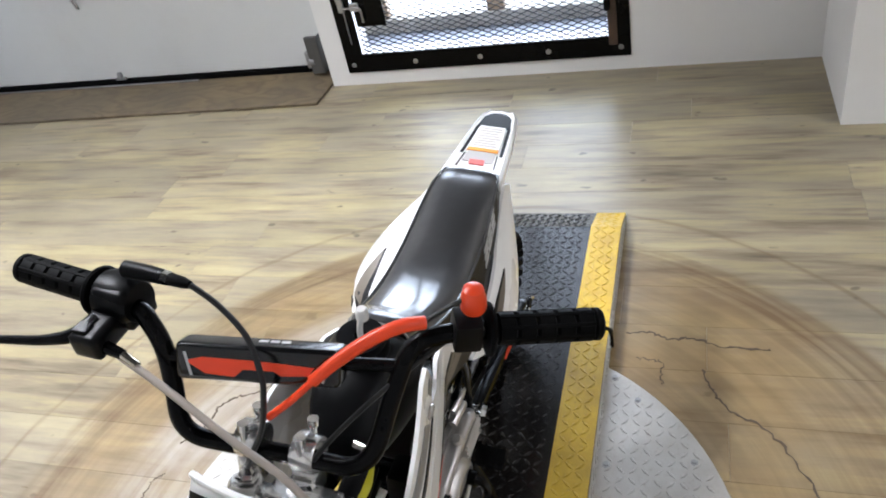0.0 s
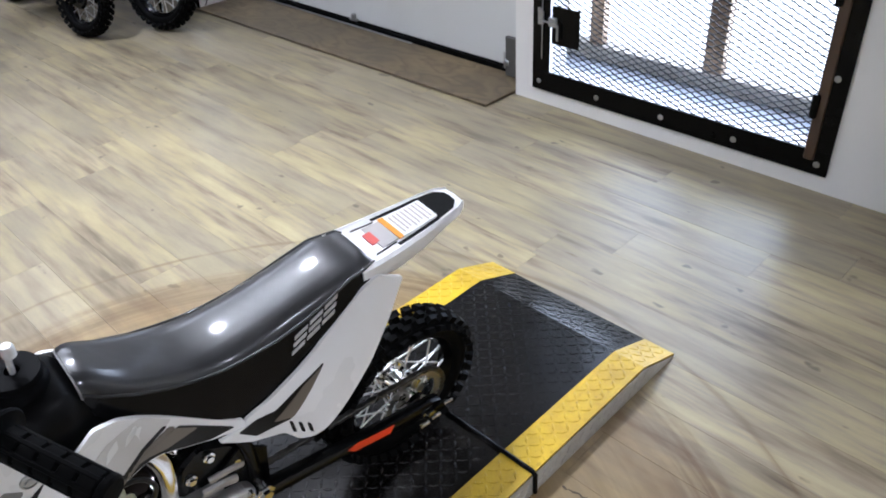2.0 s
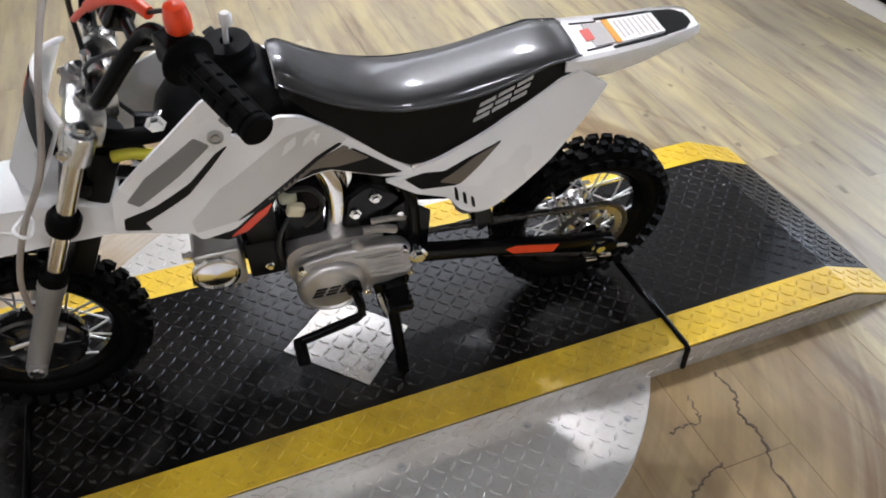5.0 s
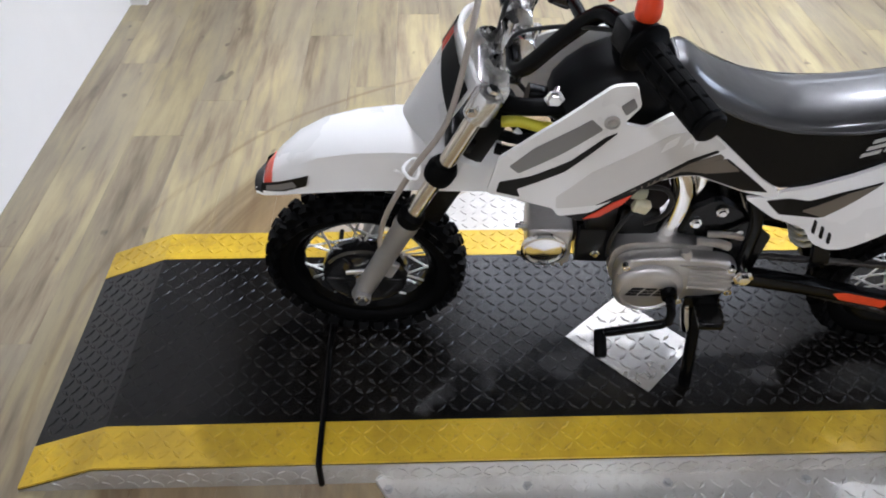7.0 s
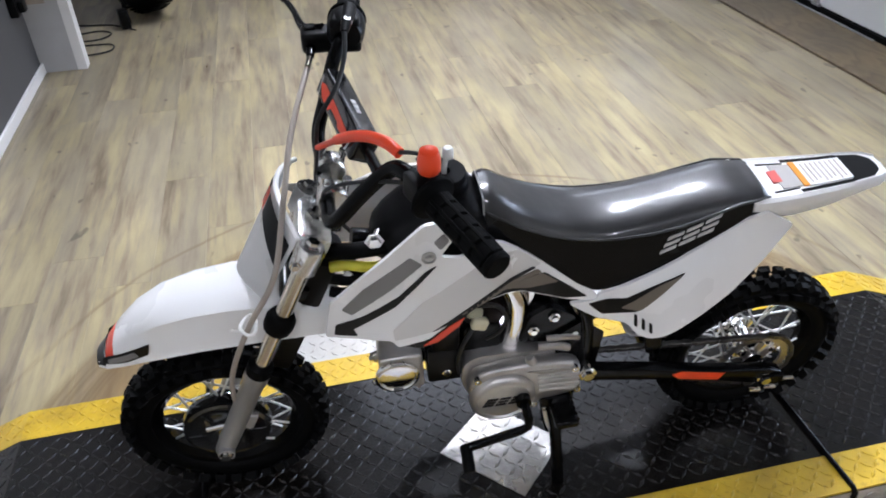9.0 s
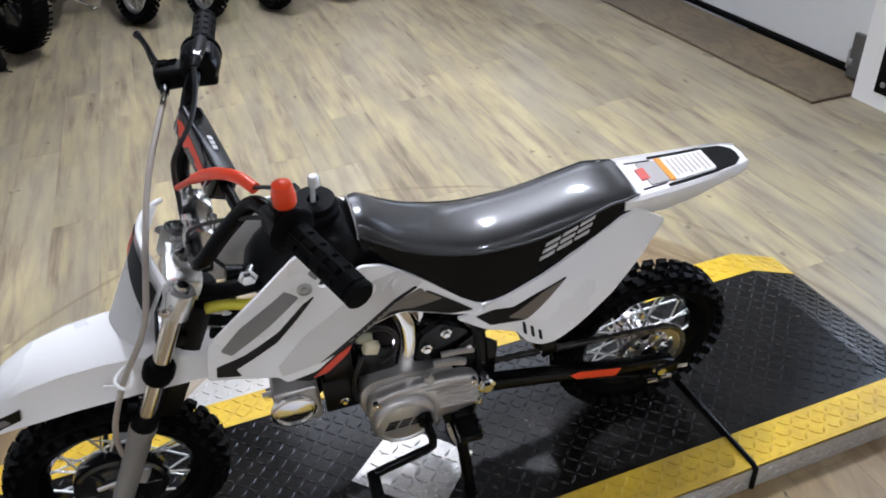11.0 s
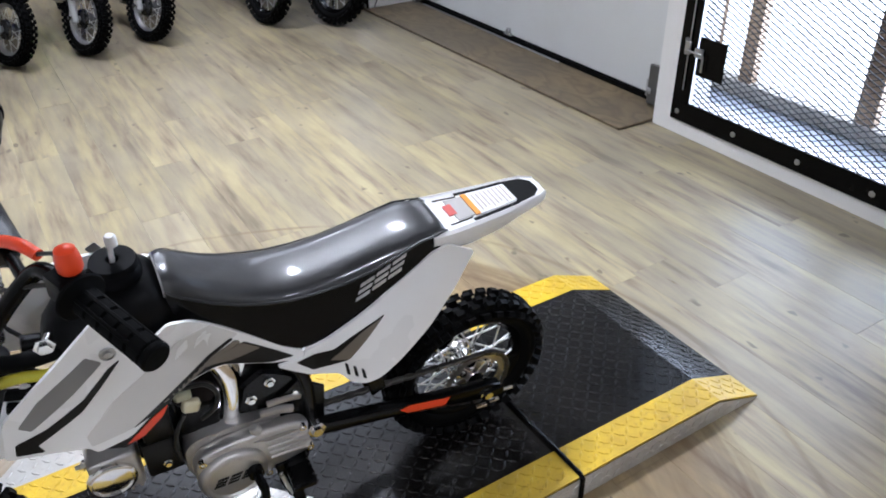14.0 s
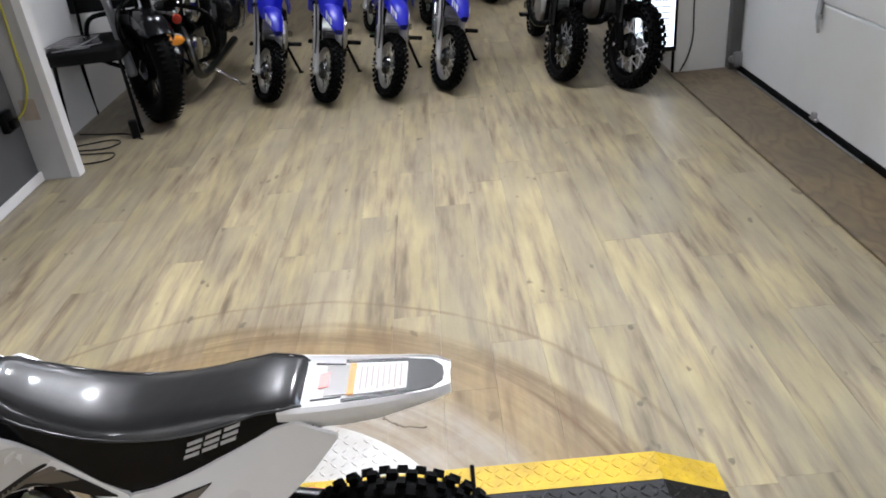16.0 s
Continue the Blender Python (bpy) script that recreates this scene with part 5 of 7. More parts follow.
for s in (-1, 1):
    part("seat_side", skin(upper + lower, s, 0.0005, 0.012, seat_side_y), SEAT_SIDE, seat, "satin black side of the seat", smooth=60)
    part("piping", tube(bmesh.new(), [(x, s * (half + 0.0012), edge + 0.001) for x, top, edge, half in SEAT], 0.0022, 6), SEAT_VINYL, seat)
    # slanting logo bars
    def slanted(x0, z0, wide, tall, lean=0.35):
        return [(x0, z0), (x0 + wide, z0 + wide * 0.36), (x0 + wide + tall * lean, z0 + wide * 0.36 + tall), (x0 + tall * lean, z0 + tall)]
    for k in range(3):
        x0, z0 = 0.264 + k * 0.030, 0.558 + k * 0.0115
        bars = [slanted(x0 + 0.0105, z0 + 0.023, 0.025, 0.0058), slanted(x0 + 0.0055, z0 + 0.0115, 0.025, 0.0058), slanted(x0, z0, 0.025, 0.0058)]
        for q in bars:
            part("logo_bar", skin(q, s, 0.002, 0.002, seat_side_y, 0.02), SILVER_DECAL, seat, "pale grey logo bar")

# tail fender
TAIL = [(0.415, 0.6313, 0.5913, 0.062), (0.45, 0.6289, 0.5839, 0.06), (0.5, 0.6289, 0.5799, 0.056), (0.56, 0.6305, 0.5875, 0.05), (0.61, 0.6335, 0.6025, 0.044), (0.643, 0.6345, 0.6135, 0.038), (0.663, 0.6335, 0.6215, 0.026)]
rings = []
for x, top, low, half in TAIL:
    rings.append([(x, -half * 0.8, low), (x, -half, top - 0.016), (x, -half * 0.97, top - 0.004), (x, -half * 0.86, top), (x, -half * 0.80, top - 0.003), (x, 0, top - 0.003), (x, half * 0.80, top - 0.003), (x, half * 0.86, top), (x, half * 0.97, top - 0.004), (x, half, top - 0.016), (x, half * 0.8, low), (x, half * 0.7, low + 0.004), (x, 0, low + 0.012), (x, -half * 0.7, low + 0.004)])
tail = part("tail_fender", loft(bmesh.new(), rings), WHITE_PLASTIC, bike, "white tail fender with warning labels", smooth=45)


def tail_top(x):
    for a, b in zip(TAIL, TAIL[1:]):
        if x <= b[0]:
            t = (x - a[0]) / (b[0] - a[0])
            return [u + (v - u) * t for u, v in zip(a[1:], b[1:])]
    return TAIL[-1][1:]


def tail_patch(name, poly, proud, material, label=""):
    b = bmesh.new()
    vs = [b.verts.new((x, y, 0)) for x, y in dense(poly, 0.01)]
    es = [b.edges.new((vs[i], vs[(i + 1) % len(vs)])) for i in range(len(vs))]
    bmesh.ops.triangle_fill(b, use_beauty=True, edges=es)
    for v in b.verts:
        v.co.z = tail_top(v.co.x)[0] - 0.003 + proud
    r = bmesh.ops.extrude_face_region(b, geom=b.faces[:])
    for v in r["geom"]:
        if isinstance(v, bmesh.types.BMVert):
            v.co.z -= 0.002
    return part(name, b, material, tail, label)


tail_patch("black_tip", [(0.598, -0.034), (0.636, -0.028), (0.652, -0.014), (0.654, 0), (0.652, 0.014), (0.636, 0.028), (0.598, 0.034)], 0.0012, BLACK_DECAL, "black tip panel")
for s in (-1, 1):
    tail_patch("black_stripe", [(0.505, s * 0.042), (0.599, s * 0.035), (0.599, s * 0.029), (0.505, s * 0.036)], 0.0012, BLACK_DECAL)
    tail_patch("black_stripe", [(0.460, s * 0.0375), (0.505, s * 0.033), (0.505, s * 0.0312), (0.460, s * 0.0352)], 0.0014, BLACK_DECAL)
tail_patch("clear_film", [(0.478, -0.030), (0.515, -0.028), (0.515, 0.028), (0.478, 0.030)], 0.0016, CLEAR_FILM, "smoky clear film")
tail_patch("red_mark", [(0.468, -0.015), (0.484, -0.013), (0.484, 0.016), (0.468, 0.014)], 0.0026, PINK_DECAL, "red warning mark")
tail_patch("orange_band", [(0.513, -0.031), (0.523, -0.030), (0.523, 0.030), (0.513, 0.031)], 0.0032, ORANGE, "orange warning band")
tail_patch("paper_label", [(0.522, -0.031), (0.600, -0.026), (0.600, 0.026), (0.522, 0.031)], 0.0026, PAPER, "white printed label")
for k in range(8):
    x = 0.530 + k * 0.0085
    tail_patch("print_bar", [(x, -0.024 + 0.003 * (k % 3)), (x + 0.003, -0.024 + 0.003 * (k % 3)), (x + 0.003, 0.023), (x, 0.023)], 0.0034, PRINT_GREY)

def panel_top(x):
    """Height of the rear panel's upper edge."""
    return 0.505 + 0.10 * min(1.0, max(0.0, (x - 0.16) / 0.27)) ** 1.15


# side covers
SHROUD = [(-0.276, 0.503), (-0.262, 0.572), (-0.212, 0.620), (-0.150, 0.672), (-0.118, 0.697), (-0.086, 0.695), (-0.074, 0.660), (-0.095, 0.634), (-0.062, 0.622), (-0.028, 0.640), (0.004, 0.628), (0.072, 0.572), (0.132, 0.520), (0.165, 0.498), (0.165, 0.484), (0.116, 0.492), (0.04, 0.517), (-0.02, 0.513), (-0.075, 0.490), (-0.115, 0.462), (-0.165, 0.458), (-0.175, 0.476), (-0.225, 0.492)]
REAR_PANEL = [(0.165, 0.4977), (0.205, 0.5083), (0.262, 0.5323), (0.335, 0.567), (0.405, 0.603), (0.44, 0.611), (0.497, 0.573), (0.452, 0.523), (0.395, 0.473), (0.328, 0.43), (0.284, 0.4056), (0.262, 0.4023), (0.238, 0.4112), (0.218, 0.4379), (0.172, 0.4475), (0.118, 0.4834), (0.165, 0.4877)]
for s in (-1, 1):
    shroud = part("side_shroud", skin(rounded([(x, z if s < 0 else min(z, 0.655 + 0.1 * (x + 0.1))) for x, z in SHROUD], 0.007), s, 0.0, 0.006), WHITE_PLASTIC, bike, "white tank shroud with grey and black decals", smooth=60)
    D = lambda poly, mat, up=0.0012, text="", r=0.003: part("decal", skin(rounded(poly, r, 2), s, up, 0.0018, side_y, 0.01), mat, shroud, text, smooth=60)
    D([(-0.246, 0.560), (-0.212, 0.598), (-0.140, 0.646), (-0.122, 0.628), (-0.170, 0.590), (-0.232, 0.548)], GREY_DECAL, text="dark grey flash")
    D([(-0.104, 0.664), (-0.088, 0.676), (-0.080, 0.660), (-0.094, 0.648)], GREY_DECAL, text="grey flash")
    D([(-0.262, 0.507), (-0.226, 0.500), (-0.232, 0.516), (-0.165, 0.553), (-0.128, 0.590), (-0.100, 0.620), (-0.118, 0.612), (-0.160, 0.572), (-0.215, 0.542), (-0.258, 0.528)], BLACK_DECAL, text="black swoosh")
    D([(-0.170, 0.476), (-0.172, 0.500), (-0.125, 0.548), (-0.02, 0.604), (0.03, 0.606), (0.068, 0.572), (0.01, 0.535), (-0.11, 0.478)], surface("faint_white_decal", (0.70, 0.685, 0.66), 0.3, 0, 0.05, 20.0) if s < 0 else WHITE_PLASTIC, 0.0008, "pale panel decal")
    for k in range(2):
        D([(-0.030 + 0.030 * k, 0.572 + 0.004 * k), (-0.008 + 0.030 * k, 0.584 + 0.004 * k), (-0.006 + 0.030 * k, 0.600), (-0.024 + 0.030 * k, 0.590)], WHITE_PLASTIC, 0.0018, "embossed white logo shape")
    D([(-0.110, 0.478), (0.055, 0.568), (0.060, 0.565), (-0.06, 0.492)], BLACK_DECAL, 0.0016, "thin black stripe")
    D([(-0.075, 0.494), (0.062, 0.561), (0.070, 0.555), (-0.03, 0.508)], TAUPE_DECAL, 0.0016, "brown-grey stripe")
    D([(-0.02, 0.516), (0.075, 0.553), (0.128, 0.512), (0.148, 0.496), (0.110, 0.496), (0.04, 0.519)], BLACK_DECAL, 0.0013, "black flash")
    D([(0.0, 0.528), (0.070, 0.553), (0.098, 0.532), (0.05, 0.524)], TAUPE_DECAL, 0.0020, "brown-grey flash")
    bm = bmesh.new()
    m = at(-0.112, s * (side_y(-0.112, 0.640) + 0.001), 0.640) @ (LEFT if s < 0 else LEFT.inverted())
    lathe(bm, [(0.011, 0.0), (0.011, 0.003), (0.0085, 0.004), (0.0085, 0.002), (0.006, 0.002), (0.005, 0.005), (0.0001, 0.006)], m, 16)
    part("screw", bm, surface("satin_screw", (0.55, 0.55, 0.54), 0.3, 0.8), shroud, "satin steel screw")
    bulge = (lambda x, z: side_y(x, z) + 0.092 * math.sin(math.pi / 2 * min(1.0, max(0.0, (panel_top(x) - z) / 0.085))) * math.sin(math.pi * min(1.0, max(0.0, (x - 0.115) / 0.385)))) if s > 0 else (lambda x, z: side_y(x, z) + 0.020 * math.sin(math.pi / 2 * min(1.0, max(0.0, (panel_top(x) - z) / 0.06))) * math.sin(math.pi * min(1.0, max(0.0, (x - 0.18) / 0.31))))
    panel = part("rear_side_panel", skin(rounded(REAR_PANEL, 0.007), s, 0.003, 0.006, bulge), WHITE_PLASTIC, bike, "white rear side panel with black flash", smooth=60)
    D2 = lambda poly, mat, up, text: part("decal", skin(rounded(poly, 0.003, 2), s, up, 0.0018, bulge, 0.01), mat, panel, text, smooth=60)
    D2([(0.150, 0.482), (0.180, 0.488), (0.212, 0.488), (0.252, 0.508), (0.305, 0.531), (0.232, 0.462), (0.176, 0.457)], BLACK_DECAL, 0.0042, "black flash")
    D2([(0.205, 0.470), (0.262, 0.510), (0.300, 0.528), (0.236, 0.464)], TAUPE_DECAL, 0.0050, "brown-grey flash")
    for k in range(3):
        u = 0.228 + 0.0135 * k
        D2([(u, 0.458 - 0.010 * k), (u + 0.005, 0.455 - 0.010 * k), (u + 0.008, 0.430 - 0.008 * k), (u + 0.002, 0.433 - 0.008 * k)], BLACK_DECAL, 0.0046, "black vent slot")
    # lower black fairing with red flash
    low_f = part("lower_shroud", skin(rounded([(-0.165, 0.462), (-0.112, 0.466), (-0.074, 0.492), (-0.045, 0.502), (-0.06, 0.478), (-0.098, 0.446), (-0.128, 0.440)], 0.004), s, -0.001, 0.012, lambda x, z: side_y(x, z) - 0.05 * max(0, 0.48 - z)), BLACK_PLASTIC, bike, "black lower shroud with red flash", smooth=60)
    part("decal", skin(rounded([(-0.125, 0.446), (-0.082, 0.478), (-0.055, 0.490), (-0.066, 0.472), (-0.100, 0.448)], 0.003), s, 0.0004, 0.002, lambda x, z: side_y(x, z) - 0.05 * max(0, 0.48 - z), 0.01), RED_DECAL, low_f, "red flash")

# rear fender liner under the seat
bm = loft(bmesh.new(), [ring_at(0.16, 0.05, 0.47, 0.53), ring_at(0.26, 0.055, 0.50, 0.56), ring_at(0.36, 0.055, 0.535, 0.59), ring_at(0.46, 0.05, 0.565, 0.61)])
part("inner_fender", bm, BLACK_PLASTIC, bike)

# swingarm, chain, shock
for s in (-1, 1):
    bm = prism(bmesh.new(), [(0.16, 0.264), (0.30, 0.236), (0.44, 0.202), (0.545, 0.170), (0.575, 0.172), (0.580, 0.202), (0.555, 0.212), (0.44, 0.232), (0.30, 0.266), (0.16, 0.296)], s * 0.066, s * 0.090, "y", 0.005, None, 2)
    arm = part("swingarm_side", bm, BLACK_STEEL, bike, "black swingarm with red decal")
    part("decal", prism(bmesh.new(), [(0.345, 0.245), (0.365, 0.249), (0.455, 0.226), (0.445, 0.208), (0.36, 0.229)], s * 0.0902, s * 0.0912, "y"), RED_DECAL, arm, "red decal")
    bm = bmesh.new()
    bolt_head(bm, at(0.546, s * 0.090, 0.19) @ (LEFT if s < 0 else LEFT.inverted()), 0.011, 0.010)
    part("axle_nut", bm, CHROME, arm)
    bm = box(bmesh.new(), 0.535, 0.585, s * 0.094 - 0.003, s * 0.094 + 0.003, 0.176, 0.202, 0.003)
    part("chain_adjuster", bm, BLACK_STEEL, arm)
    for dx, dz in ((0.596, 0.182), (0.565, 0.160), (0.535, 0.156)):
        bm = bmesh.new()
        tube(bm, [(dx - 0.012, s * 0.09, dz), (dx + 0.012, s * 0.09, dz - 0.004)], 0.0045, 8)
        part("bolt", bm, CHROME, arm)
bm = bmesh.new()
tube(bm, [(0.175, -0.085, 0.285), (0.175, 0.085, 0.285)], 0.011, 12)
bolt_head(bm, at(0.175, -0.09, 0.285, LEFT), 0.012, 0.010)
part("pivot_bolt", bm, CHROME, bike, "chrome swingarm pivot bolt")


def chain_run(a, b, bm):
    a, b = Vector(a), Vector(b)
    n = int((b - a).length / 0.0127)
    d = (b - a).normalized()
    ang = math.atan2(-d.z, d.x)
    for k in range(n):
        c = a + d * (0.0127 * (k + 0.5))
        w = 0.0045 if k % 2 else 0.0060
        box(bm, -0.0085, 0.0085, -w, w, -0.0048, 0.0048, 0.0015, Matrix.Translation(c) @ Matrix.Rotation(ang, 4, "Y"))


bm = bmesh.new()
chain_run((0.10, -0.046, 0.300), (0.546, -0.046, 0.264), bm)
chain_run((0.10, -0.046, 0.265), (0.546, -0.046, 0.118), bm)
for k in range(16):
    a = radians(-90 + 180 * (k + 0.5) / 16)
    w = 0.0045 if k % 2 else 0.006
    box(bm, -0.0085, 0.0085, -w, w, -0.0048, 0.0048, 0.0015, at(0.546 + 0.074 * math.cos(a), -0.046, 0.19 + 0.074 * math.sin(a)) @ Matrix.Rotation(-a + math.pi / 2, 4, "Y"))
tagged(part("chain", bm, CHAIN_STEEL, bike, "oily drive chain", smooth=None), kind="stuff")
A, B = Vector((0.235, -0.015, 0.455)), Vector((0.315, -0.015, 0.27))
bm = tube(bmesh.new(), [A, A.lerp(B, 0.5)], 0.017, 14)
tube(bm, [A.lerp(B, 0.4), B], 0.009, 12)
lathe(bm, [(0.010, -0.012), (0.018, -0.010), (0.018, 0.010), (0.010, 0.012)], Matrix.Translation(B) @ LEFT, 14)
shock = part("shock_absorber", bm, BLACK_STEEL, bike, "rear shock with silver spring")
d = (B - A).normalized()
u = Vector((0, 1, 0))
w = d.cross(u)
helix = []
for k in range(7 * 14 + 1):
    a = 2 * math.pi * k / 14
    helix.append(A + d * (0.03 + 0.125 * k / 98) + 0.027 * (math.cos(a) * u + math.sin(a) * w))
part("spring", tube(bmesh.new(), helix, 0.0048, 8), SPRING, shock, "silver coil spring")
bm = prism(bmesh.new(), [(0.268, 0.40), (0.30, 0.40), (0.33, 0.29), (0.30, 0.275)], -0.06, -0.05, "y", 0.003)
part("shock_bracket", bm, BLACK_STEEL, bike)
bm = prism(bmesh.new(), [(0.268, 0.40), (0.30, 0.40), (0.33, 0.29), (0.30, 0.275)], 0.04, 0.05, "y", 0.003)
part("shock_bracket", bm, BLACK_STEEL, bike)

# engine
bm = bmesh.new()
case_poly = rounded([(-0.052, 0.265), (-0.040, 0.228), (0.0, 0.196), (0.07, 0.196), (0.118, 0.218), (0.164, 0.236), (0.172, 0.280), (0.158, 0.312), (0.10, 0.330), (0.03, 0.336), (-0.025, 0.334), (-0.050, 0.315)], 0.016, 4)
prism(bm, case_poly, -0.060, 0.060, "y", 0.006, None, 2)
engine = part("engine_case", bm, CAST_ALU, bike, "cast aluminium horizontal engine")
bm = prism(bmesh.new(), rounded([(-0.044, 0.262), (-0.034, 0.224), (0.0, 0.199), (0.055, 0.199), (0.105, 0.217), (0.160, 0.230), (0.170, 0.258), (0.164, 0.300), (0.146, 0.318), (0.10, 0.324), (0.03, 0.326), (-0.022, 0.318), (-0.042, 0.298)], 0.016, 4), -0.088, -0.058, "y", 0.010, None, 3)
cover = part("left_cover", bm, CAST_ALU, engine, "satin aluminium left engine cover")
bm = lathe(bmesh.new(), [(0.062, 0.0), (0.060, 0.010), (0.054, 0.016), (0.050, 0.017), (0.047, 0.013), (0.044, 0.013), (0.0001, 0.0145)], at(0.019, -0.086, 0.250, LEFT), 40)
flywheel = part("flywheel_cover", bm, CAST_ALU, cover, "round flywheel cover with dark logo bars")
for k in range(3):
    for j in range(3):
        x0 = -0.020 + 0.024 * k + 0.004 * j
        part("logo_bar", prism(bmesh.new(), [(x0, 0.239 + 0.008 * j), (x0 + 0.019, 0.239 + 0.008 * j), (x0 + 0.021, 0.244 + 0.008 * j), (x0 + 0.002, 0.244 + 0.008 * j)], -0.1012, -0.0998, "y"), BLACK_DECAL, flywheel, "dark logo bar")
for k in range(4):
    bm = bmesh.new()
    z = 0.245 + k * 0.0145
    tube(bm, [(0.088 - 0.002 * k, -0.088, z + 0.006), (0.166 - 0.002 * k, -0.088, z)], 0.0036, 8)
    part("rib", bm, CAST_ALU, cover)
# Thin raised plate; its darker aluminium colour alone suggests a recess.
bm = prism(bmesh.new(), rounded([(0.060, 0.312), (0.13, 0.310), (0.145, 0.302), (0.092, 0.300)], 0.004), -0.0905, -0.088, "y", 0.001)
part("painted_recess", bm, surface("recess_dark_aluminium", (0.30, 0.28, 0.25), 0.5, 0.6), cover)
for x, z in ((-0.028, 0.306), (0.150, 0.306), (0.160, 0.244), (0.08, 0.214)):
    bm = bmesh.new()
    lathe(bm, [(0.0065, 0.0), (0.0065, 0.010), (0.004, 0.010), (0.004, 0.006), (0.0001, 0.006)], at(x, -0.084, z, LEFT), 12)
    part("cover_screw", bm, CHROME, cover)
bm = lathe(bmesh.new(), [(0.010, 0), (0.010, 0.016), (0.007, 0.02), (0.0001, 0.02)], at(0.074, -0.076, 0.318) @ Matrix.Rotation(radians(-20), 4, "Y"), 12)
tube(bm, [(0.085, -0.064, 0.348), (0.115, -0.068, 0.350), (0.14, -0.066, 0.338)], 0.008, 8, 3)
tube(bm, [(0.10, -0.060, 0.362), (0.135, -0.064, 0.366), (0.158, -0.060, 0.356)], 0.006, 8, 3)
part("breather", bm, CAST_ALU, engine)
# top of the crankcase with carburettor manifold
bm = bmesh.new()
prism(bm, rounded([(0.05, 0.35), (0.155, 0.335), (0.172, 0.370), (0.15, 0.415), (0.10, 0.446), (0.06, 0.42)], 0.01), -0.055, 0.05, "y", 0.006)
part("starter_cover", bm, BLACK_STEEL, engine, "black starter cover")
for x, y, z in ((0.075, -0.056, 0.385), (0.11, -0.057, 0.415), (0.150, -0.057, 0.37)):
    bm = bmesh.new()
    bolt_head(bm, at(x, y, z, LEFT), 0.007, 0.007)
    part("bolt", bm, CHROME, engine)
# cylinder with fins, and head
bm = bmesh.new()
m = Matrix.Translation((-0.045, -0.004, 0.312)) @ Matrix.Rotation(radians(-92), 4, "Y")
box(bm, -0.034, 0.034, -0.036, 0.036, 0.0, 0.065, 0.008, m)
cyl = part("cylinder", bm, BLACK_STEEL, engine, "black finned cylinder")
for k in range(7):
    part("fin", box(bmesh.new(), -0.036, 0.040, -0.042, 0.042, 0.006 + k * 0.0095, 0.0105 + k * 0.0095, 0.001, m), BLACK_STEEL, engine)
bm = box(bmesh.new(), -0.047, 0.044, -0.050, 0.050, 0.074, 0.152, 0.009, m, 3)
for k in range(3):
    box(bm, -0.064, -0.045, -0.04, 0.04, 0.082 + k * 0.016, 0.088 + k * 0.016, 0.001, m)
head = part("cylinder_head", bm, CAST_ALU, engine, "aluminium cylinder head")
bm = lathe(bmesh.new(), [(0.040, 0.0), (0.040, 0.006), (0.037, 0.009), (0.033, 0.0095), (0.031, 0.006), (0.020, 0.0075), (0.0001, 0.009)], m @ at(0.0, -0.050, 0.122, LEFT), 32)
part("cam_cover", bm, CHROME, head, "round polished cam cover")
for dx, dz in ((-0.036, 0.151), (0.036, 0.151), (-0.036, 0.100)):
    for dy in (-0.033, 0.033):
        bm = bmesh.new()
        lathe(bm, [(0.0075, 0), (0.0075, 0.008), (0.005, 0.009), (0.005, 0.016), (0.0001, 0.016)], m @ at(dx, dy, dz), 6)
        part("head_nut", bm, CHROME, head)
# carburettor, manifold and plug lead
bm = lathe(bmesh.new(), [(0.036, -0.03), (0.039, -0.026), (0.039, 0.042), (0.033, 0.050), (0.014, 0.052)], at(-0.008, 0.014, 0.420, LEFT), 24)
# Dark block added to fill the near-black gap above the engine.
b = prism(bmesh.new(), rounded([(-0.050, 0.330), (0.022, 0.330), (0.026, 0.375), (0.01, 0.400), (-0.045, 0.395)], 0.010), -0.040, 0.045, "y", 0.008, None, 2)
part("carburettor", b, BLACK_STEEL, bike, "dark filler block in the carburettor's place")
part("air_filter", bm, surface("dark_red_black_filter", (0.006, 0.003, 0.003), 0.5, 0, 0.12, 30.0, None, 0, 0.1, 0, 0.1, 0.5, 1.25), bike, "dark round air filter")
bm = tube(bmesh.new(), [(0.030, -0.030, 0.485), (0.046, -0.032, 0.44), (0.048, -0.034, 0.39), (0.040, -0.032, 0.33)], [0.019, 0.020, 0.019, 0.019], 18, 5)
tube(bm, [(0.066, -0.02, 0.485), (0.075, -0.022, 0.45), (0.070, -0.024, 0.40)], 0.013, 14, 4)
part("intake_pipe", bm, CHROME, bike, "bright intake pipe")
bm = box(bmesh.new(), -0.036, -0.008, -0.062, -0.044, 0.400, 0.424, 0.004, Matrix.Translation((0, 0, 0.412)) @ Matrix.Rotation(radians(18), 4, "Y") @ Matrix.Translation((0, 0, -0.412)))
part("connector", bm, CREAM, bike, "cream plastic wiring connector")
bm = box(bmesh.new(), -0.044, -0.016, -0.058, -0.042, 0.436, 0.456, 0.004)
part("connector", bm, surface("clear_connector", (0.40, 0.40, 0.28), 0.3), bike, "clear wiring connector")
bm = tube(bmesh.new(), [(-0.03, -0.045, 0.455), (0.005, -0.062, 0.468), (0.022, -0.066, 0.44), (0.012, -0.064, 0.405), (-0.01, -0.06, 0.385)], 0.0042, 8, 5)
tube(bm, [(-0.035, -0.06, 0.41), (-0.052, -0.068, 0.385), (-0.06, -0.066, 0.34), (-0.056, -0.062, 0.30)], 0.004, 8, 5)
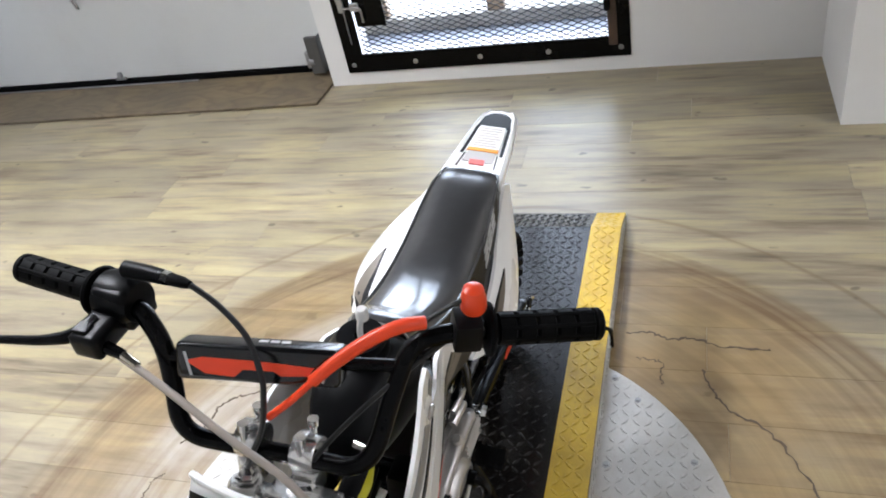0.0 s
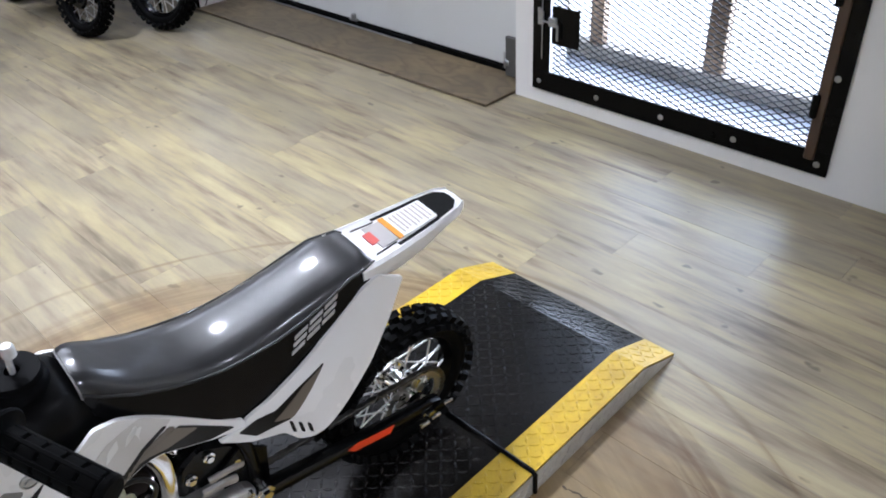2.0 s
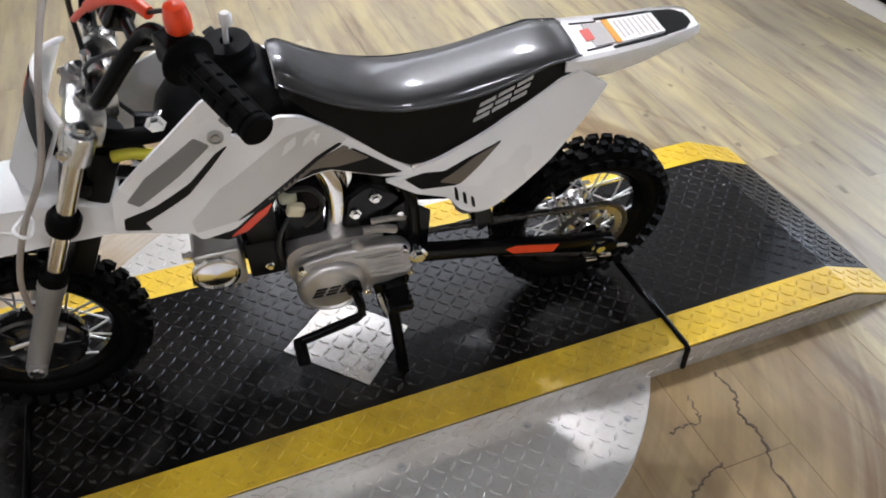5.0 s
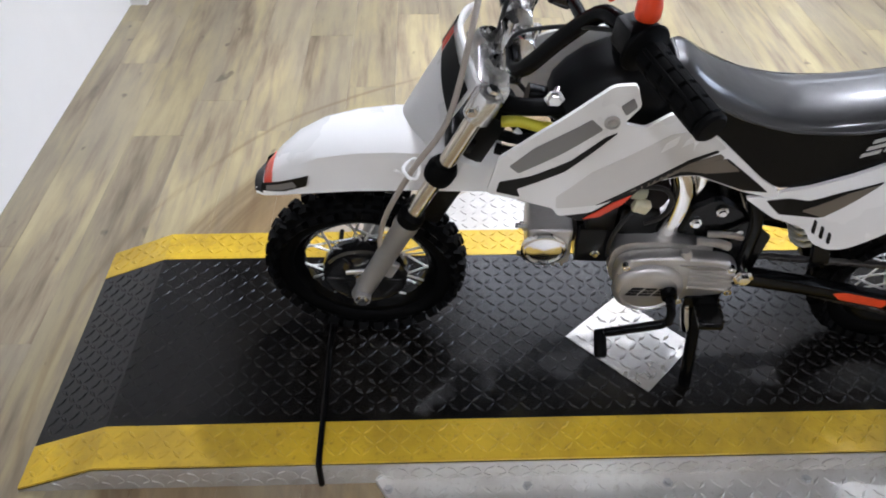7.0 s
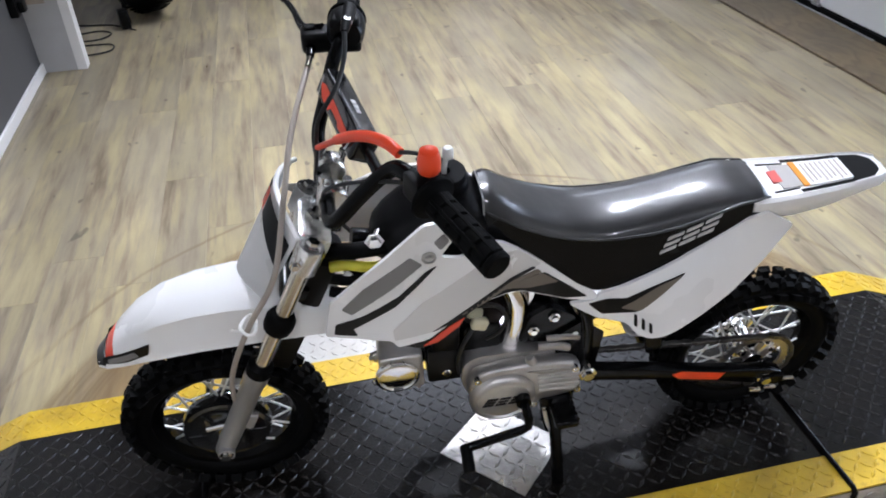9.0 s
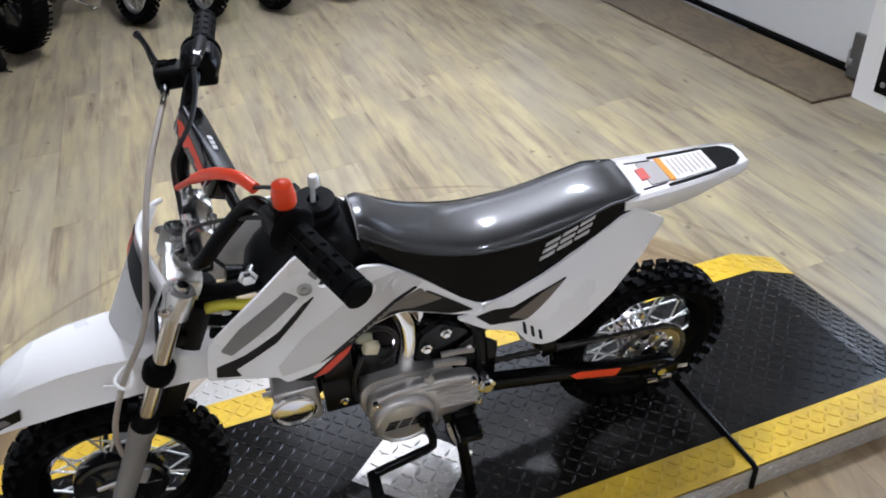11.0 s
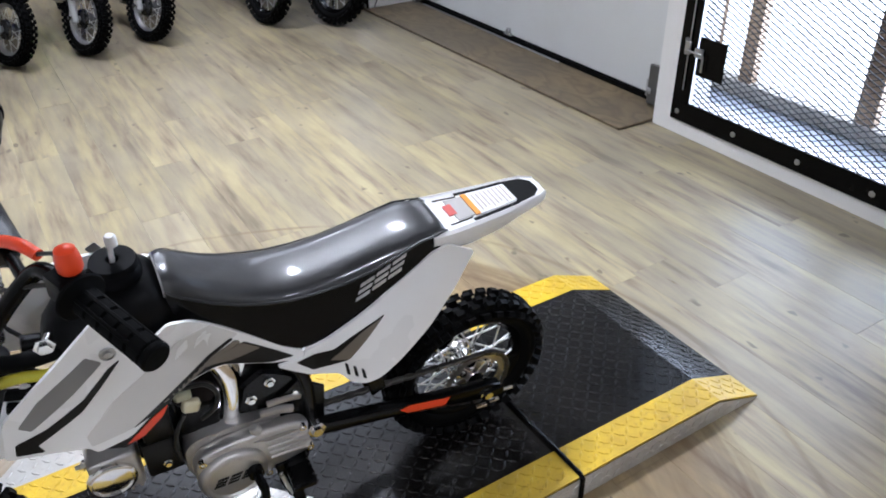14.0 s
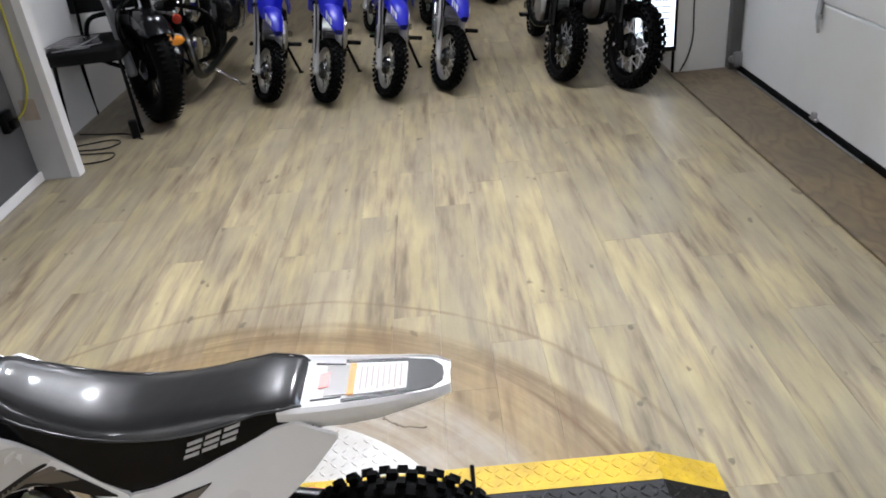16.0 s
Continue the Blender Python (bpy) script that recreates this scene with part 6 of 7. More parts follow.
tube(bm, [(-0.06, -0.03, 0.44), (-0.085, -0.04, 0.40), (-0.075, -0.05, 0.345)], 0.005, 8, 5)
part("wiring", bm, CABLE_BLACK, bike, "loose black wiring")
bm = box(bmesh.new(), -0.105, -0.055, -0.058, -0.02, 0.36, 0.445, 0.008, None, 2)
part("coil_box", bm, BLACK_PLASTIC, bike)
bm = box(bmesh.new(), -0.112, -0.052, -0.057, -0.043, 0.276, 0.362, 0.005, None, 2)
cowl = part("cylinder_cowl", bm, BLACK_PLASTIC, engine, "black plate beside the cylinder")
bm = bmesh.new()
bolt_head(bm, at(-0.078, -0.057, 0.300, LEFT), 0.006, 0.006)
part("bolt", bm, CHROME, cowl)
# exhaust on the far side
bm = tube(bmesh.new(), [(-0.12, 0.01, 0.27), (-0.14, 0.05, 0.24), (-0.06, 0.09, 0.23), (0.08, 0.10, 0.25), (0.18, 0.10, 0.33)], 0.014, 14, 6)
tube(bm, [(0.18, 0.10, 0.33), (0.24, 0.105, 0.375), (0.42, 0.11, 0.45), (0.46, 0.11, 0.466)], [0.016, 0.034, 0.036, 0.026], 18, 4)
part("exhaust", bm, BLACK_STEEL, bike, "black exhaust")
# gear lever, foot pegs, side stand
bm = tube(bmesh.new(), [(0.054, -0.098, 0.250), (0.056, -0.120, 0.246), (0.060, -0.130, 0.228), (0.060, -0.132, 0.206), (0.048, -0.133, 0.198), (-0.045, -0.138, 0.176), (-0.060, -0.139, 0.172)], 0.0085, 10)
lathe(bm, [(0.014, -0.016), (0.014, 0.016)], at(0.054, -0.098, 0.252, LEFT), 14)
gear = part("gear_lever", bm, BLACK_STEEL, bike, "black gear lever")
bm = lathe(bmesh.new(), [(0.009, 0), (0.0115, 0.004), (0.0115, 0.046), (0.009, 0.050), (0.0001, 0.050)], at(-0.056, -0.132, 0.174, Matrix.Rotation(radians(112), 4, "X")), 14)
part("rubber_toe", bm, RUBBER, gear)
for s in (-1, 1):
    bm = box(bmesh.new(), 0.095, 0.165, min(s * 0.05, s * 0.075), max(s * 0.05, s * 0.075), 0.185, 0.222, 0.006)
    peg = part("peg_bracket", bm, BLACK_STEEL, bike, "black foot peg")
    bm = box(bmesh.new(), 0.108, 0.152, min(s * 0.075, s * 0.150), max(s * 0.075, s * 0.150), 0.206, 0.222, 0.004)
    for k in range(6):
        for side in (0.111, 0.149):
            prism(bm, [(-0.004, 0), (0.004, 0), (0, 0.007)], -0.002, 0.002, "y", 0, at(side, s * (0.082 + 0.012 * k), 0.222))
    part("foot_peg", bm, BLACK_STEEL, peg)
bm = tube(bmesh.new(), [(0.120, -0.080, 0.205), (0.126, -0.112, 0.12), (0.131, -0.150, 0.010)], 0.0115, 12)
prism(bm, rounded([(0.090, 0.226), (0.156, 0.222), (0.152, 0.160), (0.134, 0.108), (0.112, 0.112), (0.098, 0.165)], 0.008), -0.092, -0.074, "y", 0.004, None, 2)
box(bm, 0.106, 0.158, -0.174, -0.132, 0.006, 0.015, 0.003)
lathe(bm, [(0.016, -0.012), (0.016, 0.012)], at(0.120, -0.078, 0.205, LEFT), 14)
part("side_stand", bm, BLACK_STEEL, bike, "black side stand")
bm = tube(bmesh.new(), [(0.10, -0.092, 0.20), (0.108, -0.10, 0.16), (0.118, -0.105, 0.135)], 0.004, 8)
part("stand_spring", bm, SPRING, bike)


# ---- parked motorcycles beyond the turntable ----
BLUE_PLASTIC = surface("blue_moulded_plastic", (0.006, 0.008, 0.34), 0.3, 0, 0.06, 15.0, None, 0, 0.05, 0.3)
GREEN_PLASTIC = surface("green_moulded_plastic", (0.10, 0.62, 0.03), 0.32, 0, 0.06, 15.0, None, 0, 0.05, 0.3)
GLOSS_BLACK = surface("gloss_black_paint", (0.006, 0.006, 0.007), 0.12, 0, 0.1, 15.0, None, 0, 0.02, 0.6, 0.03)
DIM_STEEL = surface("dull_grey_steel", (0.17, 0.17, 0.17), 0.38, 0.6, 0.1, 25.0)
PALE_FORK = surface("pale_grey_fork", (0.42, 0.42, 0.42), 0.36, 0.25, 0.06, 20.0)


def road_tyre(bm, r, w, seg=56):
    """A grooved road tyre about the local y axis."""
    prof = []
    for k in range(18):
        a = 2 * math.pi * k / 18
        prof.append((r - w * 0.5 + w * 0.5 * math.cos(a), w * 0.5 * math.sin(a)))
    lathe(bm, prof, LEFT, seg, True)
    for k in range(seg):
        for s in (-1, 1):
            a = 2 * math.pi * k / seg
            box(bm, -0.005, 0.005, s * w * 0.10 if s > 0 else -w * 0.40, w * 0.40 if s > 0 else -w * 0.10, r - 0.006, r + 0.001, 0, Matrix.Rotation(a, 4, "Y") @ Matrix.Rotation(radians(s * 0), 4, "X"))
    return bm


def plain_wheel(name, parent, m, r, w, rim_r, knobs, spokes, rim_mat):
    """A spoked wheel: hub, tyre, rim and each spoke."""
    hub = lathe(bmesh.new(), [(0.010, -0.062), (0.012, -0.05), (0.016, -0.048), (0.018, -0.036), (0.034, -0.032), (0.036, -0.024), (0.020, -0.016), (0.020, 0.016), (0.036, 0.024), (0.034, 0.032), (0.018, 0.036), (0.016, 0.048), (0.012, 0.05), (0.010, 0.062)], LEFT, 18)
    wheel = part(name, hub, DIM_STEEL, parent, "spoked wheel with black knobbly tyre")
    wheel.matrix_basis = m
    part("tyre", carcass(bmesh.new(), r, w), RUBBER, wheel, "black knobbly tyre", smooth=35)
    tagged(part("knobbly_tread", tread_knobs(bmesh.new(), r, w, knobs), RUBBER, wheel, smooth=None), kind="stuff")
    part("rim", rim_mesh(bmesh.new(), rim_r), rim_mat, wheel)
    for k in range(spokes):
        p, q = spoke_line(k, spokes, 0.034, 0.027, rim_r)
        part("spoke", tube(bmesh.new(), [p, q], 0.0026, 4), SPOKE, wheel)
    return wheel


def parked_bike(label, group, plastic, steer, flash, tall_fork=0.0):
    """A small dirt bike, front contact at the origin, nose towards -y, on its side stand."""
    ob = empty("dirt_bike", UP, label, "motorcycle", group)
    L = Matrix.Rotation(radians(90), 4, "Z") @ Matrix.Rotation(radians(8), 4, "X") @ at(0.487, 0, 0)
    f0, f1 = Vector((-0.487, 0, 0.19)), Vector((-0.262, 0, 0.685))
    axis = (f1 - f0).normalized()
    rake = math.atan2(axis.x, axis.z)
    S = L @ Matrix.Translation(f1) @ Matrix.Rotation(radians(steer), 4, axis) @ Matrix.Translation(-f1)
    F = S @ Matrix.Translation(f0) @ Matrix.Rotation(rake, 4, "Y")

    def put(name, bm, mat, m=L, text="", over=None, smooth=40):
        bmesh.ops.transform(bm, matrix=m, verts=bm.verts[:])
        return part(name, bm, mat, over or ob, text, smooth)

    fr = plain_wheel("front_wheel", ob, S @ at(-0.487, 0, 0.19), 0.190, 0.066, 0.128, 32, 24, ALU if flash else BLACK_STEEL)
    rr = plain_wheel("rear_wheel", ob, L @ at(0.546, 0, 0.19), 0.190, 0.070, 0.128, 32, 24, ALU if flash else BLACK_STEEL)
    part("brake_drum", lathe(bmesh.new(), [(0.0001, 0.046), (0.02, 0.044), (0.05, 0.036), (0.055, 0.022)], LEFT.inverted(), 20), DRUM, fr)
    for s in (-1, 1):
        b = lathe(bmesh.new(), [(0.012, -0.026), (0.019, -0.02), (0.019, 0.20), (0.022, 0.205), (0.022, 0.225), (0.015, 0.23), (0.015, 0.50)], at(0, s * 0.072, 0), 16)
        box(b, -0.016, 0.02, s * 0.072 - 0.012, s * 0.072 + 0.012, -0.03, 0.03, 0.005)
        leg = put("fork_leg", b, PALE_FORK if flash else BLACK_STEEL, F, "grey fork leg" if flash else "black fork leg with chrome nut")
        b = lathe(bmesh.new(), [(0.011, 0.0), (0.011, 0.03), (0.006, 0.034), (0.0001, 0.034)], at(0, s * 0.078, 0, LEFT if s < 0 else LEFT.inverted()), 8)
        put("axle_nut", b, CHROME, F, "chrome axle nut", leg)
    b = box(bmesh.new(), -0.02, 0.03, -0.09, 0.09, 0.375, 0.405, 0.008)
    box(b, -0.02, 0.03, -0.09, 0.09, 0.48, 0.51, 0.008)
    put("fork_clamp", b, BLACK_STEEL, F)
    # fender and number plate turn with the fork
    b = loft(bmesh.new(), [fender_ring(x * 0.86 - 0.010, top + 0.028, low + 0.046, half * 0.92) for x, top, low, half in FENDER])
    fen = put("front_fender", b, plastic, S, ("blue front fender with white flash" if flash else "gloss black front fender") if plastic is not GREEN_PLASTIC else "green front fender", None, 50)
    if flash:
        for s in (-1, 1):
            for k in range(3):
                x = -0.535 + k * 0.028
                shape = lambda x, z: fender_half((x + 0.010) / 0.86)[2] * 0.92 + 0.001
                b = skin([(x, 0.470 + 0.006 * k), (x + 0.015, 0.476 + 0.008 * k), (x + 0.028, 0.508 + 0.010 * k), (x + 0.009, 0.500 + 0.010 * k)], s, 0.0016, 0.002, shape, 0.01)
                put("flash", b, WHITE_PLASTIC if k != 1 else SILVER_DECAL, S, "white flash on the fender", fen)
    b = loft(bmesh.new(), [[(-0.395 + 0.10 * v, -h, 0.50 + 0.23 * v), (-0.425 + 0.10 * v, -h * 0.55, 0.50 + 0.23 * v), (-0.435 + 0.10 * v, 0, 0.50 + 0.23 * v), (-0.425 + 0.10 * v, h * 0.55, 0.50 + 0.23 * v), (-0.395 + 0.10 * v, h, 0.50 + 0.23 * v), (-0.388 + 0.10 * v, h, 0.50 + 0.23 * v), (-0.42 + 0.10 * v, 0, 0.50 + 0.23 * v), (-0.388 + 0.10 * v, -h, 0.50 + 0.23 * v)] for v, h in ((0, 0.055), (0.12, 0.072), (0.5, 0.085), (0.9, 0.080), (1, 0.068))])
    plate = put("number_plate", b, plastic, S, "", None, 50)
    if flash:
        b = box(bmesh.new(), -0.416, -0.412, -0.062, -0.025, 0.512, 0.522, 0.001)
        put("label_bar", b, PAPER, S, "small white label", plate)
    b = tube(bmesh.new(), [(-0.10, -0.34, 0.82), (-0.14, -0.17, 0.83), (-0.20, -0.09, 0.76), (-0.236, 0, 0.73), (-0.20, 0.09, 0.76), (-0.14, 0.17, 0.83), (-0.10, 0.34, 0.82)], 0.011, 10, 4)
    hb = put("handlebar", b, BLACK_STEEL, S)
    for s in (-1, 1):
        put("grip", tube(bmesh.new(), [(-0.10, s * 0.345, 0.82), (-0.122, s * 0.24, 0.824)], 0.018, 12), RUBBER, S, "", hb)
    put("brake_cable", tube(bmesh.new(), [(-0.22, 0.15, 0.83), (-0.32, 0.10, 0.70), (-0.41, 0.098, 0.52), (-0.45, 0.09, 0.40), (-0.47, 0.085, 0.28)], 0.0055, 8, 5), CABLE_BLACK, S)
    # frame, engine, exhaust
    b = tube(bmesh.new(), [(-0.24, 0, 0.60), (-0.05, 0, 0.56), (0.13, 0, 0.47)], 0.02, 10, 4)
    for s in (-1, 1):
        tube(b, [(-0.25, s * 0.03, 0.55), (-0.20, s * 0.06, 0.40), (-0.16, s * 0.065, 0.24), (0.12, s * 0.065, 0.20), (0.17, s * 0.06, 0.30), (0.13, s * 0.03, 0.47)], 0.012, 8, 4)
        tube(b, [(0.13, s * 0.045, 0.48), (0.46, s * 0.05, 0.58)], 0.011, 8)
    put("frame", b, BLACK_STEEL, L, "black tube frame")
    b = prism(bmesh.new(), rounded([(-0.10, 0.27), (-0.05, 0.215), (0.08, 0.21), (0.16, 0.26), (0.15, 0.35), (0.03, 0.39), (-0.08, 0.34)], 0.02, 3), -0.085, 0.085, "y", 0.01, None, 2)
    eng = put("engine", b, CAST_ALU, L, "grey cast engine")
    for k in range(6):
        put("fin", box(bmesh.new(), -0.185 + k * 0.013, -0.178 + k * 0.013, -0.05, 0.05, 0.26, 0.36, 0.001), DIM_STEEL, L, "", eng)
    b = bmesh.new()
    box(b, -0.205, -0.10, -0.038, 0.038, 0.272, 0.348, 0.008)
    put("cylinder", b, DIM_STEEL, L, "", eng)
    b = tube(bmesh.new(), [(-0.19, 0.02, 0.27), (-0.21, 0.07, 0.24), (-0.10, 0.11, 0.22), (0.10, 0.12, 0.26), (0.22, 0.12, 0.36)], 0.016, 12, 5)
    tube(b, [(0.22, 0.12, 0.36), (0.28, 0.12, 0.40), (0.52, 0.12, 0.49)], [0.018, 0.038, 0.036], 14, 3)
    put("exhaust", b, CHROME if flash else BLACK_STEEL, L)
    for s in (-1, 1):
        put("swingarm", prism(bmesh.new(), [(0.15, 0.26), (0.56, 0.17), (0.57, 0.21), (0.15, 0.30)], s * 0.07, s * 0.09, "y", 0.004), BLACK_STEEL)
        put("side_shroud", skin(rounded([(-0.28, 0.50), (-0.25, 0.60), (-0.12, 0.70), (-0.07, 0.68), (0.0, 0.63), (0.13, 0.52), (0.0, 0.51), (-0.12, 0.46)], 0.01), s, 0.012, 0.008), plastic, L, "", None, 60)
        put("rear_side_panel", skin(rounded([(0.16, 0.50), (0.33, 0.55), (0.49, 0.58), (0.42, 0.47), (0.29, 0.41), (0.17, 0.45)], 0.01), s, 0.003, 0.006), plastic, L, "", None, 60)
        put("foot_peg", box(bmesh.new(), 0.105, 0.15, min(s * 0.06, s * 0.175), max(s * 0.06, s * 0.175), 0.205, 0.226, 0.006), BLACK_STEEL, L, "black foot peg")
    b = tube(bmesh.new(), [(0.11, -0.075, 0.21), (0.12, -0.125, 0.10), (0.125, -0.165, 0.020)], 0.010, 8)
    box(b, 0.10, 0.15, -0.185, -0.15, 0.016, 0.026, 0.003)
    put("side_stand", b, BLACK_STEEL, L, "black side stand")
    b = loft(bmesh.new(), [ring_at(-0.16, 0.045, 0.56, 0.65), ring_at(-0.07, 0.068, 0.55, 0.70), ring_at(0.03, 0.06, 0.54, 0.66), ring_at(0.10, 0.05, 0.53, 0.60)])
    put("fuel_tank", b, BLACK_PLASTIC)
    b = loft(bmesh.new(), [ring_at(x, h, e - 0.06, t) for x, t, e, h in SEAT[::2]])
    put("seat", b, SEAT_SIDE, L, "black seat")
    b = loft(bmesh.new(), [ring_at(0.40, 0.062, 0.60, 0.64), ring_at(0.55, 0.052, 0.61, 0.65), ring_at(0.66, 0.028, 0.636, 0.65)])
    put("tail_fender", b, plastic, L)
    return ob


def spread(first, places):
    for i, (x, y, turn, size) in enumerate(places):
        m = at(x, y, 0, Matrix.Rotation(radians(turn), 4, "Z")) @ Matrix.Scale(size, 4)
        if i:
            copy_thing(first, m)
        else:
            first.matrix_basis = m


spread(parked_bike("small blue dirt bike with white fender flash, on its side stand", "blue bikes in a row", BLUE_PLASTIC, 26, True), [(-0.375, 3.73, 5, 1.0), (0.0, 3.61, 1, 1.0), (0.38, 3.58, -2, 1.0), (0.735, 3.63, -4, 1.0)])
spread(parked_bike("small green dirt bike parked behind the blue ones", "green bikes in a row", GREEN_PLASTIC, 20, True), [(-0.22, 5.45, 4, 1.0), (0.20, 5.40, -1, 1.0)])
spread(parked_bike("black trail bike with chrome spokes, front wheel turned", "black bikes by the pillar", GLOSS_BLACK, 14, False), [(1.42, 3.57, 0, 1.12), (1.755, 3.31, 6, 1.12), (0.66, 5.50, 0, 1.0), (1.22, 6.12, 4, 1.1)])


def cruiser(cx, cy):
    """A big black road motorcycle seen from ahead, nose towards -y, front contact at (cx, cy)."""
    ob = empty("cruiser_motorcycle", at(cx, cy, 0), "big black cruiser motorcycle with chrome engine and orange signals", "motorcycle")
    lean = Matrix.Rotation(radians(5), 4, "Y")
    S = lean @ at(0, 0.31, 0) @ Matrix.Rotation(radians(40), 4, "Z") @ at(0, -0.31, 0)
    W = S @ at(0, 0.31, 0.31)

    def put(name, bm, mat, m=lean, text="", over=None, smooth=40):
        bmesh.ops.transform(bm, matrix=m, verts=bm.verts[:])
        return part(name, bm, mat, over or ob, text, smooth)

    quarter = Matrix.Rotation(radians(90), 4, "Z")
    wheel = put("front_wheel", lathe(bmesh.new(), [(0.02, -0.07), (0.06, -0.05), (0.065, -0.02), (0.065, 0.02), (0.06, 0.05), (0.02, 0.07)], LEFT, 24), GLOSS_BLACK, W @ quarter, "wheel with thick road tyre")
    put("tyre", road_tyre(bmesh.new(), 0.31, 0.13), RUBBER, W @ quarter, "thick black road tyre", wheel)
    put("rim", rim_mesh(bmesh.new(), 0.205, 0.09), DIM_STEEL, W @ quarter, "", wheel)
    for k in range(9):
        a = 2 * math.pi * k / 9
        put("spoke", tube(bmesh.new(), [(0.05 * math.cos(a), 0, 0.05 * math.sin(a)), (0.20 * math.cos(a), 0, 0.20 * math.sin(a))], 0.011, 6), GLOSS_BLACK, W @ quarter, "", wheel)
    rings = []
    for k in range(10):
        a = radians(-40 + k * 11)
        c, s = math.sin(a), math.cos(a)
        rings.append([(y, -c * rr, s * rr) for y, rr in ((-0.085, 0.27), (-0.082, 0.325), (-0.05, 0.345), (0, 0.352), (0.05, 0.345), (0.082, 0.325), (0.085, 0.27), (0.078, 0.27), (0.075, 0.315), (0, 0.338), (-0.075, 0.315), (-0.078, 0.27))])
    put("front_fender", loft(bmesh.new(), rings), GLOSS_BLACK, W @ Matrix.Rotation(radians(-14), 4, "X"), "deep gloss black front fender")
    for s in (-1, 1):
        leg = put("fork_leg", lathe(bmesh.new(), [(0.022, -0.02), (0.028, 0), (0.028, 0.34), (0.024, 0.35), (0.024, 0.62)], at(s * 0.115, 0, 0) @ Matrix.Rotation(radians(-28), 4, "X"), 16), DIM_STEEL, W, "grey fork leg")
        if s < 0:
            continue
        b = loft(bmesh.new(), [[(s * 0.125 + 0.055 * q * math.cos(a), -0.02 - d, 0.20 + 0.03 * q * math.sin(a)) for a in (2 * math.pi * k / 12 for k in range(12))] for d, q in ((0.0, 0.8), (0.02, 1.0), (0.035, 0.92), (0.04, 0.5))])
        sig = put("turn_signal", b, surface("orange_lens", (0.85, 0.30, 0.01), 0.2, 0, 0.08, 20.0, None, 0, 0.1, 0.4), W @ at(s * 0.03, 0.0, -0.05), "orange turn signal lens")
        b = loft(bmesh.new(), [[(s * 0.125 + 0.062 * q * math.cos(a), 0.02 - d, 0.20 + 0.036 * q * math.sin(a)) for a in (2 * math.pi * k / 12 for k in range(12))] for d, q in ((-0.02, 0.4), (0.0, 0.9), (0.035, 1.0))])
        put("signal_housing", b, CHROME, W @ at(s * 0.03, 0.0, -0.05), "chrome signal housing", sig)
    put("crash_bar", tube(bmesh.new(), [(-0.10, 0.42, 0.62), (-0.34, 0.40, 0.58), (-0.36, 0.43, 0.36), (-0.12, 0.46, 0.26)], 0.014, 10, 6), BLACK_STEEL, lean)
    put("crash_bar", tube(bmesh.new(), [(0.10, 0.62, 0.62), (0.30, 0.60, 0.56), (0.32, 0.62, 0.34), (0.12, 0.66, 0.24)], 0.014, 10, 6), BLACK_STEEL, lean)
    put("reflector", lathe(bmesh.new(), [(0.026, 0), (0.028, 0.004), (0.026, 0.014), (0.0001, 0.018)], at(0.20, 0.30, 0.60, LEFT), 20), surface("red_reflector", (0.35, 0.03, 0.015), 0.2, 0, 0.1, 30.0), lean, "round red reflector")
    put("headlamp", lathe(bmesh.new(), [(0.0001, -0.10), (0.06, -0.09), (0.09, -0.03), (0.095, 0.0), (0.085, 0.012), (0.0001, 0.02)], at(0, 0.28, 0.88, LEFT), 24), CHROME, S)
    b = prism(bmesh.new(), rounded([(0.55, 0.16), (1.05, 0.16), (1.12, 0.26), (1.08, 0.40), (0.60, 0.42), (0.52, 0.30)], 0.04, 4), -0.13, 0.13, "x", 0.015, lean, 2)
    eng = part("engine_case", b, GLOSS_BLACK, ob, "black engine case with chrome covers")
    put("round_cover", lathe(bmesh.new(), [(0.10, 0), (0.10, 0.02), (0.085, 0.035), (0.0001, 0.04)], at(0.13, 0.78, 0.30, REAR), 24), CHROME, lean, "round chrome engine cover", eng)
    put("round_cover", lathe(bmesh.new(), [(0.06, 0), (0.06, 0.03), (0.045, 0.04), (0.0001, 0.045)], at(0.13, 0.98, 0.28, REAR), 24), CHROME, lean, "round chrome engine cover", eng)
    for k, (y, tilt) in enumerate(((0.72, 20), (0.92, -20))):
        m = lean @ at(0, y, 0.40) @ Matrix.Rotation(radians(tilt), 4, "X")
        for j in range(7):
            put("fin", box(bmesh.new(), -0.10, 0.10, -0.075, 0.075, 0.012 + j * 0.022, 0.020 + j * 0.022, 0.003), BLACK_STEEL, m, "", eng)
        b = bmesh.new()
        box(b, -0.08, 0.08, -0.06, 0.06, 0.0, 0.17, 0.008)
        cyl = put("cylinder", b, BLACK_STEEL, m, "black finned cylinder", eng)
        put("rocker_cover", box(bmesh.new(), -0.10, 0.11, -0.07, 0.07, 0.172, 0.225, 0.018, None, 3), CHROME, m, "chrome rocker cover", eng)
    put("air_cleaner", lathe(bmesh.new(), [(0.075, 0), (0.085, 0.01), (0.085, 0.05), (0.06, 0.07), (0.0001, 0.075)], at(0.11, 0.82, 0.56, REAR), 28), CHROME, lean, "chrome air cleaner")
    put("exhaust", tube(bmesh.new(), [(0.10, 0.66, 0.46), (0.17, 0.56, 0.36), (0.19, 0.60, 0.20), (0.20, 0.9, 0.16), (0.20, 1.6, 0.18)], 0.028, 12, 6), DRUM, lean, "dark chrome exhaust pipe")
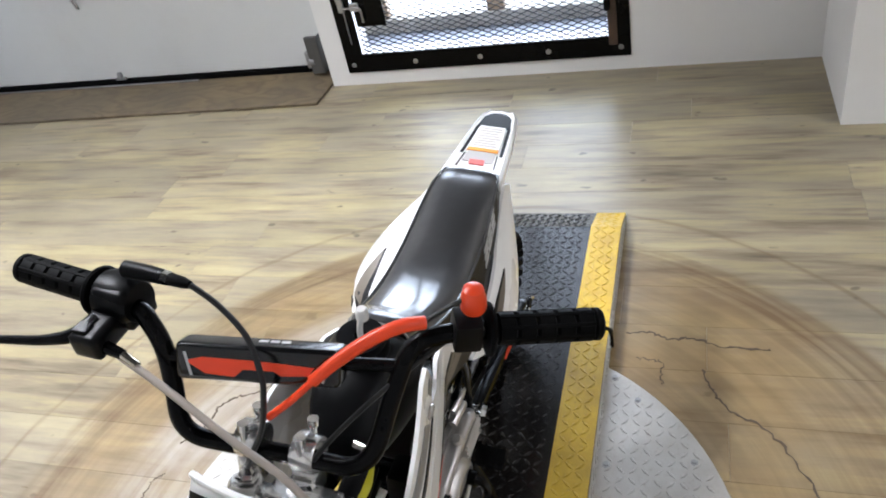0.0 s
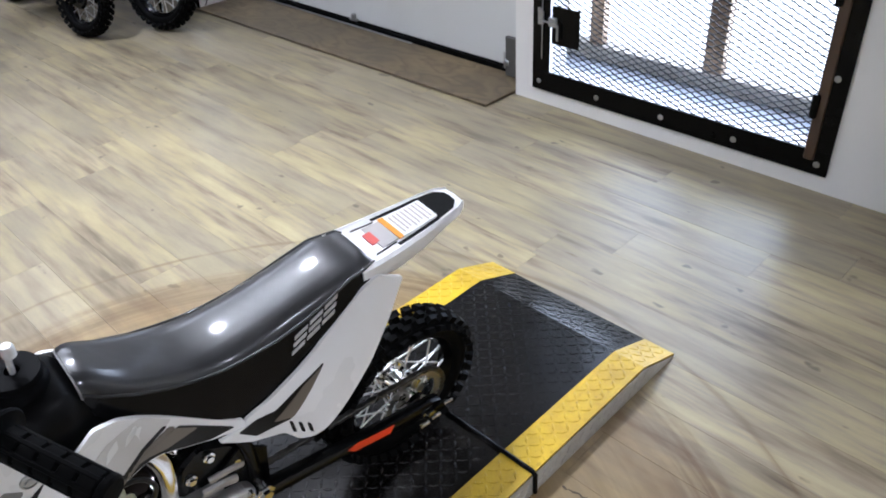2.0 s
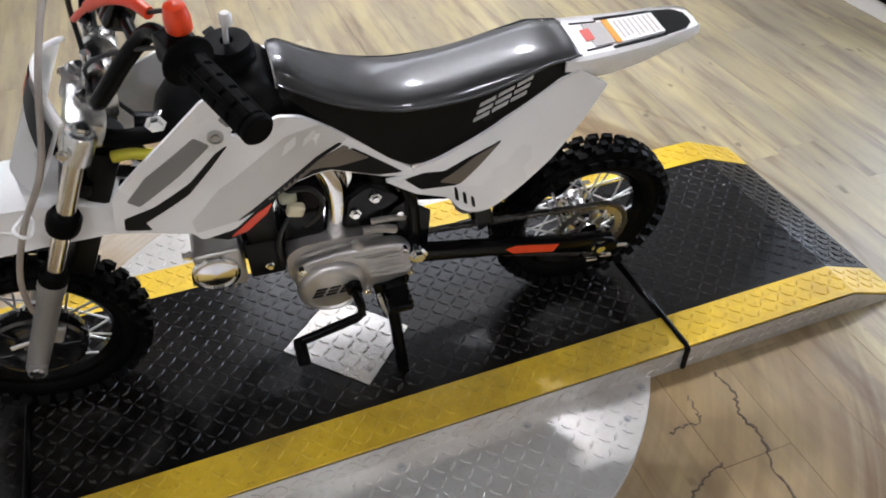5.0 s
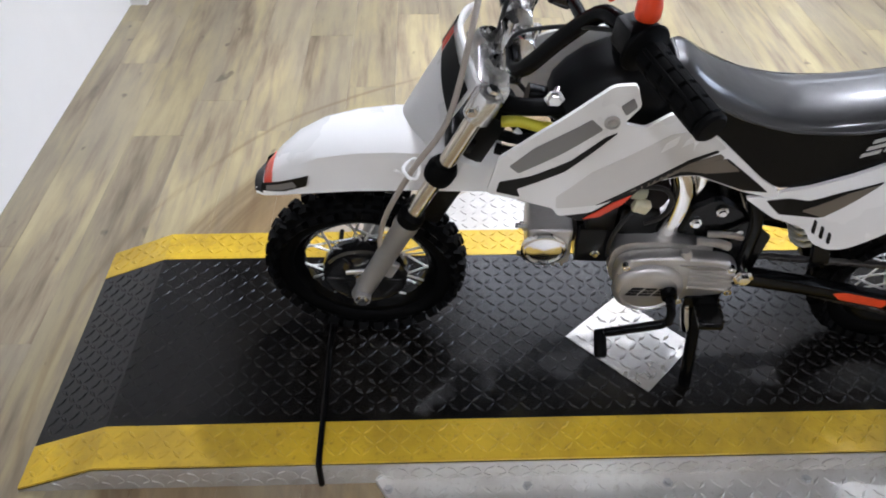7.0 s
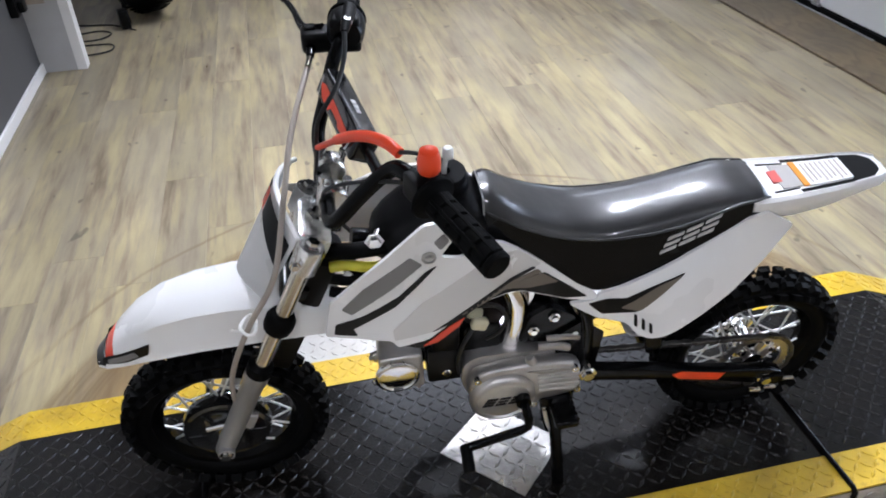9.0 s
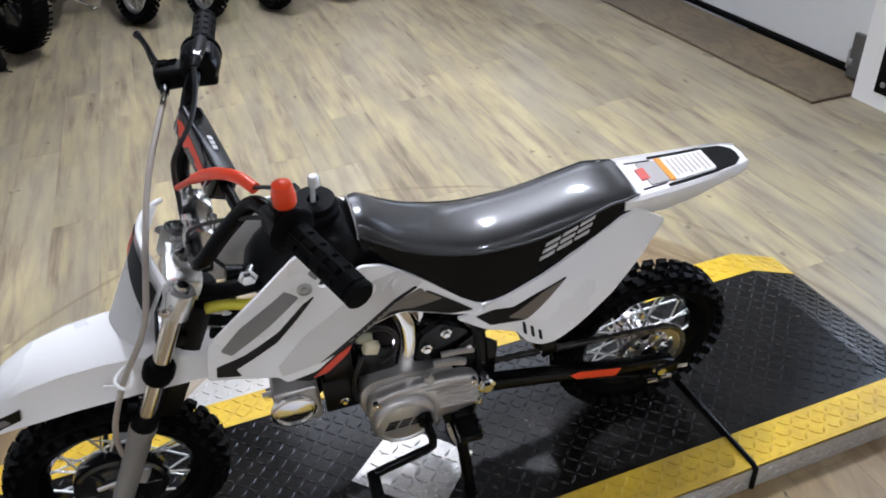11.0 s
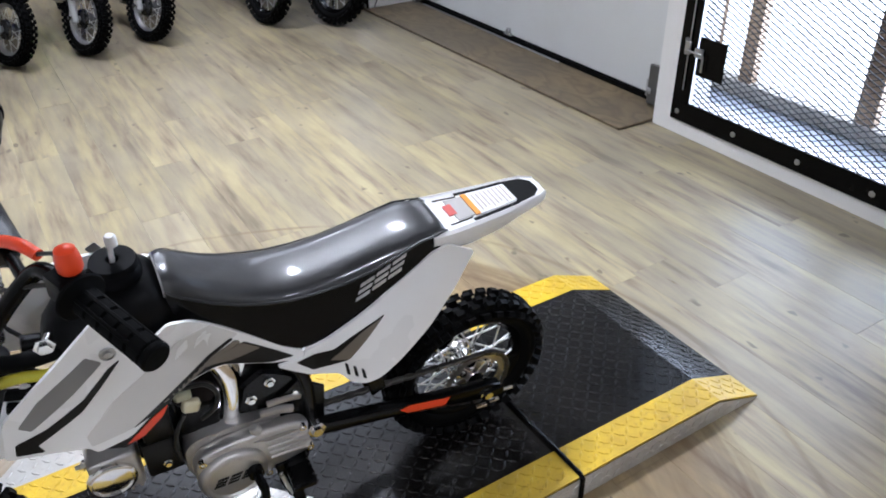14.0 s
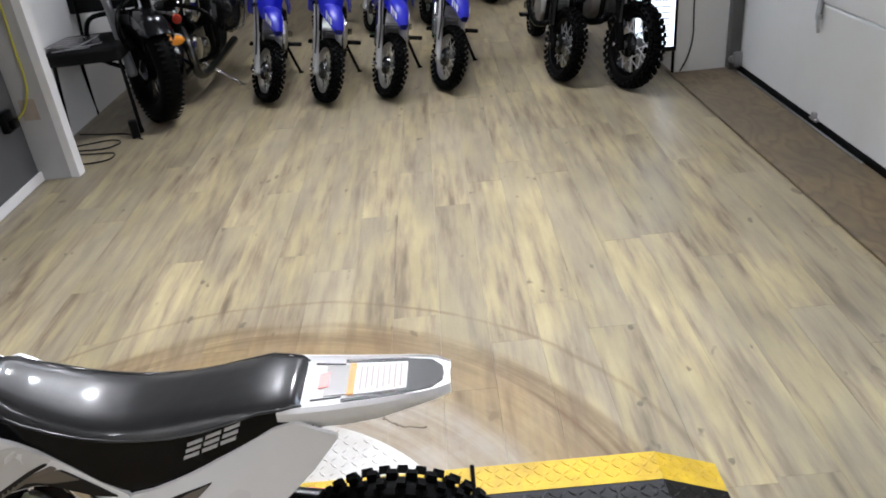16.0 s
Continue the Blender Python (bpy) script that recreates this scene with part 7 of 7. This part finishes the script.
    b = loft(bmesh.new(), [[(0.29 + 0.10 * q * math.cos(a), y, 0.50 + 0.16 * q * math.sin(a)) for a in (2 * math.pi * (k + 0.5) / 12 for k in range(12))] for y, q in ((1.05, 0.55), (1.09, 1.0), (1.50, 1.05), (1.58, 0.7))])
    bag = put("saddle_bag", b, GLOSS_BLACK, lean, "gloss black hard saddle bag")
    put("trim", tube(bmesh.new(), [(0.17, 1.07, 0.62), (0.36, 1.06, 0.64), (0.42, 1.07, 0.56), (0.40, 1.06, 0.40), (0.28, 1.06, 0.36)], 0.008, 8, 5), CHROME, lean, "chrome trim", bag)
    b = loft(bmesh.new(), [[(0.15 * q * math.cos(a), y, z + 0.12 * q * math.sin(a)) for a in (2 * math.pi * k / 14 for k in range(14))] for y, z, q in ((0.42, 0.86, 0.4), (0.55, 0.86, 0.9), (0.75, 0.84, 1.0), (0.98, 0.80, 0.7))])
    put("fuel_tank", b, GLOSS_BLACK, lean)
    put("seat", loft(bmesh.new(), [[(0.15 * q * math.cos(a), y, z + 0.06 * math.sin(a)) for a in (2 * math.pi * k / 14 for k in range(14))] for y, z, q in ((0.95, 0.74, 0.6), (1.1, 0.70, 1.0), (1.4, 0.72, 1.1), (1.7, 0.80, 0.7))]), SEAT_SIDE, lean)
    put("frame", tube(bmesh.new(), [(0, 0.36, 0.80), (0, 0.50, 0.40), (0, 0.56, 0.15), (0, 1.1, 0.15), (0, 1.25, 0.5)], 0.028, 10, 4), BLACK_STEEL, lean)
    rear = put("rear_wheel", lathe(bmesh.new(), [(0.02, -0.07), (0.06, -0.05), (0.06, 0.05), (0.02, 0.07)], LEFT, 20), CAST_ALU, lean @ at(0, 1.75, 0.31) @ quarter, "wheel with thick road tyre")
    put("tyre", road_tyre(bmesh.new(), 0.31, 0.14), RUBBER, lean @ at(0, 1.75, 0.31) @ quarter, "", rear)
    put("rim", rim_mesh(bmesh.new(), 0.205, 0.09), DIM_STEEL, lean @ at(0, 1.75, 0.31) @ quarter, "", rear)
    b = tube(bmesh.new(), [(0.12, 0.88, 0.21), (0.25, 0.89, 0.11), (0.38, 0.90, 0.014)], [0.012, 0.010, 0.009], 10)
    box(b, 0.365, 0.41, 0.885, 0.92, 0.002, 0.012, 0.003)
    part("side_stand", b, CHROME, ob, "chrome side stand")
    put("handlebar", tube(bmesh.new(), [(-0.40, 0.55, 1.02), (-0.20, 0.42, 1.05), (0, 0.40, 0.98), (0.20, 0.42, 1.05), (0.40, 0.55, 1.02)], 0.013, 10, 5), CHROME, S)
    return ob


cruiser(-1.02, 3.27)


# ---- black chair with magazines, and the cables by the partition ----
chair = empty("armchair", at(-1.29, 3.60, 0) @ Matrix.Rotation(radians(4), 4, "Z") @ Matrix.Diagonal((0.86, 1, 1, 1)), "black padded chair with looped armrests, magazines on it", "chair")
PAD = surface("black_fabric", (0.007, 0.007, 0.007), 0.85, 0, 0.25, 60.0, None, 0, 0.4, 0, 0.1, 0.2)
part("seat", box(bmesh.new(), -0.24, 0.24, -0.25, 0.24, 0.42, 0.50, 0.025, None, 3), PAD, chair, "thick black padded seat")
part("backrest", box(bmesh.new(), -0.23, 0.23, 0.0, 0.06, 0.62, 0.98, 0.02, at(0, 0.20, 0) @ Matrix.Rotation(radians(-8), 4, "X"), 3), PAD, chair, "black padded backrest")
for sx in (-1, 1):
    for sy in (-1, 1):
        b = tube(bmesh.new(), [(sx * 0.21, sy * 0.20, 0.44), (sx * 0.235, sy * 0.245, 0.02)], 0.0125, 10)
        lathe(b, [(0.016, 0.0), (0.018, 0.006), (0.015, 0.03)], at(sx * 0.235, sy * 0.245, 0), 12)
        part("leg", b, BLACK_STEEL, chair)
    part("armrest", tube(bmesh.new(), [(sx * 0.25, 0.22, 0.52), (sx * 0.27, 0.22, 0.68), (sx * 0.275, 0.05, 0.70), (sx * 0.275, -0.18, 0.67), (sx * 0.27, -0.24, 0.58), (sx * 0.265, -0.17, 0.48), (sx * 0.24, -0.08, 0.45)], 0.014, 10, 6), BLACK_STEEL, chair, "black looped armrest")
    part("back_post", tube(bmesh.new(), [(sx * 0.16, 0.22, 0.44), (sx * 0.16, 0.26, 0.60), (sx * 0.16, 0.27, 0.75)], 0.012, 8, 3), BLACK_STEEL, chair)
rng2 = random.Random(9)
for k, (dx, dy, turn) in enumerate(((-0.10, -0.08, 12), (-0.07, -0.06, 28), (-0.12, -0.05, -6))):
    mag = empty("magazine", at(-1.27 + dx, 3.60 + dy, 0.501 + 0.006 * k, Matrix.Rotation(radians(turn), 4, "Z")), "glossy magazine lying on the chair seat", "magazine", "magazines on the chair")
    part("pages", box(bmesh.new(), -0.10, 0.10, -0.135, 0.135, 0.0, 0.0045, 0.001), PAPER, mag)
    cov = part("cover", box(bmesh.new(), -0.102, 0.102, -0.137, 0.137, 0.0046, 0.0056), surface("dark_magazine_cover", (0.05, 0.05, 0.055), 0.2, 0, 0.4, 12.0), mag, "dark glossy cover")
    for j in range(4):
        y = -0.10 + j * 0.06
        part("print_bar", box(bmesh.new(), -0.08, 0.02 + 0.05 * rng2.random(), y, y + 0.012, 0.0056, 0.006), PRINT_GREY, cov)

for k, pts in enumerate((((-1.62, 3.22), (-1.42, 3.20), (-1.22, 3.26), (-1.14, 3.20), (-1.20, 3.12), (-1.36, 3.12)), ((-1.42, 3.08), (-1.26, 3.05), (-1.12, 3.03), (-1.11, 2.94), (-1.20, 2.90), (-1.30, 2.92), (-1.42, 3.00)), ((-1.46, 3.42), (-1.30, 3.38), (-1.15, 3.34), (-1.02, 3.22)))):
    b = tube(bmesh.new(), [(x, y, 0.006) for x, y in pts], 0.0042, 8, 7)
    tagged(part("cable", b, CABLE_BLACK), "black cable lying loose on the floor", "cable", "cables on the floor")
b = box(bmesh.new(), -0.024, 0.024, -0.03, 0.03, 0.0, 0.10, 0.008, at(-1.075, 3.285, 0.0) @ Matrix.Rotation(radians(20), 4, "Z"), 2)
tagged(part("power_adapter", b, BLACK_PLASTIC), "small black power adapter standing on the floor by the chair", "adapter")
b = tube(bmesh.new(), [(-1.280, 2.727, 1.6), (-1.281, 2.727, 0.95), (-1.286, 2.727, 0.684), (-1.293, 2.727, 0.494), (-1.338, 2.726, 0.385), (-1.372, 2.712, 0.345), (-1.376, 2.66, 0.33), (-1.366, 2.61, 0.345)], 0.0055, 8, 6)
tagged(part("cable", b, surface("yellow_cable", (0.55, 0.50, 0.06), 0.45, 0, 0.1, 20.0)), "yellow cable hanging down the grey partition", "cable")
outlet = empty("wall_box", at(-1.385, 2.585, 0.365), "small black socket box on the charcoal partition", "socket")
part("body", box(bmesh.new(), 0.0, 0.035, -0.04, 0.04, -0.05, 0.05, 0.006, None, 2), BLACK_PLASTIC, outlet)
part("plug", box(bmesh.new(), 0.035, 0.06, -0.02, 0.03, -0.035, 0.01, 0.005, None, 2), BLACK_PLASTIC, outlet)
b = box(bmesh.new(), -1.368, -1.285, 2.7338, 2.735, 0.316, 0.422)
tagged(part("sticker", b, surface("faded_pink_sticker", (0.40, 0.33, 0.27), 0.5)), "faded pinkish sticker on the grey partition", "sticker")

# lit board on the pillar's side
board = empty("light_board", at(1.955, 3.505, 0.70, Matrix.Rotation(radians(78), 4, "Z")), "lit white notice board in a black frame beside the pillar", "sign")
part("frame", box(bmesh.new(), -0.03, 0.0, -0.125, 0.125, -0.56, 0.52, 0.005), BLACK_PLASTIC, board, "black frame")
for y in (-0.11, 0.11):
    part("leg", box(bmesh.new(), -0.022, -0.008, y - 0.008, y + 0.008, -0.70, -0.56), BLACK_STEEL, board)
part("panel", box(bmesh.new(), -0.034, -0.030, -0.108, 0.108, -0.53, 0.49, 0.001), glowing("lit_white_panel", (0.80, 0.90, 1.0), 1.5), board, "glowing white panel")
for k in range(29):
    z = -0.51 + k * 0.034
    part("print_bar", box(bmesh.new(), -0.0352, -0.034, -0.085, 0.085 - 0.02 * (k % 3), z, z + 0.006), PRINT_GREY, board)
b = tube(bmesh.new(), [(2.16, 3.466, 0.9), (2.165, 3.466, 0.40), (2.17, 3.466, 0.22), (2.145, 3.462, 0.10), (2.10, 3.45, 0.02)], 0.004, 6, 5)
tagged(part("cable", b, CABLE_BLACK), "thin black cable hanging down the pillar", "cable")


# ---- floor ----
bm = bmesh.new()
box(bm, LEFT_X, 2.60, BACK_Y, FAR_Y, -0.12, -0.004)
floor = tagged(part("floor", bm, surface("dark_joint", (0.26, 0.22, 0.17), 0.7), smooth=None), "worn driftwood-print vinyl plank floor of the shop", "floor", kind="structure")
PLANK_W, PLANK_L = 0.152, 1.22


def plank_mesh():
    bm = bmesh.new()
    w, l, g = PLANK_W - 0.0002, PLANK_L - 0.0002, 0.0004
    low = [bm.verts.new((sx * w / 2, sy * l / 2, -0.004)) for sx, sy in ((-1, -1), (1, -1), (1, 1), (-1, 1))]
    mid = [bm.verts.new((sx * w / 2, sy * l / 2, -0.0012)) for sx, sy in ((-1, -1), (1, -1), (1, 1), (-1, 1))]
    top = [bm.verts.new((sx * (w / 2 - g), sy * (l / 2 - g), 0.0)) for sx, sy in ((-1, -1), (1, -1), (1, 1), (-1, 1))]
    for a, b in ((low, mid), (mid, top)):
        for k in range(4):
            bm.faces.new((a[k], a[(k + 1) % 4], b[(k + 1) % 4], b[k]))
    bm.faces.new(top)
    return mesh_of("plank", bm, FLOOR)


plank = plank_mesh()
rng = random.Random(4)
far = bmesh.new()
near_count = 0
x = WALL_X - PLANK_W / 2 + 0.02
while x > LEFT_X:
    y = BACK_Y + rng.uniform(-1.0, 0.0)
    while y < FAR_Y:
        cx, cy = x, y + PLANK_L / 2
        if cy - PLANK_L / 2 < BACK_Y - 0.12 or cy + PLANK_L / 2 > FAR_Y + 0.12:
            # cut boards along the end walls
            y0, y1 = max(y, BACK_Y), min(y + PLANK_L, FAR_Y)
            if y1 - y0 > 0.05:
                b = bmesh.new()
                b.from_mesh(plank)
                join(far, b, at(cx, (y0 + y1) / 2, 0) @ Matrix.Diagonal((1, (y1 - y0) / PLANK_L, 1, 1)))
            y += PLANK_L
            continue
        if -1.75 < cx and -1.3 < cy < 5.6:
            ob = new("plank", plank)
            ob.location, ob.parent = (cx, cy, rng.uniform(-0.0003, 0.0003)), floor
            near_count += 1
        else:
            b = bmesh.new()
            b.from_mesh(plank)
            join(far, b, at(cx, cy, 0))
        y += PLANK_L
    x -= PLANK_W
tagged(part("planks", far, FLOOR, floor, smooth=None), kind="stuff")


def crack(points, r, label):
    """A broken plank edge: an uneven dark lip lying on the floor."""
    line = []
    g = random.Random(len(points))
    for p in smooth_line([(x, y, 0.0005) for x, y in points], 9):
        line.append((p.x + g.uniform(-0.004, 0.004), p.y + g.uniform(-0.004, 0.004), 0.0006))
    bm = tube(bmesh.new(), line, [r * g.uniform(0.35, 1.2) for _ in line], 5)
    for v in bm.verts:
        v.co.z = 0.0006 + (v.co.z - 0.0006) * 0.45
    part("crack", bm, CRACK, floor, label)


CRACK = surface("torn_vinyl_edge", (0.080, 0.058, 0.038), 0.8, 0, 0.2, 40.0)
crack([(0.735, -0.285), (0.742, -0.34), (0.720, -0.39), (0.728, -0.44), (0.702, -0.52), (0.698, -0.62)], 0.0035, "dark torn plank edge")
crack([(0.62, -0.47), (0.56, -0.49), (0.50, -0.53), (0.455, -0.60), (0.35, -0.665), (0.24, -0.71)], 0.0032, "dark torn plank edge")
crack([(0.650, -0.315), (0.646, -0.345), (0.640, -0.375), (0.605, -0.372), (0.568, -0.380)], 0.002, "torn plank edge")
crack([(0.573, 0.603), (0.50, 0.62), (0.451, 0.66), (0.430, 0.715), (0.395, 0.748), (0.34, 0.752), (0.296, 0.770), (0.27, 0.80)], 0.003, "dark torn plank edge")
crack([(0.175, 0.785), (0.150, 0.812), (0.078, 0.808), (0.03, 0.84), (-0.06, 0.835)], 0.0022, "torn plank edge")
crack([(-0.22, 0.86), (-0.28, 0.80), (-0.36, 0.80), (-0.37, 0.72)], 0.0022, "torn plank edge")
